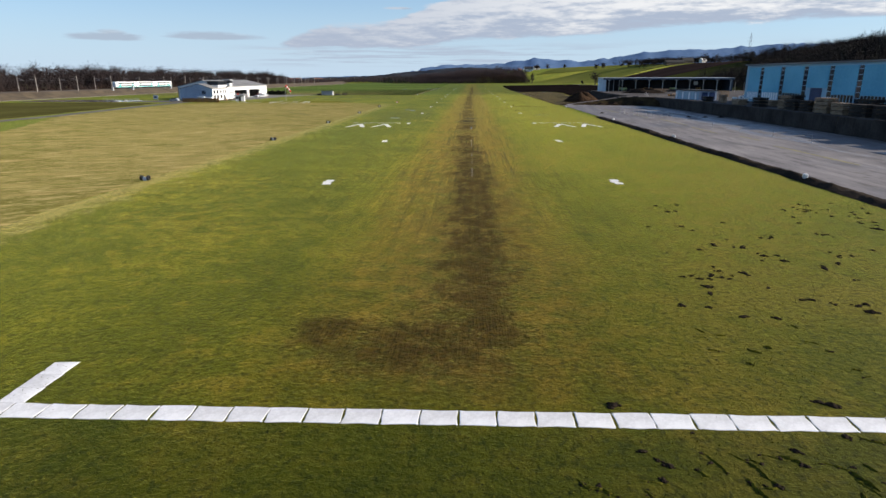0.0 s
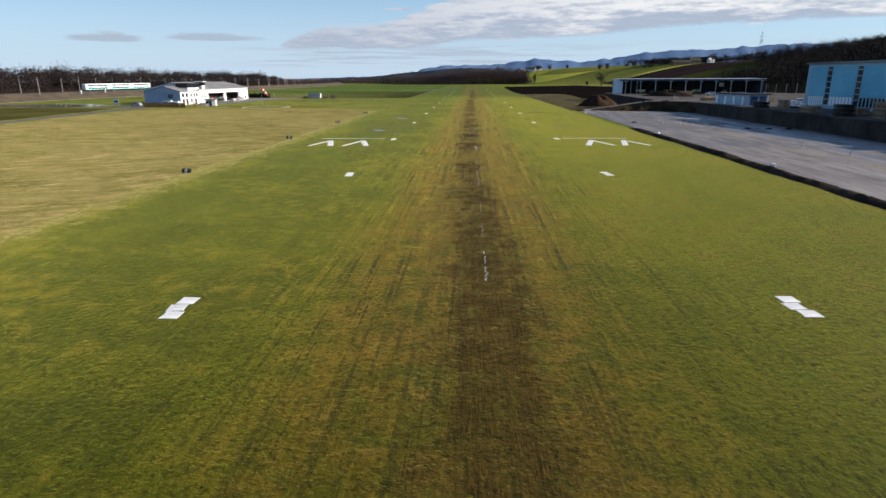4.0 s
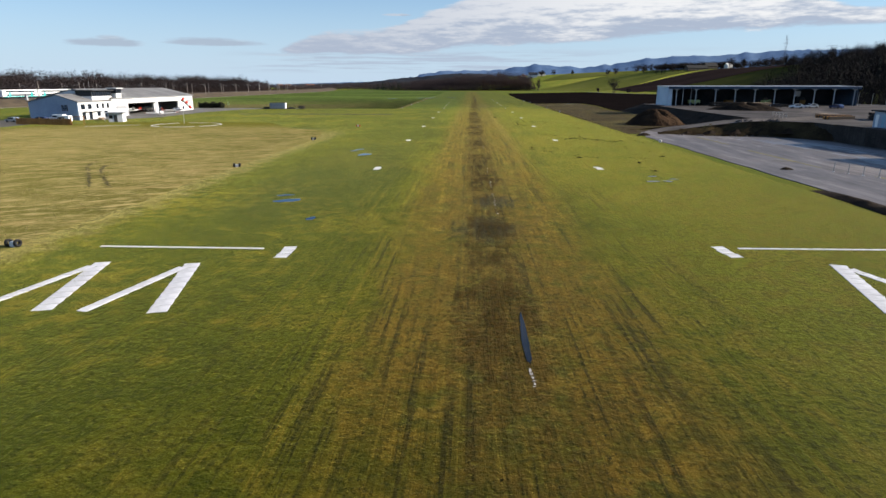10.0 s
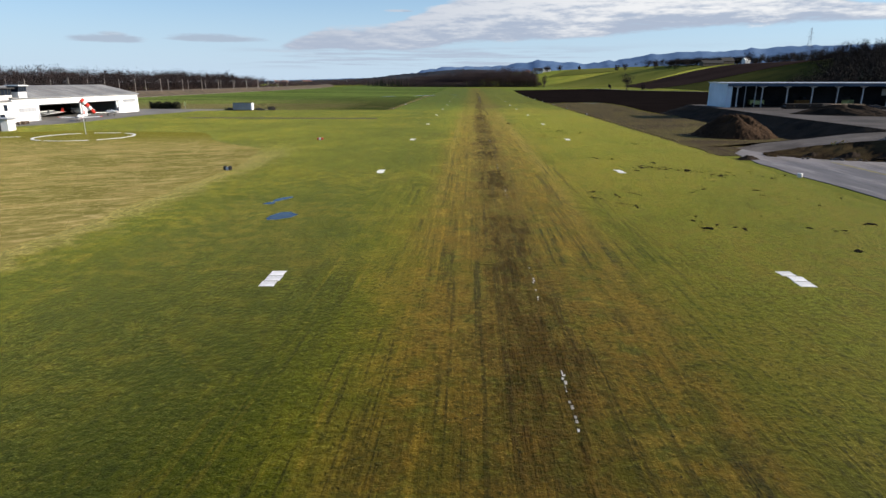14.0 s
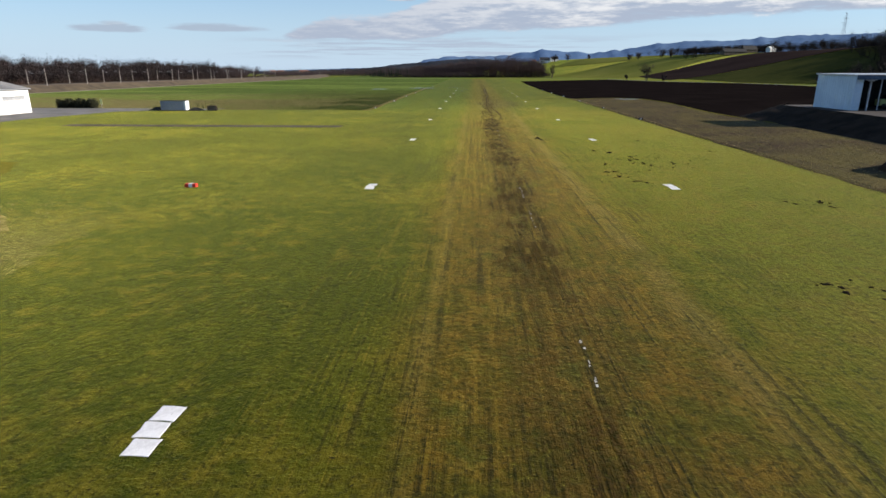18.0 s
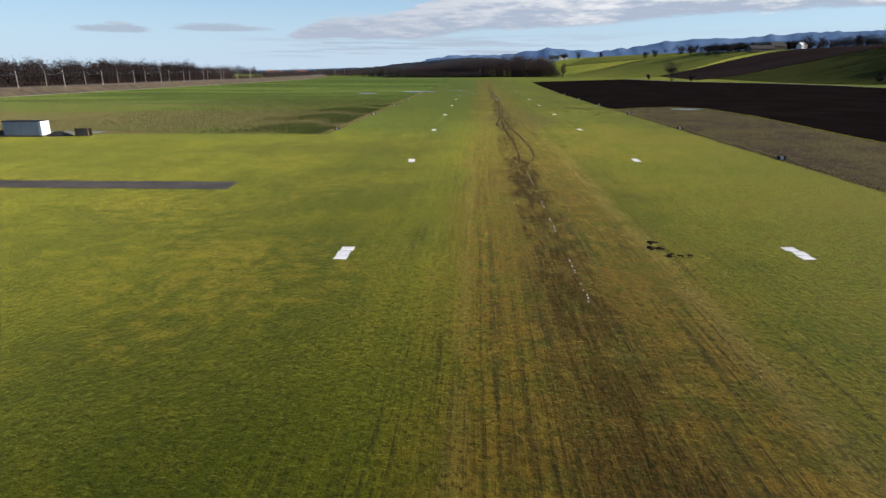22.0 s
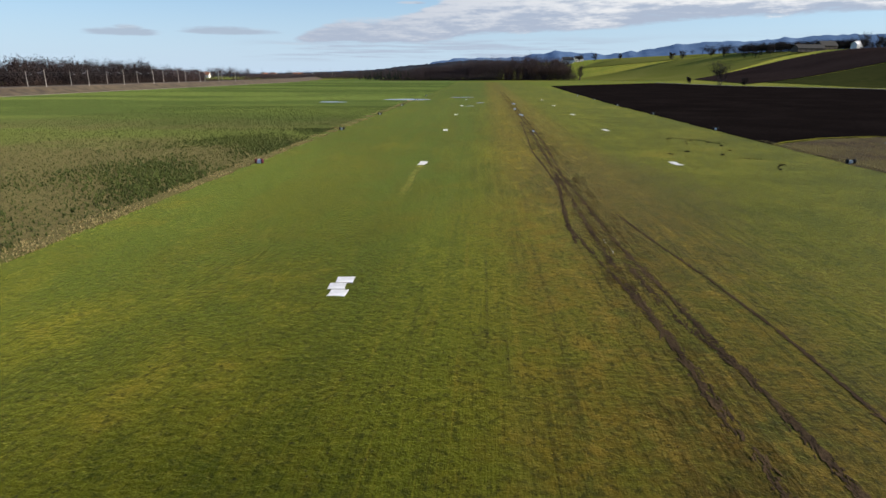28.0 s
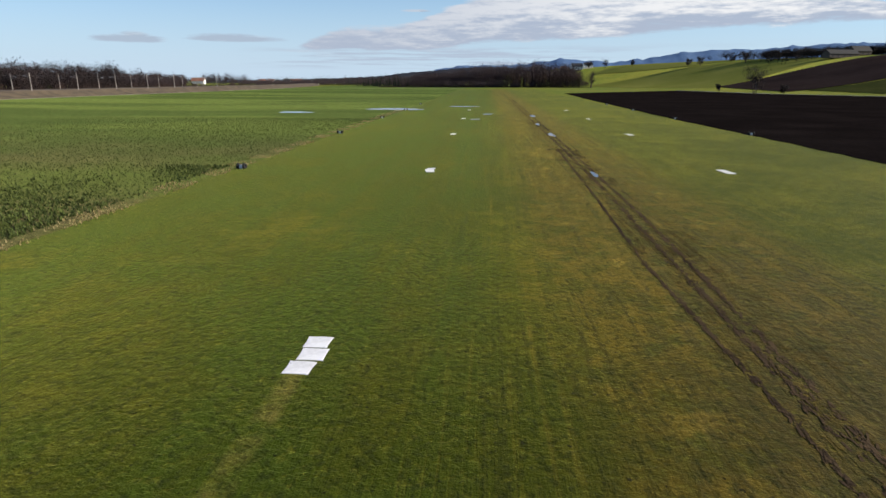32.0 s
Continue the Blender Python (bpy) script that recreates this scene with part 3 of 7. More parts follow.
finish(n, n.mix(n.step(n.noise(pw, 0.8, 3.0), 0.4, 0.6), (0.008, 0.008, 0.008), (0.018, 0.016, 0.012)), 0.10, bump=n.noise(pw, 2.5, 2.0), depth=0.004, spec=0.30)
mt_bark = surface("grey_brown_bark", (0.05, 0.040, 0.033), (0.11, 0.09, 0.075), 2.0, 0.95, bump=0.02)
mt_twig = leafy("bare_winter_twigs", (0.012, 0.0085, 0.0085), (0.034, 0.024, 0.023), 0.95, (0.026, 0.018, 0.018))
# darker copy of the twigs: the wood's self-shadow is put into the colour
mt_twig_shaded = leafy("twigs_with_painted_shade", (0.005, 0.0036, 0.0036), (0.013, 0.0092, 0.0086), 0.95)
mt_twig_plum = leafy("plum_brown_twigs", (0.026, 0.018, 0.019), (0.060, 0.043, 0.044), 0.95)
mt_twig_red = leafy("reddish_brown_twigs", (0.026, 0.015, 0.012), (0.056, 0.034, 0.026), 0.95)
mt_conifer = leafy("dark_conifer_needles", (0.005, 0.009, 0.006), (0.012, 0.018, 0.010), 0.9)
mt_bankgrass = surface("rough_bank_earth", (0.017, 0.012, 0.009), (0.054, 0.040, 0.020), 0.8, 0.95, bump=0.10, spec=0.0)
mt_hedge = leafy("dark_hedge_leaves", (0.012, 0.016, 0.009), (0.035, 0.034, 0.016), 0.8)
mt_blades = leafy("grass_blades", (0.048, 0.062, 0.006), (0.140, 0.124, 0.014), 0.9)
mt_straw = leafy("straw_tufts", (0.22, 0.17, 0.07), (0.36, 0.29, 0.14), 0.85)
mt_leaf = leafy("crop_leaves", (0.030, 0.044, 0.010), (0.095, 0.118, 0.026), 0.8)
mt_track_grass = leafy("pressed_dry_grass", (0.045, 0.038, 0.012), (0.085, 0.070, 0.022), 0.95)
mt_hill_green = surface("winter_wheat_hillside", (0.115, 0.124, 0.026), (0.150, 0.150, 0.038), 0.05, 0.95, bump=0.0, spec=0.0)
mt_hill_mid = surface("green_pasture_hillside", (0.032, 0.038, 0.009), (0.060, 0.066, 0.013), 0.05, 0.95, bump=0.0, spec=0.0)
mt_hill_dark = surface("dark_pasture_hillside", (0.026, 0.032, 0.010), (0.046, 0.048, 0.015), 0.05, 0.95, bump=0.0, spec=0.0)
mt_hill_brown = surface("brown_tilled_hillside", (0.018, 0.0125, 0.0115), (0.030, 0.021, 0.019), 0.05, 0.95, bump=0.0, spec=0.0)
# blue of the far haze is put into the base colour
mt_mount = surface("haze_blue_woodland", (0.072, 0.125, 0.235), (0.125, 0.190, 0.305), 0.006, 1.0, bump=0.0, spec=0.0)
mt_far_wood = surface("distant_woodland", (0.040, 0.042, 0.045), (0.085, 0.082, 0.080), 0.04, 1.0, bump=0.0, spec=0.0)
mt_ridge = surface("distant_dark_woodland", (0.020, 0.024, 0.032), (0.045, 0.048, 0.056), 0.03, 1.0, bump=0.0, spec=0.0)
mt_wood_floor = surface("woodland_floor", (0.016, 0.012, 0.009), (0.035, 0.025, 0.018), 0.3, 0.95, bump=0.05, spec=0.0)
mt_tile_roof = surface("brown_tiled_roof", (0.16, 0.07, 0.045), (0.26, 0.12, 0.08), 1.0, 0.85, bump=0.01)
mt_plaster = surface("pale_plaster", (0.62, 0.60, 0.55), (0.74, 0.72, 0.68), 0.6, 0.85, bump=0.004)

# ---- mesh helpers ----


def mesh_object(name, verts, faces, mat, parent=None, label="", smooth=False):
    me = bpy.data.meshes.new(name)
    me.from_pydata(verts, [], faces)
    me.materials.append(mat)
    if smooth:
        me.polygons.foreach_set("use_smooth", [True] * len(me.polygons))
    ob = new(name, me)
    if parent is not None:
        ob.parent = parent
    if label:
        ob["label"] = label
    return ob


def part(name, bm, mat, parent=None, label="", smooth=False):
    me = bpy.data.meshes.new(name)
    bm.to_mesh(me)
    bm.free()
    me.materials.append(mat)
    if smooth:
        me.polygons.foreach_set("use_smooth", [True] * len(me.polygons))
    ob = new(name, me)
    if parent is not None:
        ob.parent = parent
    if label:
        ob["label"] = label
    return ob


def block(*boxes, bevel=0.0):
    """A bmesh of boxes (x0, x1, y0, y1, z0, z1), edges slightly broken."""
    bm = bmesh.new()
    for x0, x1, y0, y1, z0, z1 in boxes:
        m = Matrix.Translation(((x0 + x1) / 2, (y0 + y1) / 2, (z0 + z1) / 2)) @ Matrix.Diagonal((x1 - x0, y1 - y0, z1 - z0, 1))
        bmesh.ops.create_cube(bm, size=1, matrix=m)
    if bevel:
        bmesh.ops.bevel(bm, geom=bm.edges[:], offset=bevel, segments=1, affect="EDGES")
    return bm


def tube(points, radii, sides=8, bm=None, cap=True):
    """A tapered tube through points."""
    bm = bm or bmesh.new()
    rings = []
    pts = [Vector(q) for q in points]
    for i, q in enumerate(pts):
        d = (pts[min(i + 1, len(pts) - 1)] - pts[max(i - 1, 0)]).normalized()
        turn = d.to_track_quat("Z", "Y").to_matrix()
        r = radii[i] if hasattr(radii, "__len__") else radii
        rings.append([bm.verts.new(q + turn @ Vector((r * math.cos(a), r * math.sin(a), 0))) for a in (2 * math.pi * k / sides for k in range(sides))])
    for a, b in zip(rings, rings[1:]):
        for k in range(sides):
            bm.faces.new((a[k], a[(k + 1) % sides], b[(k + 1) % sides], b[k]))
    if cap:
        bm.faces.new(rings[0][::-1])
        bm.faces.new(rings[-1])
    return bm


def profile(points, y0, y1, axis="y"):
    """A prism: the outline points (u, z) swept along an axis from y0 to y1."""
    bm = bmesh.new()
    put = (lambda u, z, s: (u, s, z)) if axis == "y" else (lambda u, z, s: (s, u, z))
    a, b = [bm.verts.new(put(u, z, y0)) for u, z in points], [bm.verts.new(put(u, z, y1)) for u, z in points]
    n = len(points)
    for k in range(n):
        bm.faces.new((a[k], a[(k + 1) % n], b[(k + 1) % n], b[k]))
    bm.faces.new(a[::-1])
    bm.faces.new(b)
    bmesh.ops.recalc_face_normals(bm, faces=bm.faces[:])
    return bm


def thing(name, label, category, at=(0, 0, 0), turn=0.0, group="", kind=""):
    ob = tagged(new(name), label, category, group, kind)
    ob.empty_display_size = 0.2
    ob.matrix_world = pose(*at, 0, 0, turn)
    return ob


def soup(name, verts, tris, mat, label, category, kind="stuff", parent=None):
    """One large mesh of triangles from arrays."""
    me = bpy.data.meshes.new(name)
    me.vertices.add(len(verts))
    me.vertices.foreach_set("co", np.ascontiguousarray(verts, dtype=np.float32).ravel())
    nt = len(tris)
    me.loops.add(3 * nt)
    me.loops.foreach_set("vertex_index", np.ascontiguousarray(tris, dtype=np.int32).ravel())
    me.polygons.add(nt)
    me.polygons.foreach_set("loop_start", np.arange(0, 3 * nt, 3, dtype=np.int32))
    me.update(calc_edges=True)
    me.validate()
    me.materials.append(mat)
    ob = new(name, me)
    if parent is not None:
        ob.parent = parent
        if label:
            ob["label"] = label
        return ob
    return tagged(ob, label, category, kind=kind)

from mathutils.geometry import tessellate_polygon
# ---- the land: one ground sheet with the valley floor and the hillside ----
FOOT_Y = (-900, 0, 300, 500, 650, 760, 850, 1000, 1150, 1300, 1424, 1700, 2500, 5200)
FOOT_X = (260, 225, 165, 175, 240, 235, 185, 165, 150, 60, -30, -60, -200, -500)


def hill(x, y):
    """Height of the natural ground."""
    x, y = np.asarray(x, float), np.asarray(y, float)
    s = np.clip((x - np.interp(y, FOOT_Y, FOOT_X)) / 230, 0, 1)
    up = s * s * (3 - 2 * s)
    back = np.clip((x - np.interp(y, FOOT_Y, FOOT_X) - 200) / 900, 0, 1)
    swell = 1 + 0.05 * np.sin(x * 0.011 + 0.7) * np.sin(y * 0.008)
    tall = 40 - 5 * np.clip((y - 600) / 300, 0, 1) - 3 * np.clip((y - 1100) / 300, 0, 1)
    return tall * up * swell + 14 * back * np.clip((y - 200) / 700, 0, 1)


def spaced(*spans):
    return np.unique(np.concatenate([np.arange(a, b, s) for a, b, s in spans] + [[spans[-1][1]]]))


def sheet(name, xs, ys, height, mat, label="", category="", kind="structure", smooth=True):
    X, Y = np.meshgrid(xs, ys)
    Z = height(X, Y)
    n = len(xs)
    verts = np.stack([X, Y, Z], -1).reshape(-1, 3)
    i = (np.arange(len(ys) - 1)[:, None] * n + np.arange(n - 1)[None]).ravel()
    tris = np.concatenate([np.stack([i, i + 1, i + n + 1], -1), np.stack([i, i + n + 1, i + n], -1)])
    ob = soup(name, verts, tris, mat, label, category, kind)
    if smooth:
        ob.data.polygons.foreach_set("use_smooth", [True] * len(ob.data.polygons))
    return ob


sheet("ground", spaced((-4900, -700, 300), (-700, -100, 60), (-100, 700, 16), (700, 1500, 60), (1500, 4900, 250)),
      spaced((-900, 0, 100), (0, 1700, 18), (1700, 4900, 200)), lambda x, y: hill(x, y) - 0.06, mt_meadow, "green valley meadow and hillside ground", "ground")


def ragged(points, step=3.0, wobble=0.35, seed=1, close=True):
    """An outline through points with an uneven, natural edge."""
    rng = random.Random(seed)
    out = []
    for (ax, ay), (bx, by) in zip(points, points[1:] + points[:1]):
        k = max(1, int(math.hypot(bx - ax, by - ay) / step))
        for i in range(k):
            w = wobble if i else 0
            out.append((ax + (bx - ax) * i / k + rng.uniform(-w, w), ay + (by - ay) * i / k + rng.uniform(-w, w)))
    return out


def plot(name, points, z, mat, label, category="field", step=3.0, wobble=0.35, thick=0.05):
    """A flat piece of land with a ragged edge, a few centimetres thick."""
    pts = ragged(points, step, wobble, seed=len(name) + int(abs(points[0][0]) + abs(points[0][1])))
    bm = bmesh.new()
    top = [bm.verts.new((x, y, z)) for x, y in pts]
    low = [bm.verts.new((x, y, z - thick)) for x, y in pts]
    k = len(pts)
    for a, b, c in tessellate_polygon([[Vector((x, y, 0)) for x, y in pts]]):
        f = bm.faces.new((top[a], top[b], top[c]))
        f.normal_update()
        if f.normal.z < 0:
            f.normal_flip()
    for i in range(k):
        bm.faces.new((top[i], low[i], low[(i + 1) % k], top[(i + 1) % k]))
    return tagged(part(name, bm, mat), label, category, kind="structure")


plot("runway_grass", [(-34.6, -80), (34.4, -80), (34.4, 1030), (-36, 1030)], 0.0, mt_runway, "mown green grass runway with worn ochre middle", "runway", 4.0, 0.3)
plot("meadow_strip", [(-125, 240), (-34.4, 226), (-34.4, 386.8), (-100, 387), (-108, 378), (-112, 350), (-112, 312), (-120, 292)], -0.004, mt_runway, "green mown grass beside the tarmac stub", "meadow", 4, 0.2)
plot("dry_meadow", [(-125, -60), (-34.6, -60), (-34.6, 232), (-38, 252), (-52, 266), (-62, 284), (-92, 288), (-118, 276), (-124, 255), (-121, 175), (-70, 60)], 0.004, mt_dry, "pale dry winter meadow beside the runway", "meadow", 2.5, 0.5)
plot("crop_field", [(-232, 386.6), (-34.6, 386.6), (-34.8, 700), (-38.5, 1085), (-226, 1085)], 0.012, mt_crop, "young green crop field with brown soil patches", "field", 3, 0.35)
plot("far_crop_field", [(-235, 1092), (-40, 1090), (20, 1210), (-240, 1560)], 0.012, mt_crop, "far green crop field", "field", 12, 1)
plot("brown_fallow", [(34.4, 247), (38, 247), (44, 256), (60, 262), (66, 280), (66, 303), (60, 372), (64, 432), (62.6, 461), (56.4, 470), (47, 467), (37.6, 460.6), (34.5, 457)], 0.010, mt_stubble, "brown fallow strip between runway and ploughed field", "field", 3, 0.5)
plot("ploughed_field", [(34.5, 457.5), (37.6, 461), (47, 467.5), (56.4, 470.5), (63, 461.5), (64.5, 432), (60.5, 387), (60, 372), (64, 310), (150, 372), (252, 640), (230, 770), (182, 850), (160, 985), (44, 850), (38, 700), (34.6, 560)], 0.03, mt_plough, "dark freshly ploughed soil field", "field", 3, 0.4)
plot("farm_track", [(150, 376), (254, 640), (231, 773), (184.5, 852), (164, 990), (162, 990), (182, 850), (229, 770), (252, 640), (148, 374)], 0.22, mt_track, "pale gravel farm track", "track", 8, 0.3, thick=0.3)
plot("track_by_crop", [(-228.6, 200), (-225.2, 200), (-225.2, 1086), (-36, 1086), (-36, 1090), (-228.6, 1090)], 0.02, mt_track, "pale track along the railway bank", "track", 8, 0.4)

plot("straw_line", [(64.2, 432), (60.2, 387), (59.7, 372), (63.7, 310), (64.5, 310), (60.5, 372), (61, 387), (65, 432)], 0.045, mt_dry, "thin pale straw line beside the ploughed field", "verge", 2, 0.2)
plot("straw_line", [(34.5, 457.5), (37.6, 461), (47, 467.6), (56.4, 470.6), (62.9, 461.6), (64.2, 432.4), (64.9, 432.6), (63.6, 462), (56.6, 471.4), (46.8, 468.3), (37.3, 461.8), (34.5, 458.3)], 0.045, mt_dry, "thin pale straw line beside the ploughed field", "verge", 2, 0.2)

# field strips on the hillside


def hillside(name, corners, mat, label):
    (ax, ay), (bx, by), (cx, cy), (ex, ey) = corners
    u, v = np.meshgrid(np.linspace(0, 1, 26), np.linspace(0, 1, 14))
    X = (1 - u) * (1 - v) * ax + u * (1 - v) * bx + u * v * cx + (1 - u) * v * ex
    Y = (1 - u) * (1 - v) * ay + u * (1 - v) * by + u * v * cy + (1 - u) * v * ey
    verts = np.stack([X, Y, hill(X, Y) + 0.35], -1).reshape(-1, 3)
    i = (np.arange(13)[:, None] * 26 + np.arange(25)[None]).ravel()
    tris = np.concatenate([np.stack([i, i + 1, i + 27], -1), np.stack([i, i + 27, i + 26], -1)])
    return soup(name, verts, tris, mat, label, "field", "structure")


hillside("hillside_field", [(120, 1250), (190, 1060), (290, 1070), (250, 1240)], mt_hill_green, "bright green winter wheat strip on the hill")
hillside("hillside_field", [(250, 1240), (290, 1070), (392, 1088), (380, 1172)], mt_hill_green, "bright green wheat strip below the farm")
hillside("hillside_field", [(186, 1064), (200, 1000), (330, 1075), (280, 1090)], mt_hill_green, "green grass wedge beside the tilled field")
hillside("hillside_field", [(205, 874), (640, 806), (640, 1085), (205, 1010)], mt_hill_brown, "brown tilled field on the hill")
hillside("hillside_field", [(262, 690), (640, 660), (640, 798), (214, 868)], mt_hill_dark, "dark green pasture strip on the hill")
hillside("hillside_field", [(143, 1352), (256, 1246), (560, 1160), (420, 1620)], mt_hill_green, "green pasture behind the hill crest")
hillside("woodland_floor", [(178, 20), (170, 300), (660, 300), (660, 20)], mt_wood_floor, "dark leaf-littered woodland floor on the slope")
hillside("woodland_floor", [(170, 300), (300, 640), (660, 700), (660, 300)], mt_wood_floor, "dark leaf-littered woodland floor on the slope")
hillside("woodland_floor", [(300, 640), (362, 830), (700, 840), (660, 640)], mt_wood_floor, "dark leaf-littered floor of the upper wood")
plot("woodland_floor", [(-420, 60), (-262, 60), (-262, 900), (-275, 1100), (-300, 1300), (-480, 1350)], 0.03, mt_wood_floor, "dark leaf-littered floor of the railway wood", "woodland floor", 8, 1.5, 0.1)
plot("woodland_floor", [(-150, 1204), (-60, 1196), (118, 1184), (128, 1230), (100, 1400), (-190, 1400)], 0.05, mt_wood_floor, "dark leaf-littered floor of the valley wood", "woodland floor", 8, 1.5, 0.1)
plot("woodland_floor", [(152, 373), (176, 330), (176, 290), (215, 290), (235, 560), (224, 566)], 0.04, mt_wood_floor, "dark leaf-littered strip below the hill wood", "woodland floor", 6, 0.8, 0.1)
plot("left_field", [(-226, 20), (-134, 20), (-127, 165), (-134, 236), (-138, 262), (-165, 270), (-226, 262)], 0.008, mt_field_dark, "dark green and brown field beyond the access road", "field", 6, 0.6)
# ---- airfield tarmac ----
plot("tarmac_stub", [(-91, 333.2), (-31.6, 333.2), (-32.1, 337.4), (-91, 337.4)], 0.02, mt_stub, "dark grey tarmac taxiway stub in the grass", "taxiway", 3, 0.15)
plot("hangar_apron", [(-128, 296), (-118, 296), (-110, 312), (-111, 350), (-105, 378), (-80, 387), (-80, 391.5), (-140, 392), (-150, 376), (-128, 374)], 0.02, mt_apron, "grey asphalt apron in front of the hangar", "apron", 4, 0.2)
plot("access_road", [(-131, -60), (-126, -60), (-118.5, 170), (-126.5, 240), (-129, 292), (-158, 292), (-160, 276), (-134, 270), (-132, 240), (-123.5, 170)], 0.016, mt_road, "narrow grey access road and car park", "road", 4, 0.2)
plot("asphalt_apron", [(37, -80), (70.5, -80), (70.5, 241), (62, 245), (50, 253), (42, 256.5), (38, 250), (36.2, 238), (36.4, 160), (37, 60)], 0.014, mt_asphalt, "wide worn grey asphalt apron with faded lines", "apron", 4, 0.25)
# raised timber yard with its retaining wall
YARD = 3.2
bm = bmesh.new()
edge = [(71.2, -80), (71.2, 238), (66, 243), (65.4, 250), (65.6, 262), (66, 280), (66.5, 300), (68.5, 330), (69.5, 362), (150, 372), (175, 330), (175, -80)]
a = [bm.verts.new((x, y, YARD)) for x, y in edge]
b = [bm.verts.new((x, y, -0.3)) for x, y in edge]
for i, j, k in tessellate_polygon([[Vector((x, y, 0)) for x, y in edge]]):
    bm.faces.new((a[i], a[j], a[k]))
for i in range(len(edge)):
    bm.faces.new((a[i], b[i], b[(i + 1) % len(edge)], a[(i + 1) % len(edge)]))
bmesh.ops.recalc_face_normals(bm, faces=bm.faces[:])
tagged(part("yard_platform", bm, mt_yard), "pale gravelled yard raised above the asphalt", "yard", kind="structure")
wall = thing("retaining_wall", "dark weathered concrete retaining wall below the yard", "wall", (70.9, 0, 0), kind="structure")
for k in range(-8, 24):
    y0 = k * 10.0
    part("wall_panel", block((-0.25 + 0.02 * (k % 3), 0.28, y0 + 0.03, y0 + 9.97, -0.3, YARD + 0.15 - 0.08 * (k % 2)), bevel=0.03), mt_wall_dark, wall)

# earth bank between runway grass and asphalt
rng = np.random.default_rng(5)
ys = np.arange(10, 172, 0.5)
Y, K = np.meshgrid(ys, np.arange(9), indexing="ij")
across, rise = np.array((0, 0.25, 0.7, 1.15, 1.45, 1.8, 2.4, 3.1, 3.8)), np.array((-0.02, 0.10, 0.42, 0.70, 0.78, 0.70, 0.42, 0.15, -0.02))
side = 34.6 + across[K] * 0.74 + 0.22 * np.sin(Y * 0.11) + 0.12 * np.sin(Y * 0.47) + 0.05 * np.sin(Y * 1.3) + 0.03 * rng.standard_normal(Y.shape)
tall = rise[K] * (0.48 + 0.10 * np.sin(Y * 0.31) + 0.06 * np.sin(Y * 0.83 + 1) + 0.05 * np.sin(Y * 1.7) + 0.06 * rng.standard_normal(Y.shape)) * np.clip((172 - Y) / 8, 0.1, 1)
i = (np.arange(len(ys) - 1)[:, None] * 9 + np.arange(8)[None]).ravel()
soup("earth_bank", np.stack([side, Y, tall - 0.01], -1).reshape(-1, 3), np.concatenate([np.stack([i, i + 1, i + 10], -1), np.stack([i, i + 10, i + 9], -1)]), mt_soil, "low dark earth bank beside the asphalt", "earth bank", "structure")

# railway bank
ys = np.arange(-200, 2100, 12.0)
cross = [(-228, -0.1), (-230.5, 0.7), (-233.5, 1.4), (-236, 2.9), (-239, 3.4), (-252, 3.4), (-256, 1.5), (-259, -0.1)]
cx, cz = np.array(cross).T
Y, K = np.meshgrid(ys, np.arange(8), indexing="ij")
bend = np.clip((Y - 900) / 1200, 0, 1) ** 2 * -330
verts = np.stack([cx[K] + bend + 0.5 * np.sin(Y * 0.11 + K), Y, cz[K] + 0.25 * rng.random(Y.shape) * (cz[K] > 0.3)], -1).reshape(-1, 3)
i = (np.arange(len(ys) - 1)[:, None] * 8 + np.arange(7)[None]).ravel()
mt_bank = surface("rough_brown_bank", (0.045, 0.034, 0.024), (0.105, 0.080, 0.050), 0.5, 0.95, bump=0.08)
tagged(soup("railway_bank", verts, np.concatenate([np.stack([i, i + 8, i + 9], -1), np.stack([i, i + 9, i + 1], -1)]), mt_bank, "brown grassy railway embankment", "embankment", "structure"))

# earth slopes below the north end of the yard, and the haul road that climbs between them


def loft(name, upper, lower, mat, label, category, rough=0.10, sub=10, n=60, seed=8, bow=1.15):
    """An uneven slope between an upper and a lower line of (x, y, z) points."""
    r = np.random.default_rng(seed)
    ends = []
    for some in (upper, lower):
        u = np.linspace(0, len(some) - 1, n)
        ends.append(np.stack([np.interp(u, range(len(some)), [q[k] for q in some]) for k in range(3)], -1))
    f = np.linspace(0, 1, sub + 1)[None, :, None]
    V = ends[0][:, None] * (1 - f) + ends[1][:, None] * f
    V[..., 2] = ends[1][:, None, 2] + (ends[0][:, None, 2] - ends[1][:, None, 2]) * (1 - f[..., 0]) ** bow
    V[:, 1:-1, 2] += r.normal(0, rough, V[:, 1:-1, 2].shape)
    i = (np.arange(n - 1)[:, None] * (sub + 1) + np.arange(sub)[None]).ravel()
    T = np.concatenate([np.stack([i, i + sub + 1, i + 1], -1), np.stack([i + 1, i + sub + 1, i + sub + 2], -1)])
    return soup(name, V.reshape(-1, 3), T, mat, label, category, "structure")


TOP = YARD + 0.02
loft("earth_slope", [(65.3, 252, TOP), (65.5, 262, TOP), (66, 280, TOP), (66.5, 300, TOP), (68.5, 330, TOP), (69.5, 362, TOP), (76, 371, TOP)], [(59, 258, 1.5), (57, 265, -0.05), (58.5, 280, -0.05), (59.5, 300, -0.05), (61, 332, -0.05), (60.5, 366, -0.05), (72, 380, -0.05)], mt_soil, "dark bare earth slope below the yard", "slope")
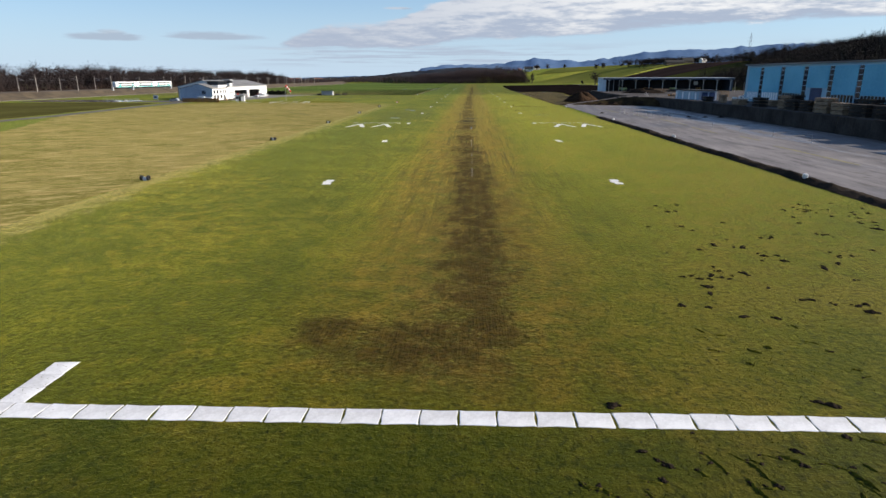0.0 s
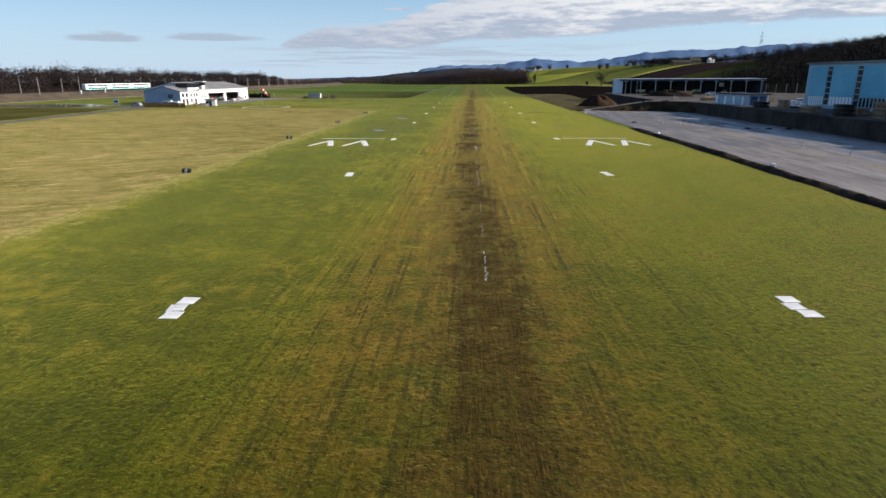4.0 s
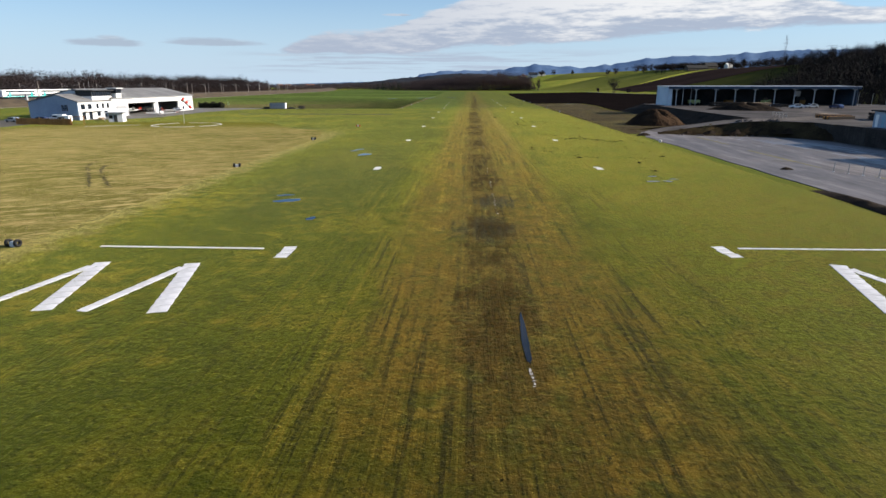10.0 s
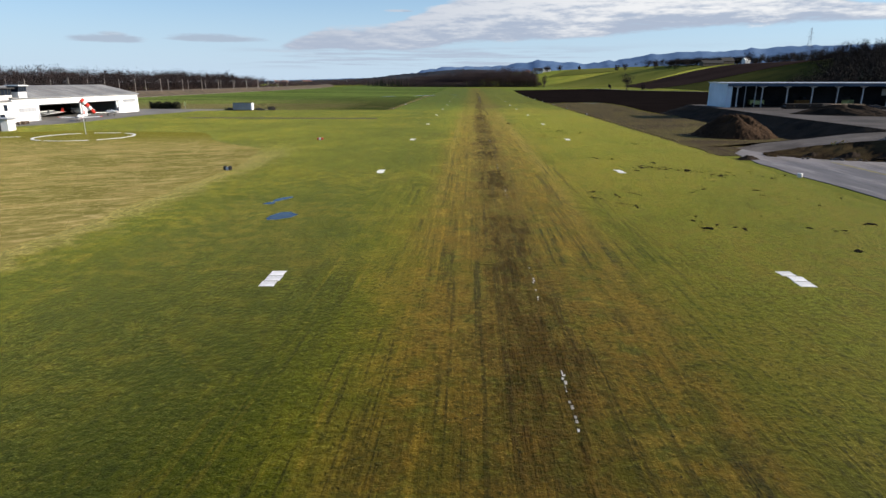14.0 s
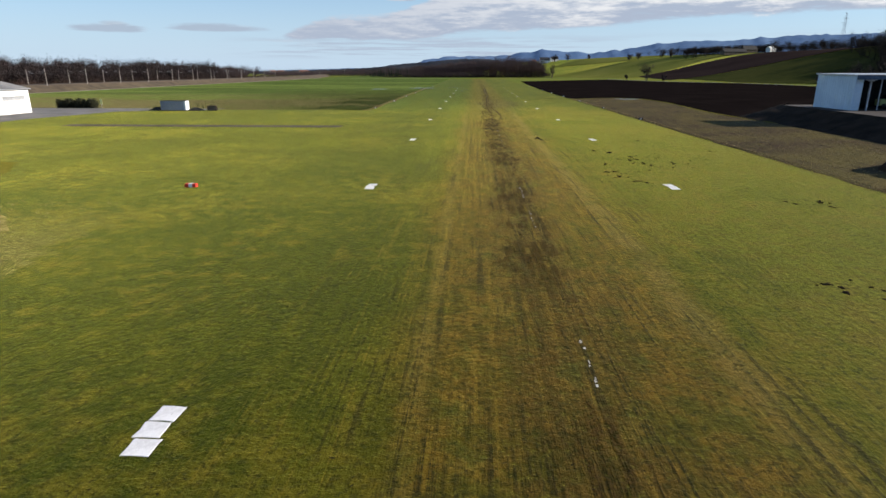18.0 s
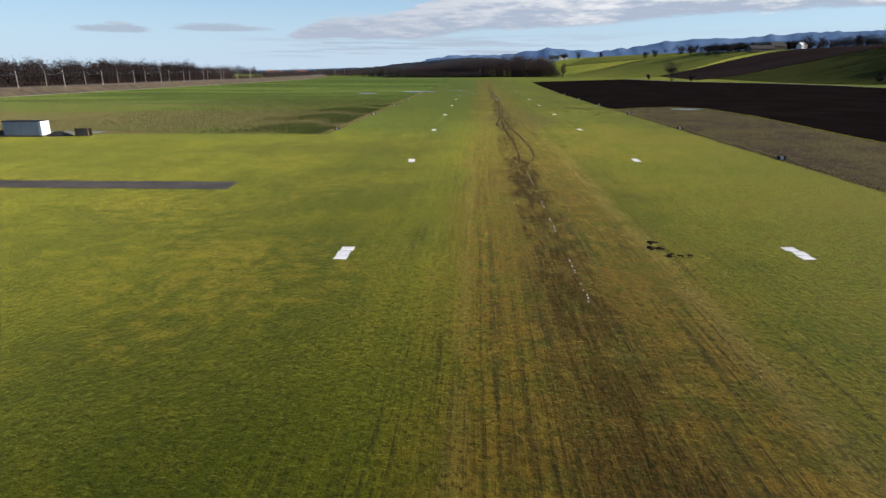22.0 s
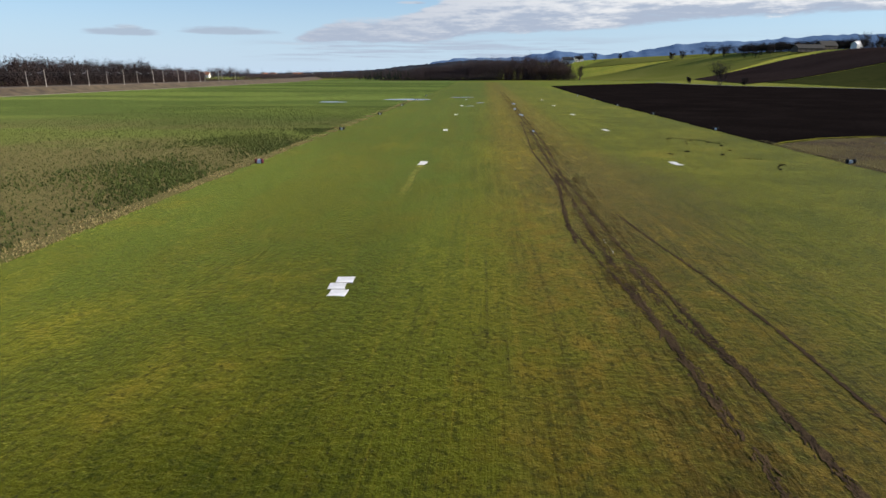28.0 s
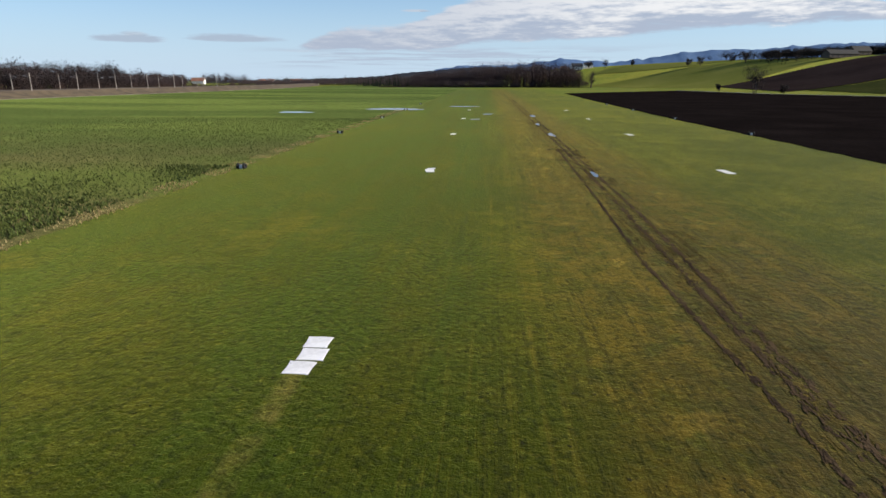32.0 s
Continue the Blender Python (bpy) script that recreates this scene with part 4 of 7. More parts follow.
loft("grassy_bank", [(42, 249.5, 0.2), (50, 251.0, 1.08), (55, 248.7, 1.98), (60, 243.5, 3.05), (66, 241, TOP), (71.3, 237, TOP), (71.3, 230, TOP)], [(41, 246, -0.02), (46, 243.8, -0.05), (51.3, 240.5, -0.05), (57.5, 240.3, -0.05), (63, 239.6, -0.05), (68, 234, -0.05), (70.6, 229, -0.05)], mt_bankgrass, "brown weedy bank below the haul road", "bank", 0.12, seed=9)
loft("haul_road", [(41.5, 257.5, 0.02), (47, 260.5, 0.6), (54, 260, 1.4), (60, 257.5, 2.5), (65.6, 254, 3.26), (72, 254, 3.26), (90, 268, 3.24), (100, 300, 3.24)], [(43, 249.5, 0.02), (46.5, 250.5, 0.45), (50, 251, 1.1), (55, 248.7, 2.0), (60, 243.5, 3.1), (68, 243, 3.26), (95, 262, 3.24), (106, 300, 3.24)], mt_haul, "pale gravel haul road climbing to the yard", "road", 0.015, 8, 60, 10, 1.0)
loft("earth_slope", [(38, 259, 0.0), (46, 261, 0.58), (54, 260, 1.38), (60, 257.5, 2.48)], [(37, 261, -0.05), (46, 263.5, -0.05), (54, 265.5, -0.05), (58, 266, -0.05)], mt_bankgrass, "brown earth shoulder of the haul road", "slope", 0.05, 5, 30, 11)

# ---- white runway markings of painted concrete slabs ----
rng = random.Random(3)


def slab_mesh(w, d, seed):
    """A cast slab with worn, rounded corners and a slightly uneven top."""
    r = random.Random(seed)
    outline = []
    for cx, cy, a0 in ((1, 1, 0), (-1, 1, 90), (-1, -1, 180), (1, -1, 270)):
        rad = r.uniform(0.03, 0.08)
        for a in (5, 45, 85):
            t = radians(a0 + a)
            outline.append((cx * (w / 2 - rad) + rad * math.cos(t) + r.uniform(-0.03, 0.03), cy * (d / 2 - rad) + rad * math.sin(t) + r.uniform(-0.02, 0.02)))
        nx, ny = (0, cy) if cx * cy > 0 else (cx, 0)
        for f in (-0.5, 0.0, 0.5):
            g = f * (-cx if nx == 0 else -cy)
            outline.append((nx * w / 2 + g * w * (nx == 0) + r.uniform(-0.035, 0.035), ny * d / 2 + g * d * (ny == 0) + r.uniform(-0.035, 0.035)))
    bm = bmesh.new()
    low = [bm.verts.new((x, y, 0)) for x, y in outline]
    mid = [bm.verts.new((x, y, 0.05)) for x, y in outline]
    up = [bm.verts.new((x * 0.96, y * 0.96, 0.06 + r.uniform(-0.0008, 0.0008))) for x, y in outline]
    hub = bm.verts.new((0, 0, 0.0605))
    k = len(outline)
    for a in range(k):
        b = (a + 1) % k
        bm.faces.new((low[a], low[b], mid[b], mid[a]))
        bm.faces.new((mid[a], mid[b], up[b], up[a]))
        bm.faces.new((up[a], up[b], hub))
    bmesh.ops.recalc_face_normals(bm, faces=bm.faces[:])
    me = bpy.data.meshes.new("slab")
    bm.to_mesh(me)
    bm.free()
    me.materials.append(mt_slab)
    return me


SQUARE, LONG = [slab_mesh(0.87, 0.87, k) for k in range(5)], [slab_mesh(1.19, 0.86, 20 + k) for k in range(5)]


def lay(mesh, parent, x, y, turn=0.0):
    ob = new("slab", mesh)
    ob.parent = parent
    ob.matrix_local = pose(x, y, -0.044, rng.uniform(-0.5, 0.5), rng.uniform(-0.5, 0.5), turn + rng.uniform(-1.5, 1.5))
    return ob


for k in range(0, 14):
    for s, gap, shift in ((-1, -14.8, 0.0), (1, 15.4 if k < 8 else 14.65, 1.3)):
        mk = thing("side_marker", "three white painted concrete slabs laid in the grass", "runway marker", (gap, 61.6 + 41.75 * k + shift, 0.0), 2 if s < 0 else 1, "runway side markers")
        for i in (-1, 0, 1):
            lay(rng.choice(SQUARE), mk, rng.uniform(-0.13, 0.13), i * 0.94, rng.uniform(-4, 4))
ARM = slab_mesh(0.98, 0.95, 51)
bar = thing("threshold_bar", "white slab line across the runway end", "runway marker", (0, 17.55, 0))
for k in range(-13, 14):
    lay(rng.choice(LONG), bar, 0.40 + k * 1.243, 0.012 * k * 1.243)
for i in range(3):
    lay(ARM, bar, -15.35, 0.74 + i * 0.985, 90)


def stripe(parent, ax, ay, bx, by, width):
    """A run of slabs from a to b."""
    n = max(2, round(math.hypot(bx - ax, by - ay) / 1.0))
    ang = math.degrees(math.atan2(by - ay, bx - ax))
    ln = math.hypot(bx - ax, by - ay) / n
    me = slab_mesh(ln * 0.97, width, int(abs(ax * 10)))
    for i in range(n):
        f = (i + 0.5) / n
        lay(me, parent, ax + (bx - ax) * f, ay + (by - ay) * f, ang)


for s, y0 in ((-1, 133.8), (1, 135.2)):
    ar = thing("threshold_arrows", "pair of white slab arrowheads and a bar", "runway marker", (0, 0, 0.004), group="threshold arrows")
    for tip, in1, out1 in ((20.0, 18.0, 21.9), (25.9, 24.0, 27.6)) if s < 0 else ((21.2, 19.1, 23.4), (26.9, 25.2, 29.3)):
        stripe(ar, s * in1, y0, s * tip, y0 + 8.4, 0.95)
        stripe(ar, s * out1, y0, s * (tip + 0.25), y0 + 7.6, 0.62)
    stripe(ar, s * 16.6, y0 + 12.1, s * 28.4, y0 + 12.2, 0.32)

# broken white centre line, half sunk in the mud
mt_faded = surface("muddied_white_paint", (0.10, 0.085, 0.06), (0.52, 0.50, 0.48), 3.0, 0.8, bump=0.01)
line = thing("centre_line", "broken white centre line worn into the mud", "runway marking", (0.30, 0, 0), kind="structure")
for y0, y1 in ((66, 72), (76, 80), (84, 87), (96.5, 100), (101, 106), (112, 116), (127, 133), (157, 168), (172, 176), (184, 190), (212, 218.5), (232, 236), (255, 260.5), (265.5, 271), (304, 311.5), (318, 322), (326, 330), (337, 345), (402, 405)):
    bm = bmesh.new()
    yy = y0
    while yy < y1:
        ln, w, x0 = rng.uniform(0.08, 0.34), rng.uniform(0.04, 0.13), rng.uniform(-0.09, 0.02) - 0.0011 * (yy - 90)
        bm.faces.new([bm.verts.new((x0 + u * w + rng.uniform(-0.02, 0.02), yy + v * ln, 0.014)) for u, v in ((0, 0), (1, 0.1), (1.1, 0.9), (0.1, 1))])
        yy += ln + (rng.uniform(0.02, 0.12) if rng.random() < (0.75 if y0 < 120 else 0.45 if y0 < 300 else 0.65) else rng.uniform(0.3, 1.2))
    part("dash", bm, mt_faded, line)

# edge markers: two dark tyres with a white-painted block between


mt_faded_red = surface("faded_red_rubber", (0.05, 0.012, 0.016), (0.10, 0.022, 0.028), 3.0, 0.8)


def edge_marker(red=False):
    ob = thing("edge_marker", "two faded red tyres with a leaning white board" if red else "two black tyres with a white block between", "edge marker", (0, 0, 0), group="runway edge markers")
    for sx in (-0.36, 0.36):
        bm = bmesh.new()
        rings = []
        for a in range(16):
            t = 2 * math.pi * a / 16
            rings.append([bm.verts.new((sx + w, (0.24 + r) * math.cos(t), 0.28 + (0.24 + r) * math.sin(t) * 0.95)) for w, r in ((-0.1, -0.1), (-0.13, -0.03), (-0.1, 0.05), (0.1, 0.05), (0.13, -0.03), (0.1, -0.1))])
        for a in range(16):
            for c in range(6):
                bm.faces.new((rings[a][c], rings[a][(c + 1) % 6], rings[(a + 1) % 16][(c + 1) % 6], rings[(a + 1) % 16][c]))
        part("tyre", bm, mt_faded_red if red else mt_tyre, ob, "tyre painted faded red" if red else "", smooth=True)
    if red:
        bm = block((-0.24, 0.24, -0.05, 0.05, 0, 0.62), bevel=0.03)
        bmesh.ops.rotate(bm, verts=bm.verts[:], cent=(0, 0, 0), matrix=Matrix.Rotation(radians(-48), 3, "X"))
        bmesh.ops.translate(bm, verts=bm.verts[:], vec=(0, -0.25, 0.06))
        part("board", bm, mt_white, ob, "leaning white board")
    else:
        part("block", block((-0.19, 0.19, -0.16, 0.16, 0, 0.38), bevel=0.03), mt_white, ob, "white painted concrete block")
    return ob


first = edge_marker()
first.matrix_world = pose(-34.7, 62, 0)
for k in range(1, 15):
    if k == 9:
        edge_marker(True).matrix_world = pose(-34.0, 436.0, 0, 0, 0, 5)
    elif k != 5 and k != 6 and k != 7:
        copy_thing(first, pose(-34.5 + (0.4 if k > 8 else 0), 62.4 + 41.6 * k, 0, 0, 0, rng.uniform(-12, 12)))
for k in range(7, 15):
    copy_thing(first, pose(34.8, 356.3 + 41.7 * (k - 7), 0, 0, 0, rng.uniform(-12, 12)))
board = thing("marker_board", "red and white low corner marker board", "marker board", (-32.6, 269.2, 0))
for i, m in enumerate((mt_red, mt_whitep, mt_red)):
    part("panel", block((-0.57 + 0.38 * i, -0.19 + 0.38 * i - 0.004, -0.28, 0.22, 0.0, 0.36), bevel=0.02), m, board)

# ---- hangar and office ----
hangar = thing("hangar", "long white aircraft hangar with grey roof and open doors", "hangar", (-126, 311, 0))
HW, HL, HE, HR = 26.0, 61.5, 6.3, 9.4  # depth, length, eave, ridge
wall_boxes = [(-0.3, 0, 0, 10, 0, HE), (-0.3, 0, 29.2, 31.2, 0, 4.3), (-0.3, 0, 49, HL, 0, HE), (-0.3, 0, 10, 49, 4.3, HE), (-HW, -HW + 0.3, 0, HL, 0, HE), (-HW, -0.3, 0, 0.3, 0, HE), (-HW, -0.3, HL - 0.3, HL, 0, HE)]
part("wall", block(*wall_boxes), mt_white, hangar)
for yy in (0.0, HL - 0.3):
    part("gable", profile([(-HW, HE), (0, HE), (-HW / 2, HR - 0.15)], yy, yy + 0.3), mt_white, hangar)
for sgn, name in ((0, "roof"), (1, "roof")):
    x0, x1 = (0.5, -HW / 2) if sgn == 0 else (-HW - 0.5, -HW / 2)
    z0 = HE + 0.05
    ridge = part("roof", profile([(x0, z0 - 0.1), (x1, HR), (x1, HR + 0.18), (x0, z0 + 0.1)], -0.3, HL + 0.5), mt_roof_grey, hangar)
for k in range(1, 12):
    yy = k * HL / 12
    part("roof_batten", profile([(0.45, HE + 0.15), (-HW / 2, HR + 0.18), (-HW / 2, HR + 0.26), (0.45, HE + 0.23)], yy - 0.05, yy + 0.05), mt_sheet_grey, hangar)
part("floor", block((-HW + 0.3, 0.4, 0.3, HL - 0.3, 0.0, 0.05)), mt_apron, hangar)
# dark ceiling and back sheet added so the hangar's depth looks unlit
part("ceiling", block((-HW + 0.3, -0.35, 0.3, HL - 0.3, 5.6, 5.75)), mt_dark_in, hangar)
part("back_lining", block((-HW + 0.35, -HW + 0.45, 0.4, HL - 0.4, 0.05, 5.6)), mt_dark_in, hangar)
for y0, y1, z0, z1 in ((2.2, 8.8, 2.6, 3.7), (52, 59.5, 3.5, 4.6)):
    win = part("window", block((-0.05, 0.04, y0, y1, z0, z1)), mt_sheet_grey, hangar, "grey translucent window strip")
    for j in range(6):
        yy = y0 + (y1 - y0) * j / 5
        part("mullion", block((0.04, 0.09, yy - 0.06, yy + 0.06, z0 - 0.06, z1 + 0.06)), mt_steel, win)
part("personnel_door", block((0.003, 0.06, 9.0, 9.9, 0.05, 2.1), bevel=0.02), mt_steel, hangar)
for y0, y1 in ((10, 10.4), (28.7, 29.15), (31.25, 31.7), (48.4, 49)):
    part("door_leaf", block((-0.9, -0.35, y0, y1, 0.05, 4.25), bevel=0.02), mt_white, hangar)
part("door_rail", block((0.003, 0.2, 0.5, HL - 0.5, 4.32, 4.5)), mt_steel, hangar)
part("gutter", tube([(0.6, -0.2, HE + 0.02), (0.6, HL + 0.3, HE + 0.02)], 0.09, 8), mt_steel, hangar)

office = thing("office_building", "two-storey white airfield office with grey gable and lookout", "building", (-126, 292.6, 0))
OW, OL, OE, OR = 16.0, 18.3, 5.6, 7.9
part("wall", block((-0.3, 0, 0.15, OL, 0, OE)), mt_white, office)
part("wall", block((-OW, -OW + 0.3, 0.15, OL, 0, OE)), mt_white, office)
part("gable_wall", profile([(0, 0), (0, OE), (-OW * 0.42, OR - 0.1), (-OW, OE), (-OW, 0)], 0, 0.14), mt_gable, office, "grey sheet metal gable with its shade blue painted in")
for j in range(40):
    xx = -0.2 - j * 0.4
    top = OE + (OR - OE) * (1 - abs(xx + OW * 0.42) / (OW * 0.42 if xx > -OW * 0.42 else OW * 0.58)) - 0.15
    part("rib", block((xx - 0.05, xx + 0.05, -0.05, 0.0, 0.1, top)), mt_gable, office)
part("roof", profile([(0.4, OE - 0.05), (-OW * 0.42, OR), (-OW * 0.42, OR + 0.15), (0.4, OE + 0.12)], -0.4, OL), mt_roof_grey, office)
part("roof", profile([(-OW - 0.4, OE - 0.05), (-OW * 0.42, OR), (-OW * 0.42, OR + 0.15), (-OW - 0.4, OE + 0.12)], -0.4, OL), mt_roof_grey, office)


def window(parent, y0, y1, z0, z1, x=0.0, name="window"):
    w = part(name, block((x - 0.02, x + 0.03, y0, y1, z0, z1)), mt_glass, parent)
    part("frame", block((x + 0.03, x + 0.08, y0 - 0.06, y0 + 0.05, z0, z1), (x + 0.03, x + 0.08, y1 - 0.05, y1 + 0.06, z0, z1), (x + 0.03, x + 0.08, y0 - 0.06, y1 + 0.06, z1 - 0.02, z1 + 0.07), (x + 0.032, x + 0.075, (y0 + y1) / 2 - 0.03, (y0 + y1) / 2 + 0.03, z0, z1)), mt_frame, w)
    part("sill", block((x + 0.003, x + 0.14, y0 - 0.1, y1 + 0.1, z0 - 0.08, z0), bevel=0.01), mt_steel, w)
    return w


for y0, w in ((1.5, 1.9), (5.0, 1.9), (9.6, 1.1), (12.6, 1.1), (15.4, 1.1)):
    window(office, y0, y0 + w, 3.3, 4.8)
for y0, z0 in ((1.7, 0.1), (5.2, 0.1), (9.6, 0.9), (13.6, 0.1)):
    window(office, y0, y0 + 1.6, z0, 2.35, name="door" if z0 < 0.5 else "window")
gw = part("window", block((-5.2, -3.4, -0.03, 0.02, 3.0, 4.6)), mt_glass, office)
part("frame", block((-5.28, -3.32, -0.09, -0.031, 2.9, 3.0), (-5.28, -3.32, -0.09, -0.031, 4.6, 4.7), (-5.28, -5.18, -0.09, -0.031, 3.0, 4.6), (-3.42, -3.32, -0.09, -0.031, 3.0, 4.6)), mt_frame, gw)
part("canopy", block((0.003, 1.3, 2.5, 12.5, 2.55, 2.68), bevel=0.02), mt_white, office)
part("lookout", block((-6.0, -0.4, 8.5, 19.5, 6.0, 7.2)), mt_white, office)
lk = part("lookout_glazing", block((-5.9, -0.5, 8.6, 19.4, 7.2, 8.9)), mt_glass, office)
for j in range(10):
    yy = 8.6 + j * 1.2
    part("post", block((-0.5, -0.36, yy - 0.06, yy + 0.06, 7.2, 8.9)), mt_frame, lk)
part("lookout_roof", block((-6.6, 0.3, 7.9, 20.2, 8.9, 9.2), bevel=0.04), mt_frame, office)
part("turret", block((-1.9, 0.9, 20.3, 23.4, 6.4, 8.0), bevel=0.03), mt_white, office)
tg = part("turret_glazing", profile([(-1.8, 8.0), (0.8, 8.0), (1.15, 9.55), (-2.1, 9.55)], 20.4, 23.3), mt_glass, office)
for yy in (20.4, 21.4, 22.35, 23.3):
    part("post", tube([(0.83, yy, 8.0), (1.18, yy, 9.55)], 0.06, 5), mt_frame, tg)
part("turret_roof", block((-2.4, 1.5, 20.0, 23.8, 9.55, 9.85), bevel=0.04), mt_white, office, "flat white roof over the glazed turret")
balcony = part("balcony_rail", tube([(0.9, 23.4, 7.9), (0.9, 26.0, 7.9), (-1.9, 26.0, 7.9)], 0.04, 5), mt_steel, office)
for xx, yy in ((0.9, 23.6), (0.9, 24.4), (0.9, 25.2), (0.9, 26.0), (-0.5, 26.0)):
    part("baluster", tube([(xx, yy, 6.5), (xx, yy, 7.9)], 0.03, 5), mt_steel, balcony)
for j, (yy, ln) in enumerate(((9.5, 2.2), (12.0, 3.0), (14.0, 1.6))):
    part("antenna", tube([(-3, yy, 9.2), (-3, yy, 9.2 + ln)], 0.04, 5), mt_steel, office)

# ---- windsock ----
sock = thing("windsock", "red and white windsock drooping on a pole", "windsock", (-85.4, 278.5, 0))
part("pole", tube([(0, 0, 0), (0, 0, 3), (0, 0, 7.1)], [0.07, 0.06, 0.045], 8), mt_steel, sock)
for i in range(5):
    a, b = i / 5, (i + 1) / 5
    bend = lambda f: (0.1 + 1.9 * f + 0.3 * f * f, 0.5 * f, 7.0 - 2.6 * f ** 1.25)
    part("sock_band", tube([bend(a), bend((a + b) / 2), bend(b)], [0.62 - 0.3 * a, 0.62 - 0.3 * (a + b) / 2, 0.62 - 0.3 * b], 12), mt_fabric_red if i % 2 == 0 else mt_fabric_white, sock, smooth=True)
ring = thing("signal_ring", "white slab ring laid round the windsock", "ground marking", (-82, 273, 0.005))
segs = 48
for i in range(segs):
    if i in (9, 15, 16, 33, 41):
        continue
    t0, t1 = 2 * math.pi * i / segs, 2 * math.pi * (i + 0.94) / segs
    q = [(9.25 * math.cos(t0), 9.25 * math.sin(t0)), (9.25 * math.cos(t1), 9.25 * math.sin(t1)), (8.8 * math.cos(t1), 8.8 * math.sin(t1)), (8.8 * math.cos(t0), 8.8 * math.sin(t0))]
    bm = bmesh.new()
    low, up = [bm.verts.new((*c, 0)) for c in q], [bm.verts.new((*c, 0.05)) for c in q]
    bm.faces.new(up)
    for j in range(4):
        bm.faces.new((low[j], low[(j + 1) % 4], up[(j + 1) % 4], up[j]))
    part("slab", bm, mt_slab, ring)

# ---- open timber shed on the yard ----
shed = thing("timber_shed", "long open-fronted shed with pale blue gable and dark interior", "shed", (73, 341, YARD))
SL, SD, SH = 70.0, 14.0, 7.0
part("gable_wall", profile([(0, -0.1), (SD, -0.1), (SD, SH), (0, SH - 0.2)], 0, 0.25, "x"), mt_shed_clad, shed, "pale grey-blue sheet gable")
for j in range(17):
    part("rib", block((-0.06, 0.0, 0.3 + j * 0.83, 0.42 + j * 0.83, 0.0, SH - 0.3)), mt_shed_clad, shed)
part("front_return", block((0.25, 1.6, 0.05, 0.25, 0, SH - 0.3)), mt_shed_clad, shed)
# back wall, end wall and ceiling coloured dark for the shaded interior
part("back_wall", block((0.25, SL, SD - 0.25, SD, 0, SH)), mt_dark_in, shed)
part("end_wall", block((SL - 0.25, SL, 0, SD - 0.25, 0, SH)), mt_fascia, shed, "end wall darkened as unlit interior")
part("roof", profile([(-0.8, SH - 0.22), (SD + 0.3, SH + 0.02), (SD + 0.3, SH + 0.32), (-0.8, SH + 0.1)], -0.3, SL + 0.5, "x"), mt_steel, shed, "pale grey sheet roof")
part("fascia", block((-0.3, SL + 0.5, -0.95, -0.81, SH - 0.85, SH - 0.02)), mt_fascia, shed, "dark blue fascia sheet")
part("gutter", tube([(-0.3, -1.0, SH + 0.06), (SL + 0.5, -1.0, SH + 0.06)], 0.11, 6), mt_steel, shed)
part("ceiling", block((0.3, SL - 0.3, 0.3, SD - 0.3, SH - 0.75, SH - 0.6)), mt_dark_in, shed)
for j in range(10):
    xx = 3.2 + j * 7.3
    col = part("column", block((xx - 0.16, xx + 0.16, 0.1, 0.45, 0, SH - 0.6), bevel=0.02), mt_steel, shed)
    part("column_head", block((xx - 0.62, xx + 0.62, 0.06, 0.49, SH - 1.25, SH - 0.86), bevel=0.04), mt_steel, col)
    part("bracket", block((xx - 1.1, xx + 1.1, 0.12, 0.43, SH - 1.05, SH - 0.75), bevel=0.02), mt_steel, col)
for xx in (6.0, 9.0):
    part("column", block((xx - 0.1, xx + 0.1, 1.2, 1.4, 0, SH - 0.75)), mt_steel, shed)

# ---- blue industrial hall ----
hall = thing("industrial_hall", "large pale blue clad industrial hall with window strips", "hall", (88.2, 201.2, YARD), 188.0)
# local x runs back from the front (front at x = 0 looks to -x after the turn), local y runs along the front
HH, HD, HF = 10.8, 46.0, 120.0
part("wall", block((-HD, -0.05, 0, HF, 0, HH)), mt_blue_frame, hall)
part("roof", block((-HD - 0.4, 0.5, -0.5, HF + 0.5, HH + 0.003, HH + 0.45), bevel=0.05), mt_roof_grey, hall)
y = 1.4
k = 0
while y < HF - 11:
    wide = 8.1 if k else 5.9
    part("cladding_panel", block((-0.045, 0.10, y, y + wide, 3.0 if k != 3 else 4.6, HH - 0.6), bevel=0.02), mt_blue_clad, hall)
    strip = part("window_strip", block((-0.045, 0.03, y + wide + 0.15, y + wide + 1.55, 0.9, HH - 0.7)), mt_glass, hall)
    for j in range(7):
        zz = 0.9 + j * 1.4
        part("bar", block((0.03, 0.09, y + wide + 0.15, y + wide + 1.55, zz - 0.08, zz + 0.08)), mt_blue_frame, strip)
    if k == 3:
        part("roller_door", block((-0.045, 0.05, y + 1.9, y + 6.3, 0.1, 4.5)), mt_bluep, hall, "dark blue roller door")
    else:
        # first two lower glazings are painted white for the brightness in them
        low = part("low_glazing", block((-0.045, 0.03, y + 0.2, y + wide - 0.2, 0.8, 2.9)), mt_whitep if k < 2 else mt_glass, hall, "lower glazing painted white for bright light" if k < 2 else "")
        for j in range(8):
            yy = y + 0.2 + (wide - 0.4) * j / 7
            part("bar", block((0.03, 0.11, yy - 0.11, yy + 0.11, 0.75, 2.95)), mt_blue_frame, low)
    y += wide + 1.7
    k += 1

# ---- site cabins by the retaining wall ----
cabin = thing("site_cabin", "long low blue and white site cabin with dark roof", "cabin", (74.0, 223.8, YARD), -81)
part("body", block((0, 16.5, 0, 6, 0, 3.0)), mt_cabin, cabin)
part("roof", block((-0.4, 16.9, -0.5, 6.4, 3.003, 3.25), bevel=0.03), mt_dark_in, cabin)
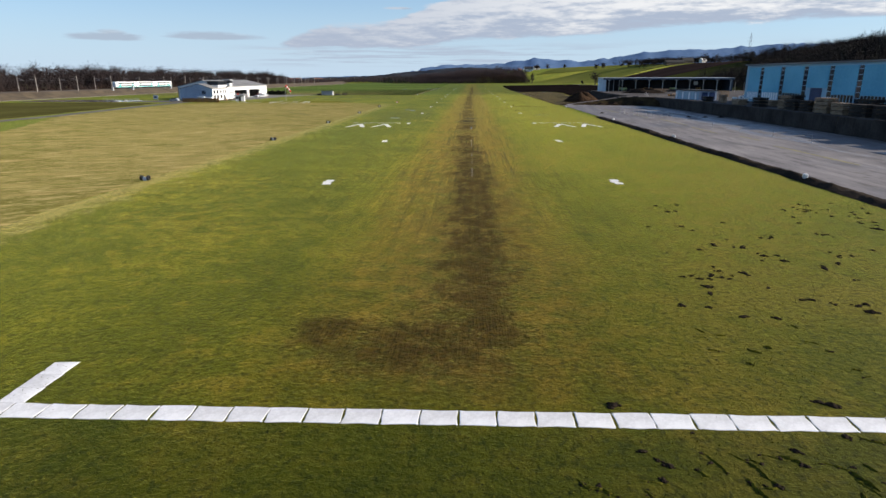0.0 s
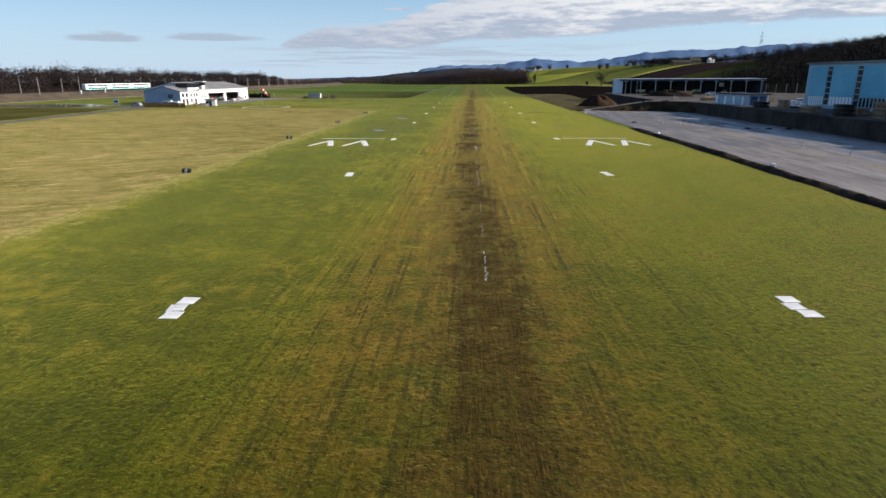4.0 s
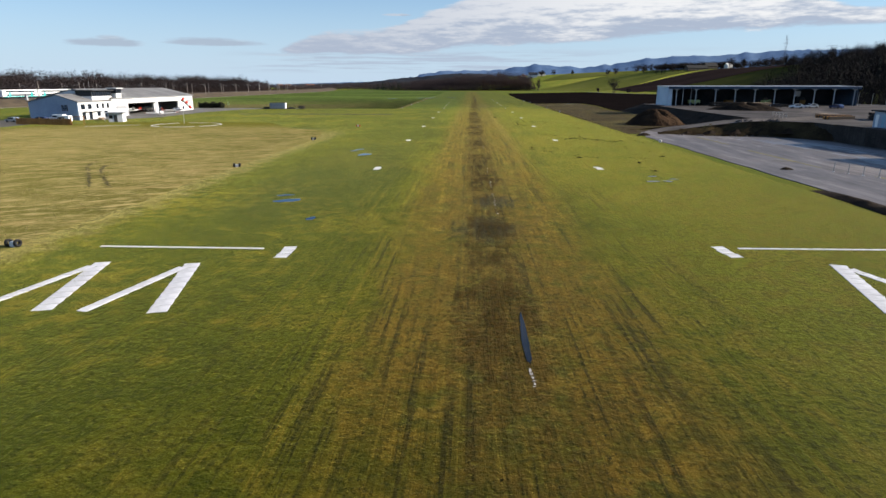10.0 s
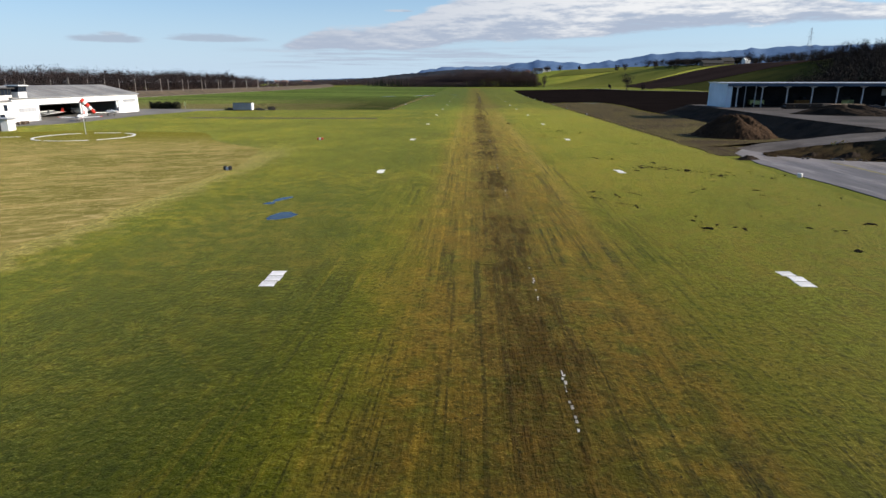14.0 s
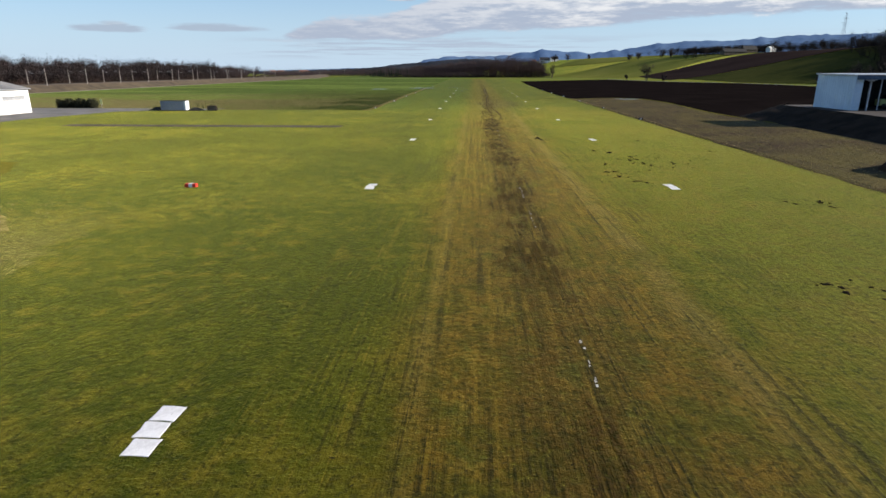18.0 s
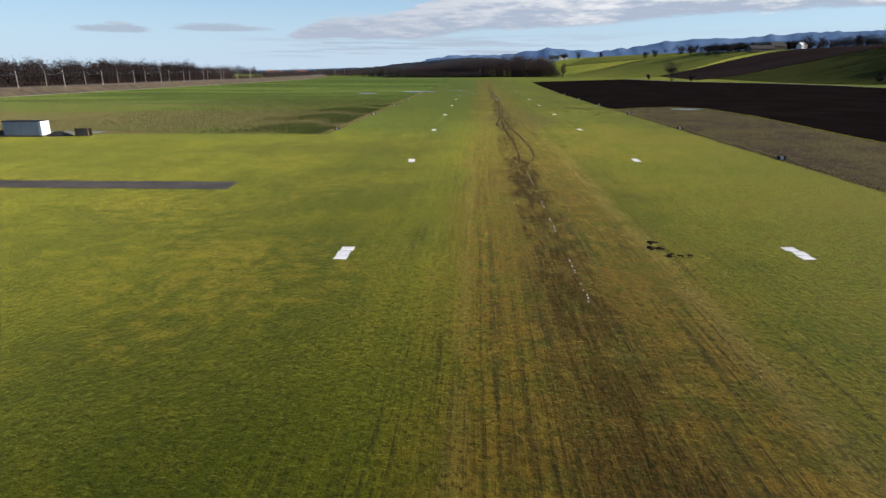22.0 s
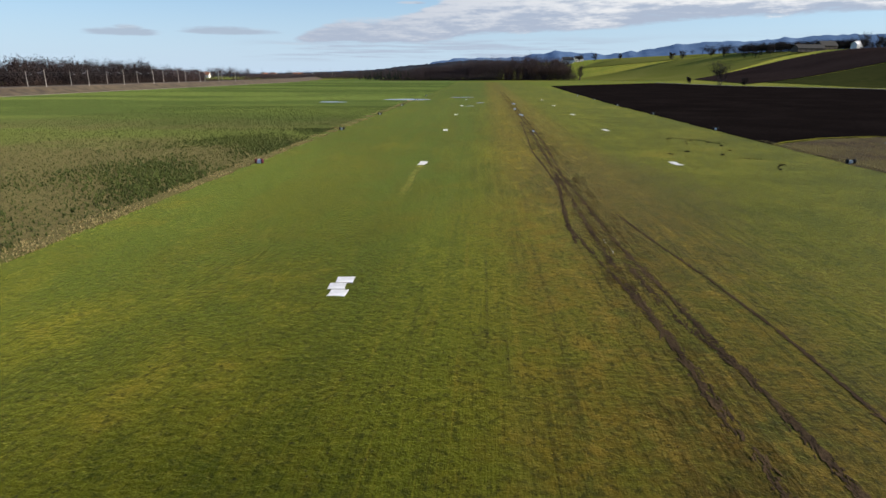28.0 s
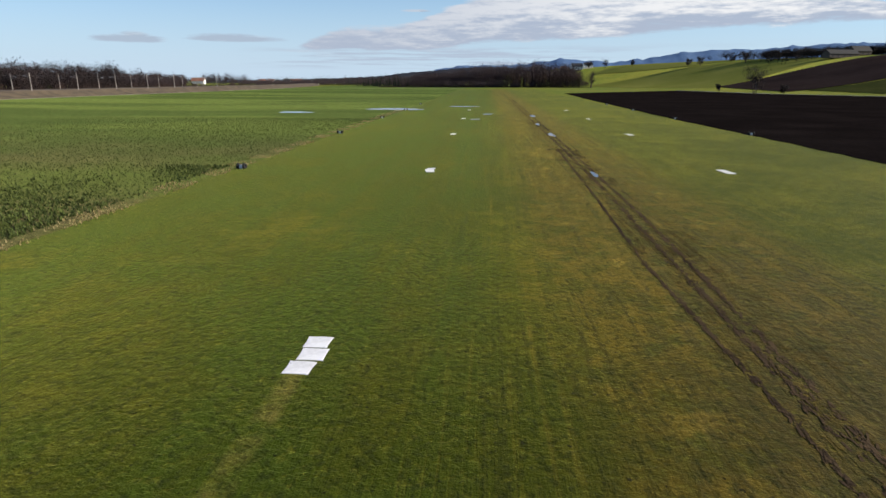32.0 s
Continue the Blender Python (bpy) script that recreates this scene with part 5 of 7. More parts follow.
for j in range(11):
    part("door", block((0.5 + j * 1.45, 1.15 + j * 1.45, -0.06, -0.003, 0.1, 2.4)), mt_blue_frame if j % 3 else mt_whitep, cabin)
for j in range(2):
    part("door", block((16.503, 16.56, 0.6 + j * 2.7, 2.7 + j * 2.7, 0.15, 2.5)), mt_bluep, cabin)

# ---- hedge, trailer board, signs by the apron ----

# ---- heap of earth ----
rng = np.random.default_rng(11)


def mound(name, at, rx, ry, h, mat, label, category, n=44, rough=0.12, group="", dome=False):
    u, v = np.meshgrid(np.linspace(-1.15, 1.15, n), np.linspace(-1.15, 1.15, n))
    r = np.hypot(u, v)
    z = h * (np.clip(1 - r * r, 0, None) ** 1.1 if dome else np.clip(1 - r, 0, None) ** 0.85) * (1 + 0.25 * np.sin(3 * np.arctan2(v, u) + 1))
    z = z + rough * h * rng.standard_normal(z.shape) * (r < 1.0) * 0.4 + rough * h * np.sin(u * 17 + v * 9) * np.sin(v * 13) * (r < 0.95) * 0.5
    z = np.where(r < 1.0, np.maximum(z, 0.02), -0.05)
    i = (np.arange(n - 1)[:, None] * n + np.arange(n - 1)[None]).ravel()
    tris = np.concatenate([np.stack([i, i + 1, i + n + 1], -1), np.stack([i, i + n + 1, i + n], -1)])
    ob = soup(name, np.stack([u * rx, v * ry, z], -1).reshape(-1, 3), tris, mat, label, category, "")
    ob.location = at
    return tagged(ob, group=group)


mound("soil_mound", (50.5, 280.5, 0), 8.2, 8.2, 3.6, mt_heap, "large brown heap of dumped earth", "earth heap", 70, 0.07, dome=True)

# ---- trees ----


def slivers(rng, a, b, w):
    """Thin triangles from points a to points b with half width w at the foot."""
    d = b - a
    s = np.cross(d, rng.standard_normal(d.shape))
    s = s / (np.linalg.norm(s, axis=1, keepdims=True) + 1e-9) * np.reshape(w, (-1, 1))
    return np.stack([a - s, a + s, b], 1).reshape(-1, 3)


def tree_arrays(rng, base, height, spread, twigs, conifer=False):
    """Trunk, limbs and a ragged crown of small slivers."""
    base = np.array(base, float)
    top = base + [rng.normal(0, 0.04) * height, rng.normal(0, 0.04) * height, height * 0.92]
    out = [slivers(rng, base + rng.normal(0, 0.05, (3, 3)), np.repeat(top[None], 3, 0), np.full(3, 0.014 * height))]
    t = rng.random(twigs) * 6.283
    if conifer:
        f = rng.random(twigs) ** 0.8
        a = base + (top - base) * (0.10 + 0.90 * f)[:, None]
        ln = spread * (1.05 - f) * (0.7 + 0.5 * rng.random(twigs))
        b = a + np.stack([np.cos(t) * ln, np.sin(t) * ln, -0.18 * ln], -1)
        out.append(slivers(rng, a, b, 0.16 * ln + 0.16))
        return np.concatenate(out)
    mid = base + (top - base) * 0.66
    k = 17
    u = rng.standard_normal((k, 3))
    u /= np.linalg.norm(u, axis=1, keepdims=True)
    lobes = mid + u * [spread * 0.62, spread * 0.62, height * 0.20]
    a = base + (top - base) * rng.uniform(0.2, 0.65, k)[:, None]
    out.append(slivers(rng, a, lobes, np.full(k, 0.009 * height)))
    pick = rng.integers(k, size=twigs)
    q = lobes[pick] + rng.standard_normal((twigs, 3)) * [spread * 0.17, spread * 0.17, height * 0.075]
    d = (q - (base + (top - base) * 0.42)) / spread + rng.standard_normal((twigs, 3)) * 0.75 + [0, 0, 0.15]
    d = d / np.linalg.norm(d, axis=1, keepdims=True) * (spread * rng.uniform(0.08, 0.19, twigs))[:, None]
    out.append(slivers(rng, q, q + d, 0.07 + 0.011 * height * rng.random(twigs)))
    return np.concatenate(out)


def wood(name, spots, mat, label, heights, spread, twigs, conifer=False, seed=1, tall=None):
    r = np.random.default_rng(seed)
    V = []
    for x, y, z in spots:
        h = (heights[0] + (heights[1] - heights[0]) * r.random() ** 1.3) * (tall(x, y) if tall else 1)
        V.append(tree_arrays(r, (x, y, z - 0.3), h, spread * h / heights[1] * r.uniform(0.8, 1.25), twigs, conifer))
    V = np.concatenate(V)
    return soup(name, V, np.arange(len(V)).reshape(-1, 3), mat, label, "woodland", "stuff")


def spots_in(n, seed, box, keep=lambda x, y: True):
    r = random.Random(seed)
    out = []
    while len(out) < n:
        x, y = r.uniform(*box[:2]), r.uniform(*box[2:])
        if keep(x, y):
            out.append((x, y, float(hill(x, y))))
    return out


bend_x = lambda y: -330 * max(0.0, min(1.0, (y - 900) / 1200)) ** 2
def along_bank(spots):
    return [(x + bend_x(y), y, z) for x, y, z in spots]


wood("railway_undergrowth", along_bank(spots_in(1300, 33, (-300, -264, 120, 880))), mt_twig, "dark undergrowth below the railway wood", (5, 10), 4.5, 90, seed=34)
wood("railway_woodland", along_bank(spots_in(1250, 1, (-345, -266, 120, 860))), mt_twig, "bare brown winter woodland behind the railway", (12, 23), 8.0, 330, seed=2)
wood("railway_woodland", along_bank(spots_in(90, 3, (-340, -285, 120, 850))), mt_conifer, "dark conifers among the bare woodland", (12, 18), 3.6, 60, True, seed=4)
wood("railway_woodland", along_bank(spots_in(330, 71, (-350, -275, 850, 1110), lambda x, y: y < 380 - (x + 9) / 0.475)), mt_twig_plum, "bare woodland behind the railway bend", (10, 17), 7.0, 260, seed=72)
wood("far_treeline", spots_in(46, 73, (-650, -555, 1720, 1790)), mt_twig_plum, "tall bare trees behind the farmhouse", (15, 27), 9.0, 240, seed=74)
wood("far_treeline", spots_in(330, 75, (-860, -170, 1740, 1960)), mt_twig_plum, "low grey-brown trees behind the valley fields", (9, 16), 8.0, 120, seed=76)
wood("railway_thicket", along_bank(spots_in(1300, 21, (-275, -260, 120, 1080))), mt_twig_red, "reddish brown scrub along the railway", (3, 8), 3.4, 60, seed=22)
wood("railway_woodland", along_bank(spots_in(520, 37, (-360, -262, 1280, 1800))), mt_twig_plum, "bare grey-brown trees along the far railway", (4, 10), 6.0, 140, seed=38)
wood("far_treeline", spots_in(260, 39, (-330, -90, 1380, 1500)), mt_twig_plum, "low grey-brown hedge trees across the valley", (5, 11), 6.0, 110, seed=40)
wood("valley_woodland", spots_in(520, 5, (-110, 112, 1205, 1330)), mt_twig_plum, "bare dark woodland across the valley end", (22, 40), 9.5, 300, seed=6, tall=lambda x, y: float(np.interp(x, (-110, -50, 20, 60, 112), (0.5, 0.72, 0.95, 1.0, 0.8))))
wood("valley_woodland", spots_in(150, 7, (-190, 10, 1230, 1380)), mt_conifer, "dark spruce wood across the valley end", (14, 30), 5.0, 90, True, seed=8, tall=lambda x, y: float(np.interp(x, (-190, -80, 10), (0.45, 0.7, 1.0))))
wood("valley_woodland", spots_in(90, 9, (20, 112, 1185, 1215)), mt_twig_red, "reddish bare trees at the wood's edge", (16, 27), 7.0, 100, seed=10)
wood("hill_undergrowth", spots_in(900, 35, (172, 330, 60, 640), lambda x, y: x > np.interp(y, FOOT_Y, FOOT_X) + 2), mt_twig_shaded, "dark undergrowth on the slope above the yard", (5, 10), 4.5, 90, seed=36)
wood("hill_woodland", spots_in(1150, 11, (185, 430, 60, 640), lambda x, y: x > np.interp(y, FOOT_Y, FOOT_X) + 4), mt_twig_shaded, "dark bare woodland on the slope above the yard", (13, 23), 6.5, 240, seed=12)
wood("hill_woodland", spots_in(1300, 41, (300, 640, 560, 850), lambda x, y: x > 300 + (y - 640) * 0.32), mt_twig_shaded, "dark bare woodland along the upper slope", (12, 22), 6.5, 200, seed=42)
wood("hill_undergrowth", spots_in(700, 53, (300, 520, 560, 850), lambda x, y: x > 296 + (y - 640) * 0.32), mt_twig_shaded, "dark undergrowth along the upper slope", (5, 10), 5.0, 110, seed=54)
wood("hill_woodland", spots_in(500, 43, (420, 640, 60, 640)), mt_twig_shaded, "dark bare woodland on top of the slope", (12, 22), 6.5, 150, seed=44)
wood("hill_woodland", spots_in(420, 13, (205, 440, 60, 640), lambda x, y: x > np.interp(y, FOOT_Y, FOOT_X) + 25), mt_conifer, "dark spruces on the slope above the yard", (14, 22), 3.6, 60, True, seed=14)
wood("far_treeline", spots_in(420, 15, (-1150, -150, 1750, 2300)), mt_far_wood, "grey distant treeline across the valley", (10, 18), 9.0, 26, seed=16)
wood("far_treeline", spots_in(300, 17, (-420, -120, 1480, 1700)), mt_far_wood, "grey distant copse behind the wood", (9, 20), 8.0, 34, seed=18)
wood("crest_trees", spots_in(330, 19, (300, 640, 1090, 1330)), mt_twig_shaded, "dark trees along the hill crest", (8, 16), 7.0, 260, seed=20)
wood("crest_trees", spots_in(90, 23, (520, 900, 1000, 1300)), mt_conifer, "dark wooded crest of the hill", (12, 20), 4.5, 60, True, seed=24)

wood("valley_undergrowth", spots_in(420, 61, (-120, 116, 1188, 1212)), mt_twig_plum, "dark undergrowth at the foot of the valley wood", (5, 12), 6.5, 110, seed=62)
wood("hill_woodland", spots_in(280, 63, (300, 450, 640, 800), lambda x, y: x > 0.62 * (y - 212) + 5), mt_twig_shaded, "dark bare woodland beside the hill pasture", (12, 21), 6.5, 200, seed=64)

wood("hill_undergrowth", spots_in(420, 65, (300, 450, 640, 800), lambda x, y: x > 0.62 * (y - 212) + 2), mt_twig_shaded, "dark undergrowth beside the hill pasture", (5, 11), 6.0, 120, seed=66)

wood("hill_undergrowth", spots_in(380, 67, (166, 225, 300, 470), lambda x, y: x > np.interp(y, (300, 372, 470), (177, 166, 196))), mt_twig_shaded, "dark undergrowth behind the yard", (4, 9), 5.0, 120, seed=68)
# ---- wooded ridge and mountains on the horizon ----
xs = np.linspace(-900, 160, 150)
crest = np.interp(xs, (-900, -620, -380, -260, -160, -60, 60, 160), (2, 9, 18, 30, 38, 48, 46, 26)) + 1.0 * rng.standard_normal(150)
V = np.concatenate([np.stack([xs, np.full(150, 2120.0), np.full(150, -2.0)], -1), np.stack([xs, np.full(150, 2200.0), crest * 0.65], -1), np.stack([xs, np.full(150, 2300.0), crest], -1)])
i = np.concatenate([np.arange(149), np.arange(149) + 150])
soup("ridge_backdrop", V, np.concatenate([np.stack([i, i + 1, i + 151], -1), np.stack([i, i + 151, i + 150], -1)]), mt_ridge, "dark wooded ridge far across the valley", "hills", "structure")

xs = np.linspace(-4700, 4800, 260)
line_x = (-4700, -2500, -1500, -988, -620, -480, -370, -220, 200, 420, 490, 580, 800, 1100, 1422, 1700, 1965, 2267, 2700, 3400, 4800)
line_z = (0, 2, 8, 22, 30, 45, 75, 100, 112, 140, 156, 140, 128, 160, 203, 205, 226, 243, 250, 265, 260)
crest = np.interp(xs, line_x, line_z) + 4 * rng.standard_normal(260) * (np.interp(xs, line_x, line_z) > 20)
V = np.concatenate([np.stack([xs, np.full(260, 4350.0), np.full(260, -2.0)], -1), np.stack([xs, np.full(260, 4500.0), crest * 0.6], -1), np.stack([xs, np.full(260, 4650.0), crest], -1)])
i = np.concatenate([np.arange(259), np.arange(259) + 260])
soup("mountain_backdrop", V, np.concatenate([np.stack([i, i + 1, i + 261], -1), np.stack([i, i + 261, i + 260], -1)]), mt_mount, "wooded hills on the horizon, painted haze blue", "hills", "structure")

wood("crest_wood", spots_in(330, 45, (270, 430, 1100, 1240), lambda x, y: x > 322 and abs(y - (1212 - (x - 285) * 0.62)) < 16), mt_twig_shaded, "dark thicket behind the green hill strip", (7, 14), 6.0, 240, seed=46)
wood("crest_wood", spots_in(420, 47, (440, 900, 900, 1100), lambda x, y: abs(y - (1090 - (x - 440) * 0.3)) < 25), mt_twig_shaded, "dark wood along the hill crest", (12, 18), 7.0, 240, seed=48)

wood("valley_ridge", spots_in(420, 49, (-380, -70, 1480, 1660)), mt_twig_plum, "bare wooded ridge across the valley", (14, 26), 8.5, 220, seed=50, tall=lambda x, y: float(np.interp(x, (-380, -250, -70), (0.4, 0.7, 1.1))))
wood("valley_ridge", spots_in(170, 51, (-330, -60, 1520, 1680)), mt_conifer, "dark spruces on the wooded ridge", (14, 27), 5.0, 90, True, seed=52, tall=lambda x, y: float(np.interp(x, (-330, -200, -60), (0.5, 0.85, 1.15))))

# ---- single trees ----


def tree(at, height, spread, label, seed, mat=mt_twig, twigs=2400):
    r = np.random.default_rng(seed)
    ob = thing("tree", label, "tree", at, group="")
    bm = bmesh.new()
    ends = []
    stems = 1 if height < 12 else 3
    for s in range(stems):
        lean = r.normal(0, 0.12, 2)
        top = Vector((lean[0] * height + s * 0.8, lean[1] * height, height * 0.85))
        tube([(s * 0.8, 0, -0.2), Vector((s * 0.8, 0, 0)).lerp(top, 0.5), top], [0.03 * height * 0.6, 0.02 * height * 0.6, 0.03], 6, bm)
        for _ in range(9):
            f = r.uniform(0.18, 0.85)
            a = Vector((s * 0.8, 0, 0)).lerp(top, f)
            t = r.uniform(0, 6.28)
            ln = spread * r.uniform(0.5, 1.0)
            b = a + Vector((math.cos(t) * ln * 0.75, math.sin(t) * ln * 0.75, ln * r.uniform(0.3, 1.0)))
            tube([a, b], [0.008 * height, 0.02], 4, bm)
            ends.append((a, b))
    part("trunk", bm, mt_bark, ob)
    foot, tip = np.array([e[0] for e in ends]), np.array([e[1] for e in ends])
    pick, f = r.integers(len(ends), size=twigs), r.uniform(0.35, 1.0, twigs)[:, None]
    q = foot[pick] * (1 - f) + tip[pick] * f + r.standard_normal((twigs, 3)) * spread * 0.13
    d = r.standard_normal((twigs, 3)) + [0, 0, 0.5]
    d = d / np.linalg.norm(d, axis=1, keepdims=True) * (spread * r.uniform(0.10, 0.30, twigs))[:, None]
    V = slivers(r, q, q + d, r.uniform(0.03, 0.09, twigs))
    T = np.arange(len(V)).reshape(-1, 3)
    soup("crown", V, T, mat, "", "", parent=ob)
    return ob


for k, (x, y, h, sp) in enumerate(((170, 846, 17, 7.5), (160, 880, 6, 3.5), (186, 838, 6, 3.5), (118, 1195, 24, 7), (250, 1240, 11, 6), (262, 1235, 12, 6), (292, 1210, 9, 5), (300, 1190, 12, 6), (330, 1130, 13, 6.5), (352, 1110, 12, 6), (388, 1052, 15, 7), (412, 1062, 14, 6), (445, 1040, 13, 6), (150, 1418, 14, 7), (172, 1400, 13, 6), (205, 1360, 10, 5.5), (262, 700, 8, 4))):
    tree((x, y, float(hill(x, y)) - 0.1), h, sp, "bare grey-brown winter tree on the hillside" if k else "bare many-stemmed tree beside the ploughed field", 100 + k)

# ---- houses on the hill and in the valley ----


def house(x, y, w, d, eave, ridge, turn, label, roof=mt_tile_roof, wall=mt_plaster, wins=3):
    ob = thing("house", label, "house", (x, y, float(hill(x, y)) - 0.2), turn)
    part("wall", block((-w / 2, w / 2, -d / 2, d / 2, 0, eave)), wall, ob)
    for s in (-1, 1):
        part("gable", profile([(-d / 2, eave), (d / 2, eave), (0, ridge - 0.1)], s * w / 2 - (0.2 if s > 0 else 0), s * w / 2 + (0 if s > 0 else 0.2), "x"), wall, ob)
        part("roof", profile([(s * (d / 2 + 0.6), eave - 0.3), (0, ridge), (0, ridge + 0.25), (s * (d / 2 + 0.6), eave)], -w / 2 - 0.5, w / 2 + 0.5, "x"), roof, ob)
    for k in range(wins):
        xx = -w / 2 + (k + 0.5) * w / wins
        for z in (1.0, 3.6) if eave > 5 else (1.0,):
            part("window", block((xx - 0.6, xx + 0.6, -d / 2 - 0.05, -d / 2 - 0.003, z, z + 1.4)), mt_glass, ob)
    part("chimney", block((w * 0.2, w * 0.2 + 0.8, 0.2, 1.0, ridge - 0.6, ridge + 1.1)), wall, ob)
    return ob


house(-633, 1697, 27, 13, 6, 13, 8, "large white farmhouse with a red roof", wins=6)
house(394, 1070, 9, 7, 4.2, 7.6, 25, "bright white house on the hill crest", mt_white, mt_white)
house(350, 1082, 34, 11, 4.0, 8, 14, "long dark-roofed barn on the hill", mt_tyre, mt_bark, 5)
house(378, 1100, 20, 11, 4.5, 9.5, 14, "dark-roofed farm building on the hill", mt_tyre, mt_bark, 3)
house(132, 1424, 18, 10, 6, 11, 10, "white farmhouse with dark roof above the wood", mt_dark_in, mt_white, 4)
house(112, 1430, 9, 8, 5.5, 10, 20, "small white house with red roof above the wood", mt_tile_roof, mt_white, 2)
house(152, 1436, 14, 9, 5, 9, 10, "pale house above the wood", mt_dark_in, mt_plaster, 3)
for k, (x, y) in enumerate(((-520, 1830), (-486, 1850), (-455, 1815), (-420, 1845), (-560, 1880), (-380, 1870), (-350, 1840))):
    house(x, y, 16 + k % 3 * 4, 10, 6, 11, k * 17, "distant pale village house", (mt_tile_roof, mt_dark_in)[k % 2], (mt_white, mt_plaster)[k % 2], 3)

# ---- power line pylons ----


def pylon(x, y, h, seed):
    ob = thing("pylon", "tall grey lattice power pylon on the hill", "pylon", (x, y, float(hill(x, y)) - 0.3), seed * 31)
    b, t = h * 0.07, h * 0.012
    for sx in (-1, 1):
        for sy in (-1, 1):
            part("leg", tube([(sx * b, sy * b, 0), (sx * b * 0.4, sy * b * 0.4, h * 0.6), (sx * t, sy * t, h)], [0.11, 0.09, 0.06], 4), mt_lattice, ob)
    for k in range(9):
        f0, f1 = k / 9, (k + 1) / 9
        w = lambda f: (b + (b * 0.4 - b) * f / 0.6) if f < 0.6 else b * 0.4 + (t - b * 0.4) * (f - 0.6) / 0.4
        for s in (-1, 1):
            part("brace", tube([(-w(f0), s * w(f0), h * f0), (w(f1), s * w(f1), h * f1)], 0.04, 4), mt_lattice, ob)
            part("brace", tube([(s * w(f0), -w(f0), h * f0), (s * w(f1), w(f1), h * f1)], 0.04, 4), mt_lattice, ob)
    for f, ln in ((0.72, 7), (0.84, 5.5)):
        part("crossarm", block((-ln, ln, -0.15, 0.15, h * f, h * f + 0.25), bevel=0.05), mt_lattice, ob)


pylon(417, 951, 40, 1)
pylon(-10 + 700, 700, 34, 3)

# ---- railway: track, masts, wires, train ----
railway = thing("railway_track", "two railway tracks on the bank", "railway", (0, 0, 0), kind="structure")
for cx in (-241.5, -247.5):
    for s in (-0.75, 0.75):
        part("rail", block((cx + s - 0.04, cx + s + 0.04, 0, 900, 3.62, 3.80)), mt_wall_dark, railway)
    part("ballast", profile([(cx - 2.2, 3.3), (cx + 2.2, 3.3), (cx + 1.5, 3.68), (cx - 1.5, 3.68)], 0, 900), mt_yard, railway)
mast = None
for k in range(24):
    for cx, off in ((-237.0, 0.0), (-252.0, 6.0)):
        yy = 114 + k * 35 + off
        at = pose(cx, yy, 3.2 if cx > -240 else 2.6, 0, 0, 0 if cx < -240 else 180)
        if mast is None:
            mast = thing("overhead_mast", "tall pale concrete railway mast", "railway mast", (0, 0, 0), group="railway masts")
            part("post", tube([(0, 0, -1.0), (0, 0, 4), (0, 0, 9.0)], [0.19, 0.16, 0.11], 8), mt_mast, mast)
            part("bracket", tube([(0, 0, 6.6), (3.6, 0, 7.1)], 0.05, 5), mt_steel, mast)
            part("stay", tube([(0, 0, 8.3), (3.4, 0, 7.1)], 0.03, 5), mt_steel, mast)
            part("insulator", tube([(0.2, 0, 6.62), (0.7, 0, 6.7)], 0.11, 6), mt_dark_in, mast)
            mast.matrix_world = at
        else:
            copy_thing(mast, at)
for cx in (-240.6, -248.4):
    for z in (9.4, 10.6):
        tagged(part("overhead_wire", tube([(cx, 100, z), (cx, 920, z)], 0.03, 4), mt_dark_in), "thin railway overhead wire", "wire")
for k, yy in enumerate((392, 418, 470)):
    box = thing("trackside_cabinet", "small pale trackside cabinet", "cabinet", (-235.5 - k % 2, yy, 3.0), group="trackside cabinets")
    part("body", block((-0.5, 0.5, -0.7, 0.7, -0.3, 1.7 + 0.5 * (k % 2)), bevel=0.05), mt_sheet_grey, box)
    part("lid", block((-0.6, 0.6, -0.8, 0.8, 1.71 + 0.5 * (k % 2), 1.82 + 0.5 * (k % 2)), bevel=0.02), mt_steel, box)

train = thing("passenger_train", "white and teal double-deck passenger train on the bank", "train", (-247.5, 414, 3.82))
for c in range(3):
    y0 = c * 26.5
    car = part("carriage", block((-1.4, 1.4, y0 + 0.3, y0 + 26.0, 0.6, 4.4), bevel=0.35), mt_whitep, train)
    for z0, z1 in ((1.2, 2.0), (3.0, 3.8)):
        part("window_band", block((1.401, 1.44, y0 + 2.5, y0 + 23.8, z0, z1)), mt_glass, car)
    part("stripe", block((1.401, 1.43, y0 + 0.7, y0 + 25.6, 0.66, 1.0)), mt_teal, car)
    for yy in (4.5, 20.5):
        part("door", block((1.401, 1.45, y0 + yy, y0 + yy + 1.5, 0.75, 2.9), bevel=0.01), mt_teal, car)
    for yy in (3.5, 21.0):
        part("bogie", block((-1.1, 1.1, y0 + yy, y0 + yy + 3.2, 0.0, 0.62), bevel=0.1), mt_dark_in, car)

# ---- light aircraft ----


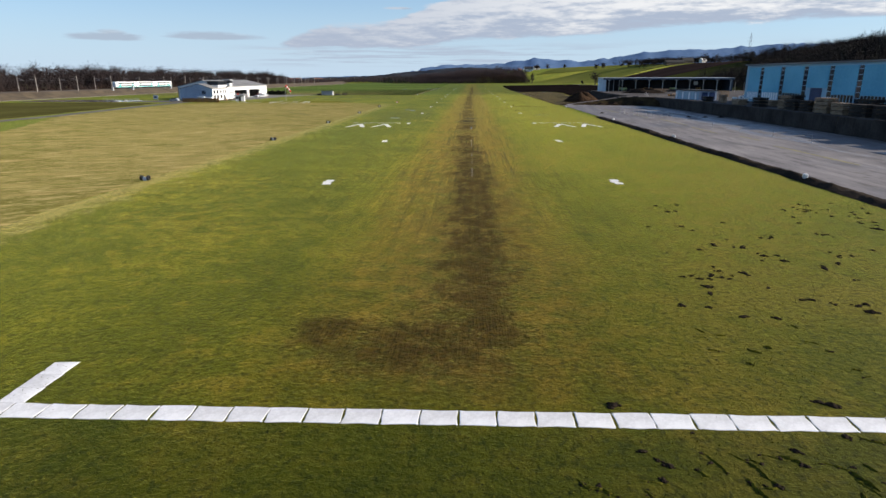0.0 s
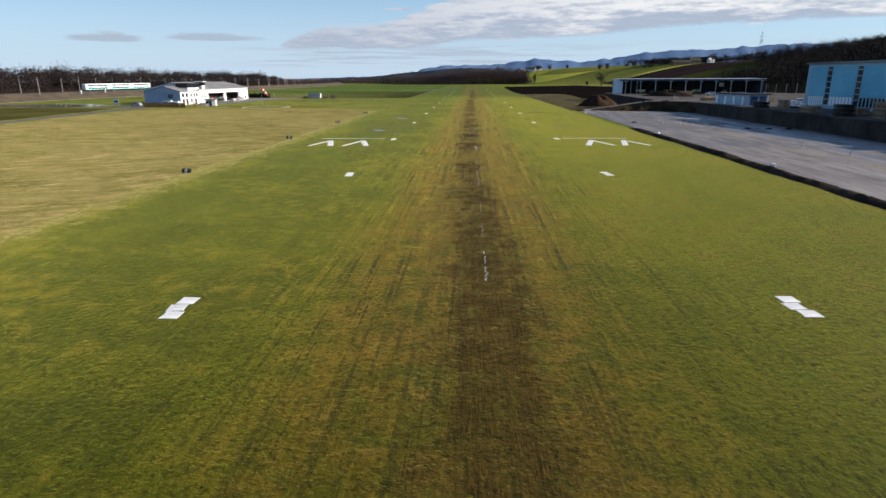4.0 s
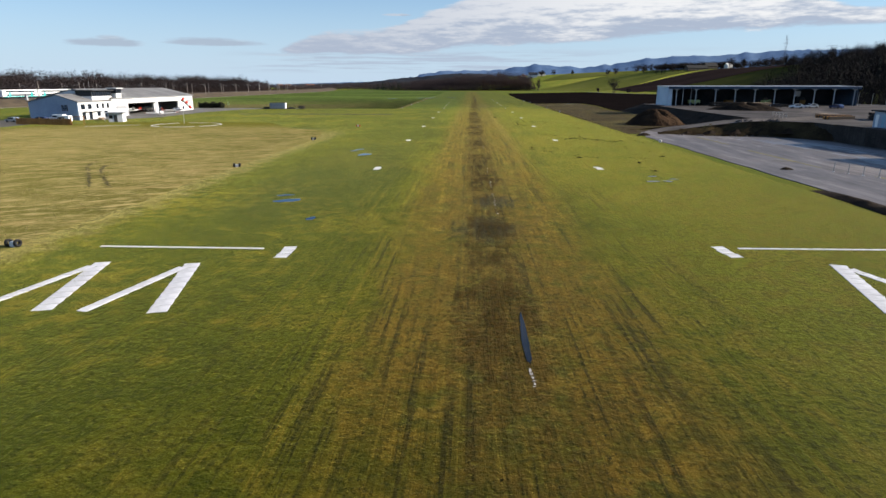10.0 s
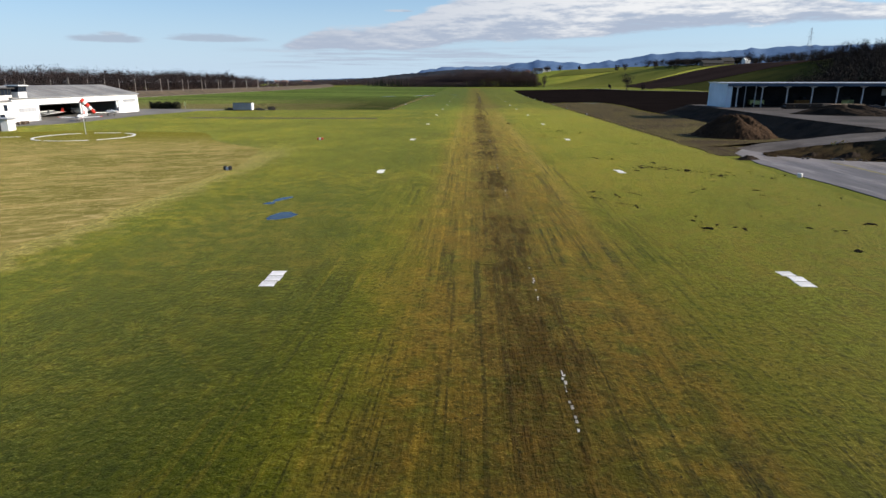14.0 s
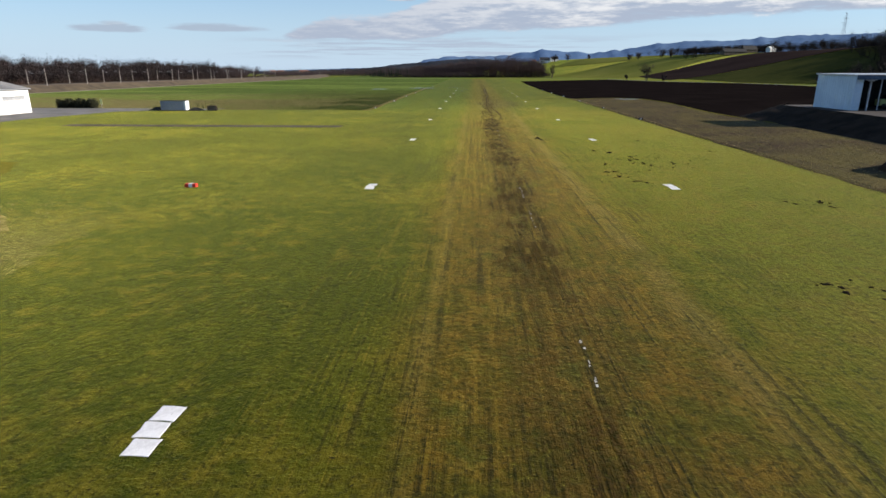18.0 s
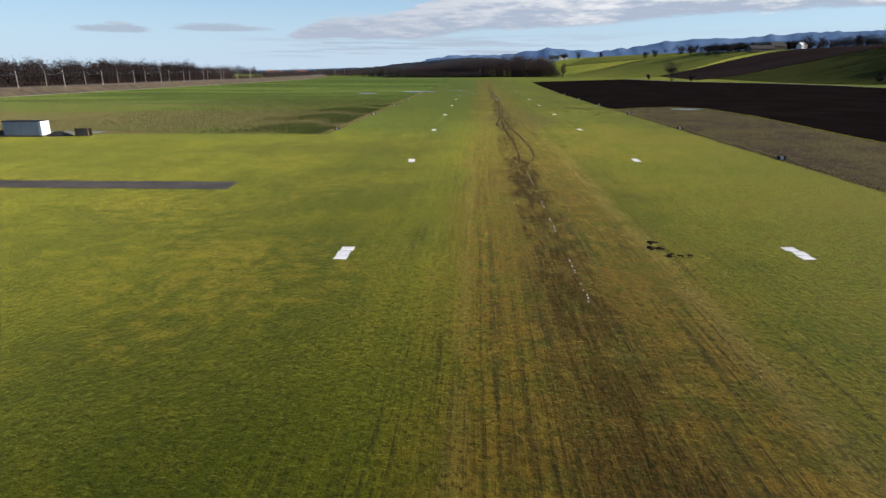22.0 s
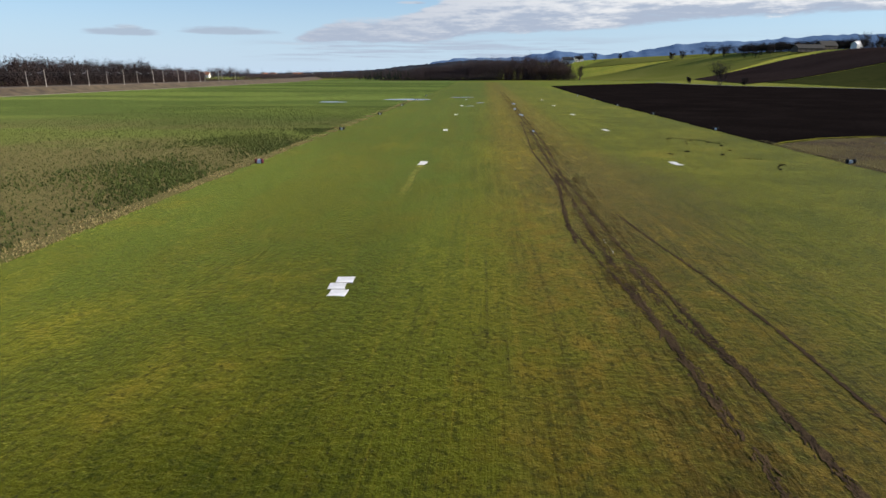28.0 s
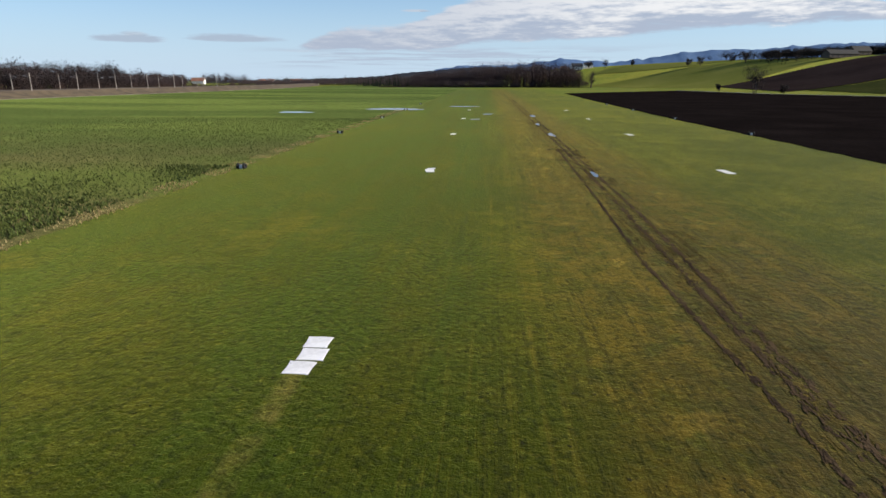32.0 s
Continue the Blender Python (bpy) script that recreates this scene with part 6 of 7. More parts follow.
def aircraft(x, y, turn, label, body=mt_whitep, trim=mt_red, high=False):
    ob = thing("light_aircraft", label, "aircraft", (x, y, 0.06), turn)
    z = 1.15
    part("fuselage", tube([(0, 2.6, z), (0, 2.2, z), (0, 1.0, z + 0.1), (0, -0.8, z + 0.15), (0, -3.0, z + 0.2), (0, -4.6, z + 0.35)], [0.25, 0.48, 0.62, 0.60, 0.30, 0.10], 12), body, ob, smooth=True)
    wz = z + (0.75 if high else -0.25)
    for s in (-1, 1):
        bm = bmesh.new()
        lo = [bm.verts.new(q) for q in ((s * 0.3, 1.0, wz - 0.06), (s * 5.0, 0.75, wz + 0.2), (s * 5.0, -0.35, wz + 0.2), (s * 0.3, -0.6, wz - 0.04))]
        up = [bm.verts.new(v.co + Vector((0, 0, 0.16))) for v in lo]
        bm.faces.new(lo)
        bm.faces.new(up)
        for k in range(4):
            bm.faces.new((lo[k], lo[(k + 1) % 4], up[(k + 1) % 4], up[k]))
        bmesh.ops.recalc_face_normals(bm, faces=bm.faces[:])
        wing = part("wing", bm, body, ob)
        part("wing_tip", block((min(s * 5.0, s * 5.35), max(s * 5.0, s * 5.35), -0.3, 0.7, wz + 0.2, wz + 0.34), bevel=0.04), trim, wing)
        part("tailplane", block((min(s * 0.08, s * 1.6), max(s * 0.08, s * 1.6), -4.7, -4.0, z + 0.36, z + 0.44), bevel=0.02), body, ob)
        part("wheel", tube([(s * 1.0 - 0.08, 0.1, 0.22), (s * 1.0 + 0.08, 0.1, 0.22)], 0.22, 12), mt_tyre, ob)
        part("gear_leg", tube([(s * 0.4, 0.2, z - 0.4), (s * 1.0, 0.1, 0.25)], 0.05, 6), body, ob)
    part("fin", profile([(-4.8, z + 0.3), (-3.8, z + 0.3), (-4.3, z + 1.55), (-4.85, z + 1.6)], -0.05, 0.05, "x"), trim, ob)
    part("canopy", tube([(0, 1.3, z + 0.45), (0, 0.7, z + 0.62), (0, -0.4, z + 0.62), (0, -1.3, z + 0.4)], [0.08, 0.42, 0.42, 0.08], 10), mt_glass, ob, smooth=True)
    part("nose_wheel", tube([(-0.06, 1.9, 0.18), (0.06, 1.9, 0.18)], 0.18, 10), mt_tyre, ob)
    part("nose_leg", tube([(0, 1.9, 0.2), (0, 1.85, z - 0.3)], 0.04, 6), body, ob)
    part("propeller", block((-0.9, 0.9, 2.62, 2.68, z - 0.07, z + 0.07), bevel=0.02), mt_dark_in, ob)
    part("stripe", tube([(0, 1.6, z + 0.0), (0, -2.6, z + 0.18)], [0.60, 0.345], 12, cap=False), trim, ob)
    return ob


aircraft(-113, 319, 200, "white and red light aircraft parked on the apron")
aircraft(-120, 345, 60, "white low-wing aircraft parked before the hangar", mt_whitep, mt_bluep)
aircraft(-132, 328, 75, "white aircraft inside the open hangar", mt_whitep, mt_silver, True)
aircraft(-135, 336, 110, "white and red aircraft inside the hangar", mt_whitep, mt_red)
aircraft(-134, 350, 95, "small white aircraft in the hangar bay", mt_whitep, mt_bluep, True)
aircraft(-142, 322, 80, "silver aircraft deep in the hangar", mt_silver, mt_red)

# ---- cars ----


def car(x, y, turn, label, paint, van=False, z=0.03):
    ob = thing("van" if van else "car", label, "van" if van else "car", (x, y, z), turn)
    L, wd, hb = (5.2, 1.9, 1.1) if van else (4.3, 1.75, 0.85)
    prof = [(-L / 2, 0.3), (L / 2, 0.3), (L / 2, 0.75), (L / 2 - 0.1, hb), (L * 0.28, hb + 0.05), (L * 0.14, 1.95 if van else 1.42), (-L * (0.48 if van else 0.32), 2.0 if van else 1.42), (-L / 2, hb if not van else 1.7)]
    bm = profile(prof, -wd / 2, wd / 2, "x")
    bmesh.ops.bevel(bm, geom=bm.edges[:], offset=0.05, segments=2, affect="EDGES")
    part("body", bm, paint, ob, smooth=False)
    for s in (-1, 1):
        part("side_window", block((s * (wd / 2 + 0.001) - 0.012, s * (wd / 2 + 0.001) + 0.012, -L * 0.26, L * 0.15, hb + 0.08, 1.32 if not van else 1.6)), mt_glass, ob)
        part("headlight", block((s * 0.6 - 0.2, s * 0.6 + 0.2, L / 2 - 0.05, L / 2 + 0.02, 0.62, 0.76), bevel=0.02), mt_silver, ob)
        for yy in (-L * 0.3, L * 0.3):
            w = part("tyre", tube([(s * wd / 2 - 0.1, yy, 0.31), (s * wd / 2 + 0.06, yy, 0.31)], 0.31, 14), mt_tyre, ob)
            part("rim", tube([(s * (wd / 2 + 0.03), yy, 0.31), (s * (wd / 2 + 0.075), yy, 0.31)], 0.19, 10), mt_silver, w)
    part("windscreen", block((-wd * 0.42, wd * 0.42, L * 0.16, L * 0.26, hb + 0.1, 1.3 if not van else 1.7)), mt_glass, ob)
    return ob


car(-140.5, 283, 80, "silver-blue car parked beside the office", mt_silver)
car(-134, 286, 95, "dark blue car parked beside the office", mt_bluep)
car(-131.5, 277, 95, "black car parked beside the office", mt_tyre)
car(-131, 289.2, 90, "white van parked beside the office", mt_whitep, True)
car(-124, 281.5, 90, "white van parked behind the wooden fence", mt_whitep, True)
for k, (x, y, a, c) in enumerate(((108, 316, 80, mt_whitep), (114, 318, 100, mt_silver), (120, 314, 20, mt_bluep), (104, 322, 95, mt_tyre), (98, 222, 60, mt_whitep))):
    car(x, y, a, ("white", "silver", "dark blue", "black", "white")[k] + " car parked on the yard", c, z=YARD + 0.01)

# ---- board fence, kiosk, play frame, signs by the office ----
fence = thing("board_fence", "rust-brown wooden board fence before the office", "fence", (-132, 273.2, 0), -10)
for k in range(42):
    part("board", block((k * 0.45, k * 0.45 + 0.40, -0.02, 0.02, 0.05, 1.75 + 0.05 * math.sin(k * 2.1))), mt_rust, fence)
for k in range(8):
    part("post", block((k * 2.65, k * 2.65 + 0.12, 0.025, 0.15, 0, 1.9)), mt_wood, fence)
kiosk = thing("kiosk", "small white kiosk with flat grey roof", "kiosk", (-110, 286.5, 0), 12)
part("wall", block((-2.0, 2.0, -1.6, 1.6, 0, 2.6)), mt_white, kiosk)
part("roof", block((-3.2, 2.5, -2.4, 2.2, 2.603, 2.85), bevel=0.04), mt_sheet_grey, kiosk)
part("door", block((-0.5, 0.5, -1.66, -1.603, 0, 2.05)), mt_frame, kiosk)
part("window", block((-1.8, -0.8, -1.65, -1.603, 1.0, 2.0)), mt_glass, kiosk)
for s in (-1, 1):
    part("post", tube([(-3.0, s * 2.0, 0), (-3.0, s * 2.0, 2.6)], 0.06, 6), mt_steel, kiosk)
swing = thing("play_frame", "reddish timber play frame", "play frame", (-112, 270.5, 0), 20)
for sx in (-1.6, 1.6):
    for sy in (-0.9, 0.9):
        part("leg", tube([(sx, sy, 0), (sx, 0, 2.3)], 0.07, 6), mt_rust, swing)
part("beam", tube([(-1.9, 0, 2.3), (1.9, 0, 2.3)], 0.08, 6), mt_rust, swing)
for sx in (-0.7, 0.7):
    part("seat", block((sx - 0.25, sx + 0.25, -0.12, 0.12, 0.5, 0.54)), mt_wood, swing)
    part("rope", tube([(sx, 0, 0.54), (sx, 0, 2.3)], 0.02, 4), mt_wood, swing)
for k in range(5):
    rail = thing("picnic_bench", "weathered wooden picnic bench by the office", "bench", (-121 + 1.2 * (k % 2), 296 + 3 * k, 0), k * 23, "picnic benches")
    part("top", block((-0.9, 0.9, -0.35, 0.35, 0.70, 0.75), bevel=0.01), mt_wood, rail)
    for s in (-1, 1):
        part("seat", block((-0.9, 0.9, s * 0.7 - 0.13, s * 0.7 + 0.13, 0.42, 0.46)), mt_wood, rail)
        part("leg", block((s * 0.6 - 0.04, s * 0.6 + 0.04, -0.75, 0.75, 0.0, 0.699)), mt_wood, rail)
sign = thing("notice_board", "white notice board on two posts", "sign", (-153, 289.5, 0), -18)
part("board", block((-1.5, 1.5, -0.04, 0.04, 0.9, 2.6), bevel=0.02), mt_whitep, sign)
part("picture", block((-1.0, 1.0, -0.055, -0.043, 1.3, 2.2)), mt_bluep, sign, "dark blue printed panel")
for s in (-1.2, 1.2):
    part("post", tube([(s, 0.08, 0), (s, 0.08, 2.5)], 0.05, 6), mt_steel, sign)
mark = thing("marker_post", "slim yellow-green marker sign on a post", "sign", (-116.6, 389.3, 0))
part("post", tube([(0, 0, 0), (0, 0, 1.4)], 0.05, 6), mt_pole, mark)
mt_sign = surface("pale_yellow_sign", (0.50, 0.52, 0.20), (0.60, 0.62, 0.28), 1.0, 0.5)
part("panel", block((-0.32, 0.32, -0.03, 0.03, 1.4, 2.9), bevel=0.02), mt_sign, mark)

# hedge
rng_h = np.random.default_rng(31)


def bush(name, label, at, size, n, mat, category="hedge", leaf=0.22):
    c = rng_h.uniform(-1, 1, (n, 3)) * np.array(size) / 2
    c[:, 2] += size[2] / 2
    c[:, 2] *= 0.88 + 0.12 * np.sin(c[:, 0] * 1.7)
    d = rng_h.standard_normal((n, 2, 3)) * leaf
    V = np.concatenate([c[:, None], c[:, None] + d[:, :1], c[:, None] + d[:, 1:]], 1).reshape(-1, 3)
    V[:, 2] = np.maximum(V[:, 2], 0)
    ob = soup(name, V, np.arange(3 * n).reshape(-1, 3), mat, label, category, "")
    ob.location = at
    return ob


bush("hedge", "dense dark clipped hedge beside the apron", (-126.4, 392.6, 0), (12.2, 2.4, 2.8), 5200, mt_hedge)
bush("bush", "straw-coloured dry grass clump on the bank", (57, 250, 0.4), (9, 2.0, 1.3), 900, mt_straw, "bush", 0.3)

# container with tarpaulin heaps
cont = thing("storage_container", "blue-grey storage container with white end", "container", (-90.6, 382.6, 0.02), 3)
part("body", block((-3.6, 3.1, -1.2, 1.2, 0.18, 2.65), bevel=0.03), mt_sheet_grey, cont)
for k in range(16):
    part("rib", block((-3.45 + k * 0.42, -3.25 + k * 0.42, -1.25, -1.203, 0.25, 2.55)), mt_sheet_grey, cont)
part("end_panel", block((3.103, 3.6, -1.25, 1.25, 0.15, 2.72), bevel=0.02), mt_white, cont, "white end panel")
part("roof", block((-3.7, 3.65, -1.3, 1.3, 2.73, 2.82), bevel=0.02), mt_dark_in, cont)
part("plinth", block((-4.2, 4.0, -2.0, 1.6, 0, 0.15), bevel=0.02), mt_yard, cont)
mound("tarpaulin_heap", (-96.2, 382.8, 0), 2.6, 1.4, 1.0, mt_tyre, "black tarpaulin heap beside the container", "tarpaulin", 20, 0.05)
mound("tarpaulin_heap", (-84.8, 382.8, 0), 2.9, 1.3, 0.9, mt_tyre, "long black tarpaulin heap beside the container", "tarpaulin", 20, 0.05)
crate = thing("log_crate", "dark wooden crate beside the tarpaulins", "crate", (-79.6, 382.6, 0))
for k in range(5):
    part("slat", block((-1.3, 1.3, -0.62, -0.58, 0.1 + k * 0.28, 0.32 + k * 0.28)), mt_wood, crate)
part("filling", block((-1.25, 1.25, -0.57, 0.6, 0.05, 1.4), bevel=0.05), mt_soil, crate)
for s in (-1.28, 1.2):
    part("post", block((s, s + 0.1, -0.68, -0.621, 0, 1.5)), mt_wood, crate)

# left of the access road: low grey tank wall and pond
pond = plot("pond", [(-215, 276), (-165, 274), (-150, 282), (-168, 300), (-215, 304)], 0.012, mt_water, "shallow pond in the meadow", "pond", 2, 0.4)
rail = thing("steel_railing", "low galvanised railing by the pond", "railing", (-176, 284, 0), 12)
for k in range(9):
    part("post", tube([(k * 2.0, 0, 0), (k * 2.0, 0, 1.2)], 0.05, 5), mt_steel, rail)
for z in (0.6, 1.15):
    part("rail", tube([(0, 0, z), (16, 0, z)], 0.035, 5), mt_steel, rail)

# white slab line by the apron
ln = thing("apron_line", "short white slab line beside the windsock ring", "ground marking", (0, 0, 0.005))
stripe(ln, -106.7, 265.2, -95.2, 272.4, 0.6)

# ---- yard clutter ----
rng_y = random.Random(77)


def timber_stack(x, y, turn, L, rows, cols, label, mat=mt_wood):
    """Packs of sawn boards laid in layers with gaps between, on bearers."""
    ob = thing("timber_stack", label, "timber stack", (x, y, YARD), turn, "timber stacks")
    for r in range(rows):
        for c in range(cols):
            for q in range(4):
                z, slip = 0.12 + r * 0.80 + q * 0.165, rng_y.uniform(-0.12, 0.12)
                part("board_layer", block((-L / 2 + slip, L / 2 + slip, c * 1.15, c * 1.15 + 1.06, z, z + 0.115)), mat, ob)
        for xx in (-L * 0.3, L * 0.3):
            part("bearer", block((xx - 0.06, xx + 0.06, 0, cols * 1.15, r * 0.80, r * 0.80 + 0.115)), mt_wood, ob)
    return ob


for k, (x, y, a, L, r, c) in enumerate(((92, 330, 5, 14, 2, 2), (100, 326, 8, 10, 2, 3), (112, 328, 3, 8, 1, 2), (88, 262, 80, 6, 1, 2), (92, 248, 70, 8, 2, 2), (98, 240, 10, 4, 3, 1), (76, 196, 85, 5, 2, 2), (76, 186, 88, 4, 3, 1), (75.5, 160, 90, 4, 3, 2), (76, 150, 92, 4, 4, 1), (76, 138, 88, 5, 3, 2), (76, 126, 90, 4, 3, 2), (76, 112, 90, 6, 3, 2), (75.5, 172, 88, 5, 2, 2), (75.8, 144, 90, 5, 3, 2), (76, 132, 90, 5, 4, 2), (75.7, 119, 91, 5, 3, 2), (76, 104, 89, 6, 4, 2), (75.8, 96, 90, 6, 3, 2), (75.8, 88, 90, 5, 4, 2), (80, 152, 88, 5, 4, 2), (80, 138, 90, 5, 3, 2), (80, 124, 92, 6, 4, 2), (80.5, 164, 90, 5, 2, 2))):
    timber_stack(x, y, a, L, r, c, "stack of sawn timber on the yard" if k % 2 else "dark weathered timber stack on the yard", mt_wood if k % 2 else mt_wall_dark)
for k in range(6):
    pal = thing("pallet_stack", "stack of wooden pallets against the hall", "pallets", (84.5 - 0.6 * k % 2, 178 - 7 * k, YARD), 90 + k * 7, "pallet stacks")
    for j in range(5 + k % 3):
        part("pallet", block((-0.6, 0.6, -0.4, 0.4, j * 0.16, j * 0.16 + 0.12), bevel=0.01), mt_wood, pal)
for k in range(3):
    sk = thing("loading_trolley", "pale loading trolley before the hall", "trolley", (83.2, 196 - k * 4, YARD), 80)
    part("deck", block((-1.2, 1.2, -0.6, 0.6, 0.45, 0.55), bevel=0.02), mt_whitep, sk)
    part("load", block((-1.0, 0.9, -0.5, 0.5, 0.553, 1.3), bevel=0.06), mt_white, sk)
    for sx in (-0.9, 0.9):
        part("wheel", tube([(sx, -0.6, 0.22), (sx, 0.6, 0.22)], 0.22, 10), mt_tyre, sk)
for k in range(12):
    post = thing("yard_post", "slim pale fence post behind the shed", "post", (146 + k * 4.2, 345 - k * 1.5, YARD), group="yard posts")
    part("shaft", tube([(0, 0, 0), (0, 0, 4.5)], 0.09, 6), mt_pole, post)
    part("cap", tube([(0, 0, 4.5), (0, 0, 4.6)], 0.11, 6), mt_steel, post)
for k in range(4):
    load = thing("machine_load", "yellow machine load inside the shed", "machinery", (86 + k * 14, 350, YARD), k * 20)
    part("body", block((-2.2, 2.2, -1, 1, 0.5, 1.9), bevel=0.15), mt_sign if k % 2 == 0 else mt_rust, load)
    part("cab", block((-0.7, 0.7, -0.8, 0.8, 1.903, 2.8), bevel=0.1), mt_glass, load)
    for sx in (-1.4, 1.4):
        part("wheel", tube([(sx, -1.1, 0.5), (sx, 1.1, 0.5)], 0.5, 12), mt_tyre, load)
poster = thing("banner", "white banner hung in the shed", "banner", (128, 354.6, YARD + 3.2))
part("sheet", block((-1.2, 1.2, -0.03, 0.0, 0, 2.0)), mt_whitep, poster)

# ---- asphalt apron details ----
mt_line = surface("faded_yellow_line", (0.12, 0.11, 0.06), (0.21, 0.18, 0.075), 1.2, 0.85)
guide = thing("guide_line", "faded mossy yellow line along the asphalt", "ground marking", (0, 0, 0), kind="structure")
for y0, y1, xx in ((76, 98, 48.4), (106, 114, 50.0), (120, 134, 48.4), (140, 160, 49.6), (166, 182, 48.2), (190, 212, 46.0), (222, 240, 47.0)):
    pts = ragged([(xx - 0.25, y0), (xx + 0.25, y0), (xx + 0.45, y1), (xx - 0.1, y1)], 0.8, 0.12, int(y0))
    bm = bmesh.new()
    bm.faces.new([bm.verts.new((x, y, 0.0185)) for x, y in pts])
    part("streak", bm, mt_line, guide)
for k in range(16):
    x, y = (45.5 + k * 0.9, 186 - k * 1.6) if k < 12 else (52 + (k - 12) * 1.8, 132 - (k - 12) * 9.5)
    post = thing("barrier_post", "slim pale barrier post on the asphalt", "post", (x, y, 0.014), group="barrier posts")
    part("shaft", tube([(0, 0, 0), (0, 0, 1.25 if k != 10 else 1.6)], 0.045, 6), mt_pole, post)
    part("foot", tube([(0, 0, 0), (0, 0, 0.06)], 0.16, 8), mt_steel, post)
for k, (x, y) in enumerate(((36.2, 108.5), (35.6, 152), (35.4, 64.2), (35.4, 226))):
    st = thing("kerb_stone", "small white painted stone on the asphalt edge", "stone", (x, y, 0.25 if y < 160 else 0.014), k * 40, "kerb stones")
    bm = block((-0.28, 0.28, -0.22, 0.22, 0, 0.5), bevel=0.09)
    part("stone", bm, mt_slab, st)
for k, (x, y, s) in enumerate(((37.0, 243, 0.7), (52, 247.5, 0.6), (57, 247, 0.5), (63, 246.6, 0.55), (45, 262, 0.4), (60, 169, 0.35), (64, 168, 0.4), (68, 167.5, 0.45), (40.5, 188, 0.4))):
    mound("soil_clump", (x, y, 0.01), s * 2.2, s * 1.4, s * 0.8, mt_soil, "small clump of dark soil on the asphalt", "soil clump", 12, 0.2, "soil clumps")

for x, y, z, a, b, h in ((52, 243.6, 0.25, 2.2, 1.0, 0.8), (57, 242.2, 0.5, 2.6, 1.1, 0.9), (62, 241.4, 0.7, 2.4, 1.0, 1.0), (66.5, 238.6, 0.9, 2.2, 1.2, 1.0), (47.5, 245.6, 0.1, 1.6, 0.8, 0.6)):
    mound("soil_mound", (x, y, z), a, b, h, mt_soil, "dark soil pile tipped on the weedy bank", "soil pile", 18, 0.2, "soil piles")

# ---- molehills ----
rng = np.random.default_rng(41)
shapes = []
for k in range(6):
    bm = bmesh.new()
    r = random.Random(k)
    for c in range(7):
        far = 0 if c == 0 else r.uniform(0.10, 0.25)
        ang = r.uniform(0, 6.28)
        size = r.uniform(0.75, 1.0) if c == 0 else r.uniform(0.25, 0.6)
        got = bmesh.ops.create_icosphere(bm, subdivisions=1, radius=1)["verts"]
        for v in got:
            f = size * r.uniform(0.75, 1.2)
            v.co = Vector((v.co.x * f * 0.26 + far * math.cos(ang) * 1.3, v.co.y * f * 0.22 + far * math.sin(ang), max(v.co.z, -0.2) * f * 0.17))
    me = bpy.data.meshes.new("molehill")
    bm.to_mesh(me)
    bm.free()
    me.materials.append(mt_soil)
    shapes.append(me)
r = random.Random(9)
NEAR = ((15.9, 50.7), (17.8, 51.2), (16.2, 48.5), (15.6, 43.5), (16.0, 42.4), (19.1, 44.8), (20.4, 40.3), (16.0, 38.6), (14.7, 37.4), (17.6, 38.0), (18.1, 36.2), (18.8, 35.2), (14.2, 33.1), (13.5, 32.4), (13.9, 32.0), (15.4, 32.8), (11.8, 32.0), (12.5, 30.4), (12.3, 29.4), (10.3, 27.7), (11.5, 27.5), (12.6, 26.4), (25.3, 46.9), (30.2, 46.7), (30.5, 45.4), (24.6, 41.5), (29.4, 43.2), (23.5, 36.4), (21.7, 34.7), (20.4, 33.8), (20.8, 31.8), (16.9, 28.7), (17.7, 28.1), (19.2, 28.2), (18.8, 27.2), (12.2, 18.8), (4.9, 18.5))
FAR = ((11.8, 286.2), (16.5, 292.8), (14.3, 290.7), (16.8, 290.5), (17.2, 285.7), (16.7, 286.8), (20.5, 288.3), (20.4, 287.0), (19.3, 284.1), (11.4, 277.2), (11.6, 280.6), (10.6, 280.3), (12.4, 274.5), (13.4, 273.8), (22.6, 312.2), (12.8, 299.1), (14.6, 296.9), (29.3, 299.2), (20.2, 292.8), (6.0, 314.2), (15.0, 200.1), (26.4, 217.2), (22.9, 200.7), (22.6, 194.2), (22.4, 185.8), (28.6, 209.6), (31.8, 225.2), (26.5, 226.7), (24.3, 231.0), (21.9, 238.0), (28.5, 202.2), (17.8, 200.2), (19.6, 235.4), (19.0, 233.3), (17.5, 230.8), (9.2, 215.4), (26.0, 265.0), (6.4, 315.5), (6.5, 314.0), (6.7, 312.4), (8.1, 312.6), (21.6, 465.3), (24.2, 462.8), (26.2, 460.8), (26.6, 456.6), (25.6, 451.0), (16.5, 447.0), (19.5, 449.5), (23.0, 446.5))
DRIFTS = ((28.3, 49.6, 2.0, 26), (29.5, 45.0, 2.4, 12), (22.0, 40.0, 4.5, 12), (14.0, 32.0, 1.6, 8), (26.0, 217.0, 4.5, 16), (17.0, 203.0, 3.5, 10), (19.5, 234.5, 1.6, 14), (27.0, 228.0, 4.0, 16), (17.0, 288.0, 4.0, 16), (12.0, 279.0, 2.0, 6), (25.6, 264.5, 1.6, 8), (24.5, 460.0, 2.6, 12), (-58.0, 371.5, 3.0, 8), (-69.0, 375.0, 2.5, 6), (21.0, 292.0, 5.0, 12))


scattered = []


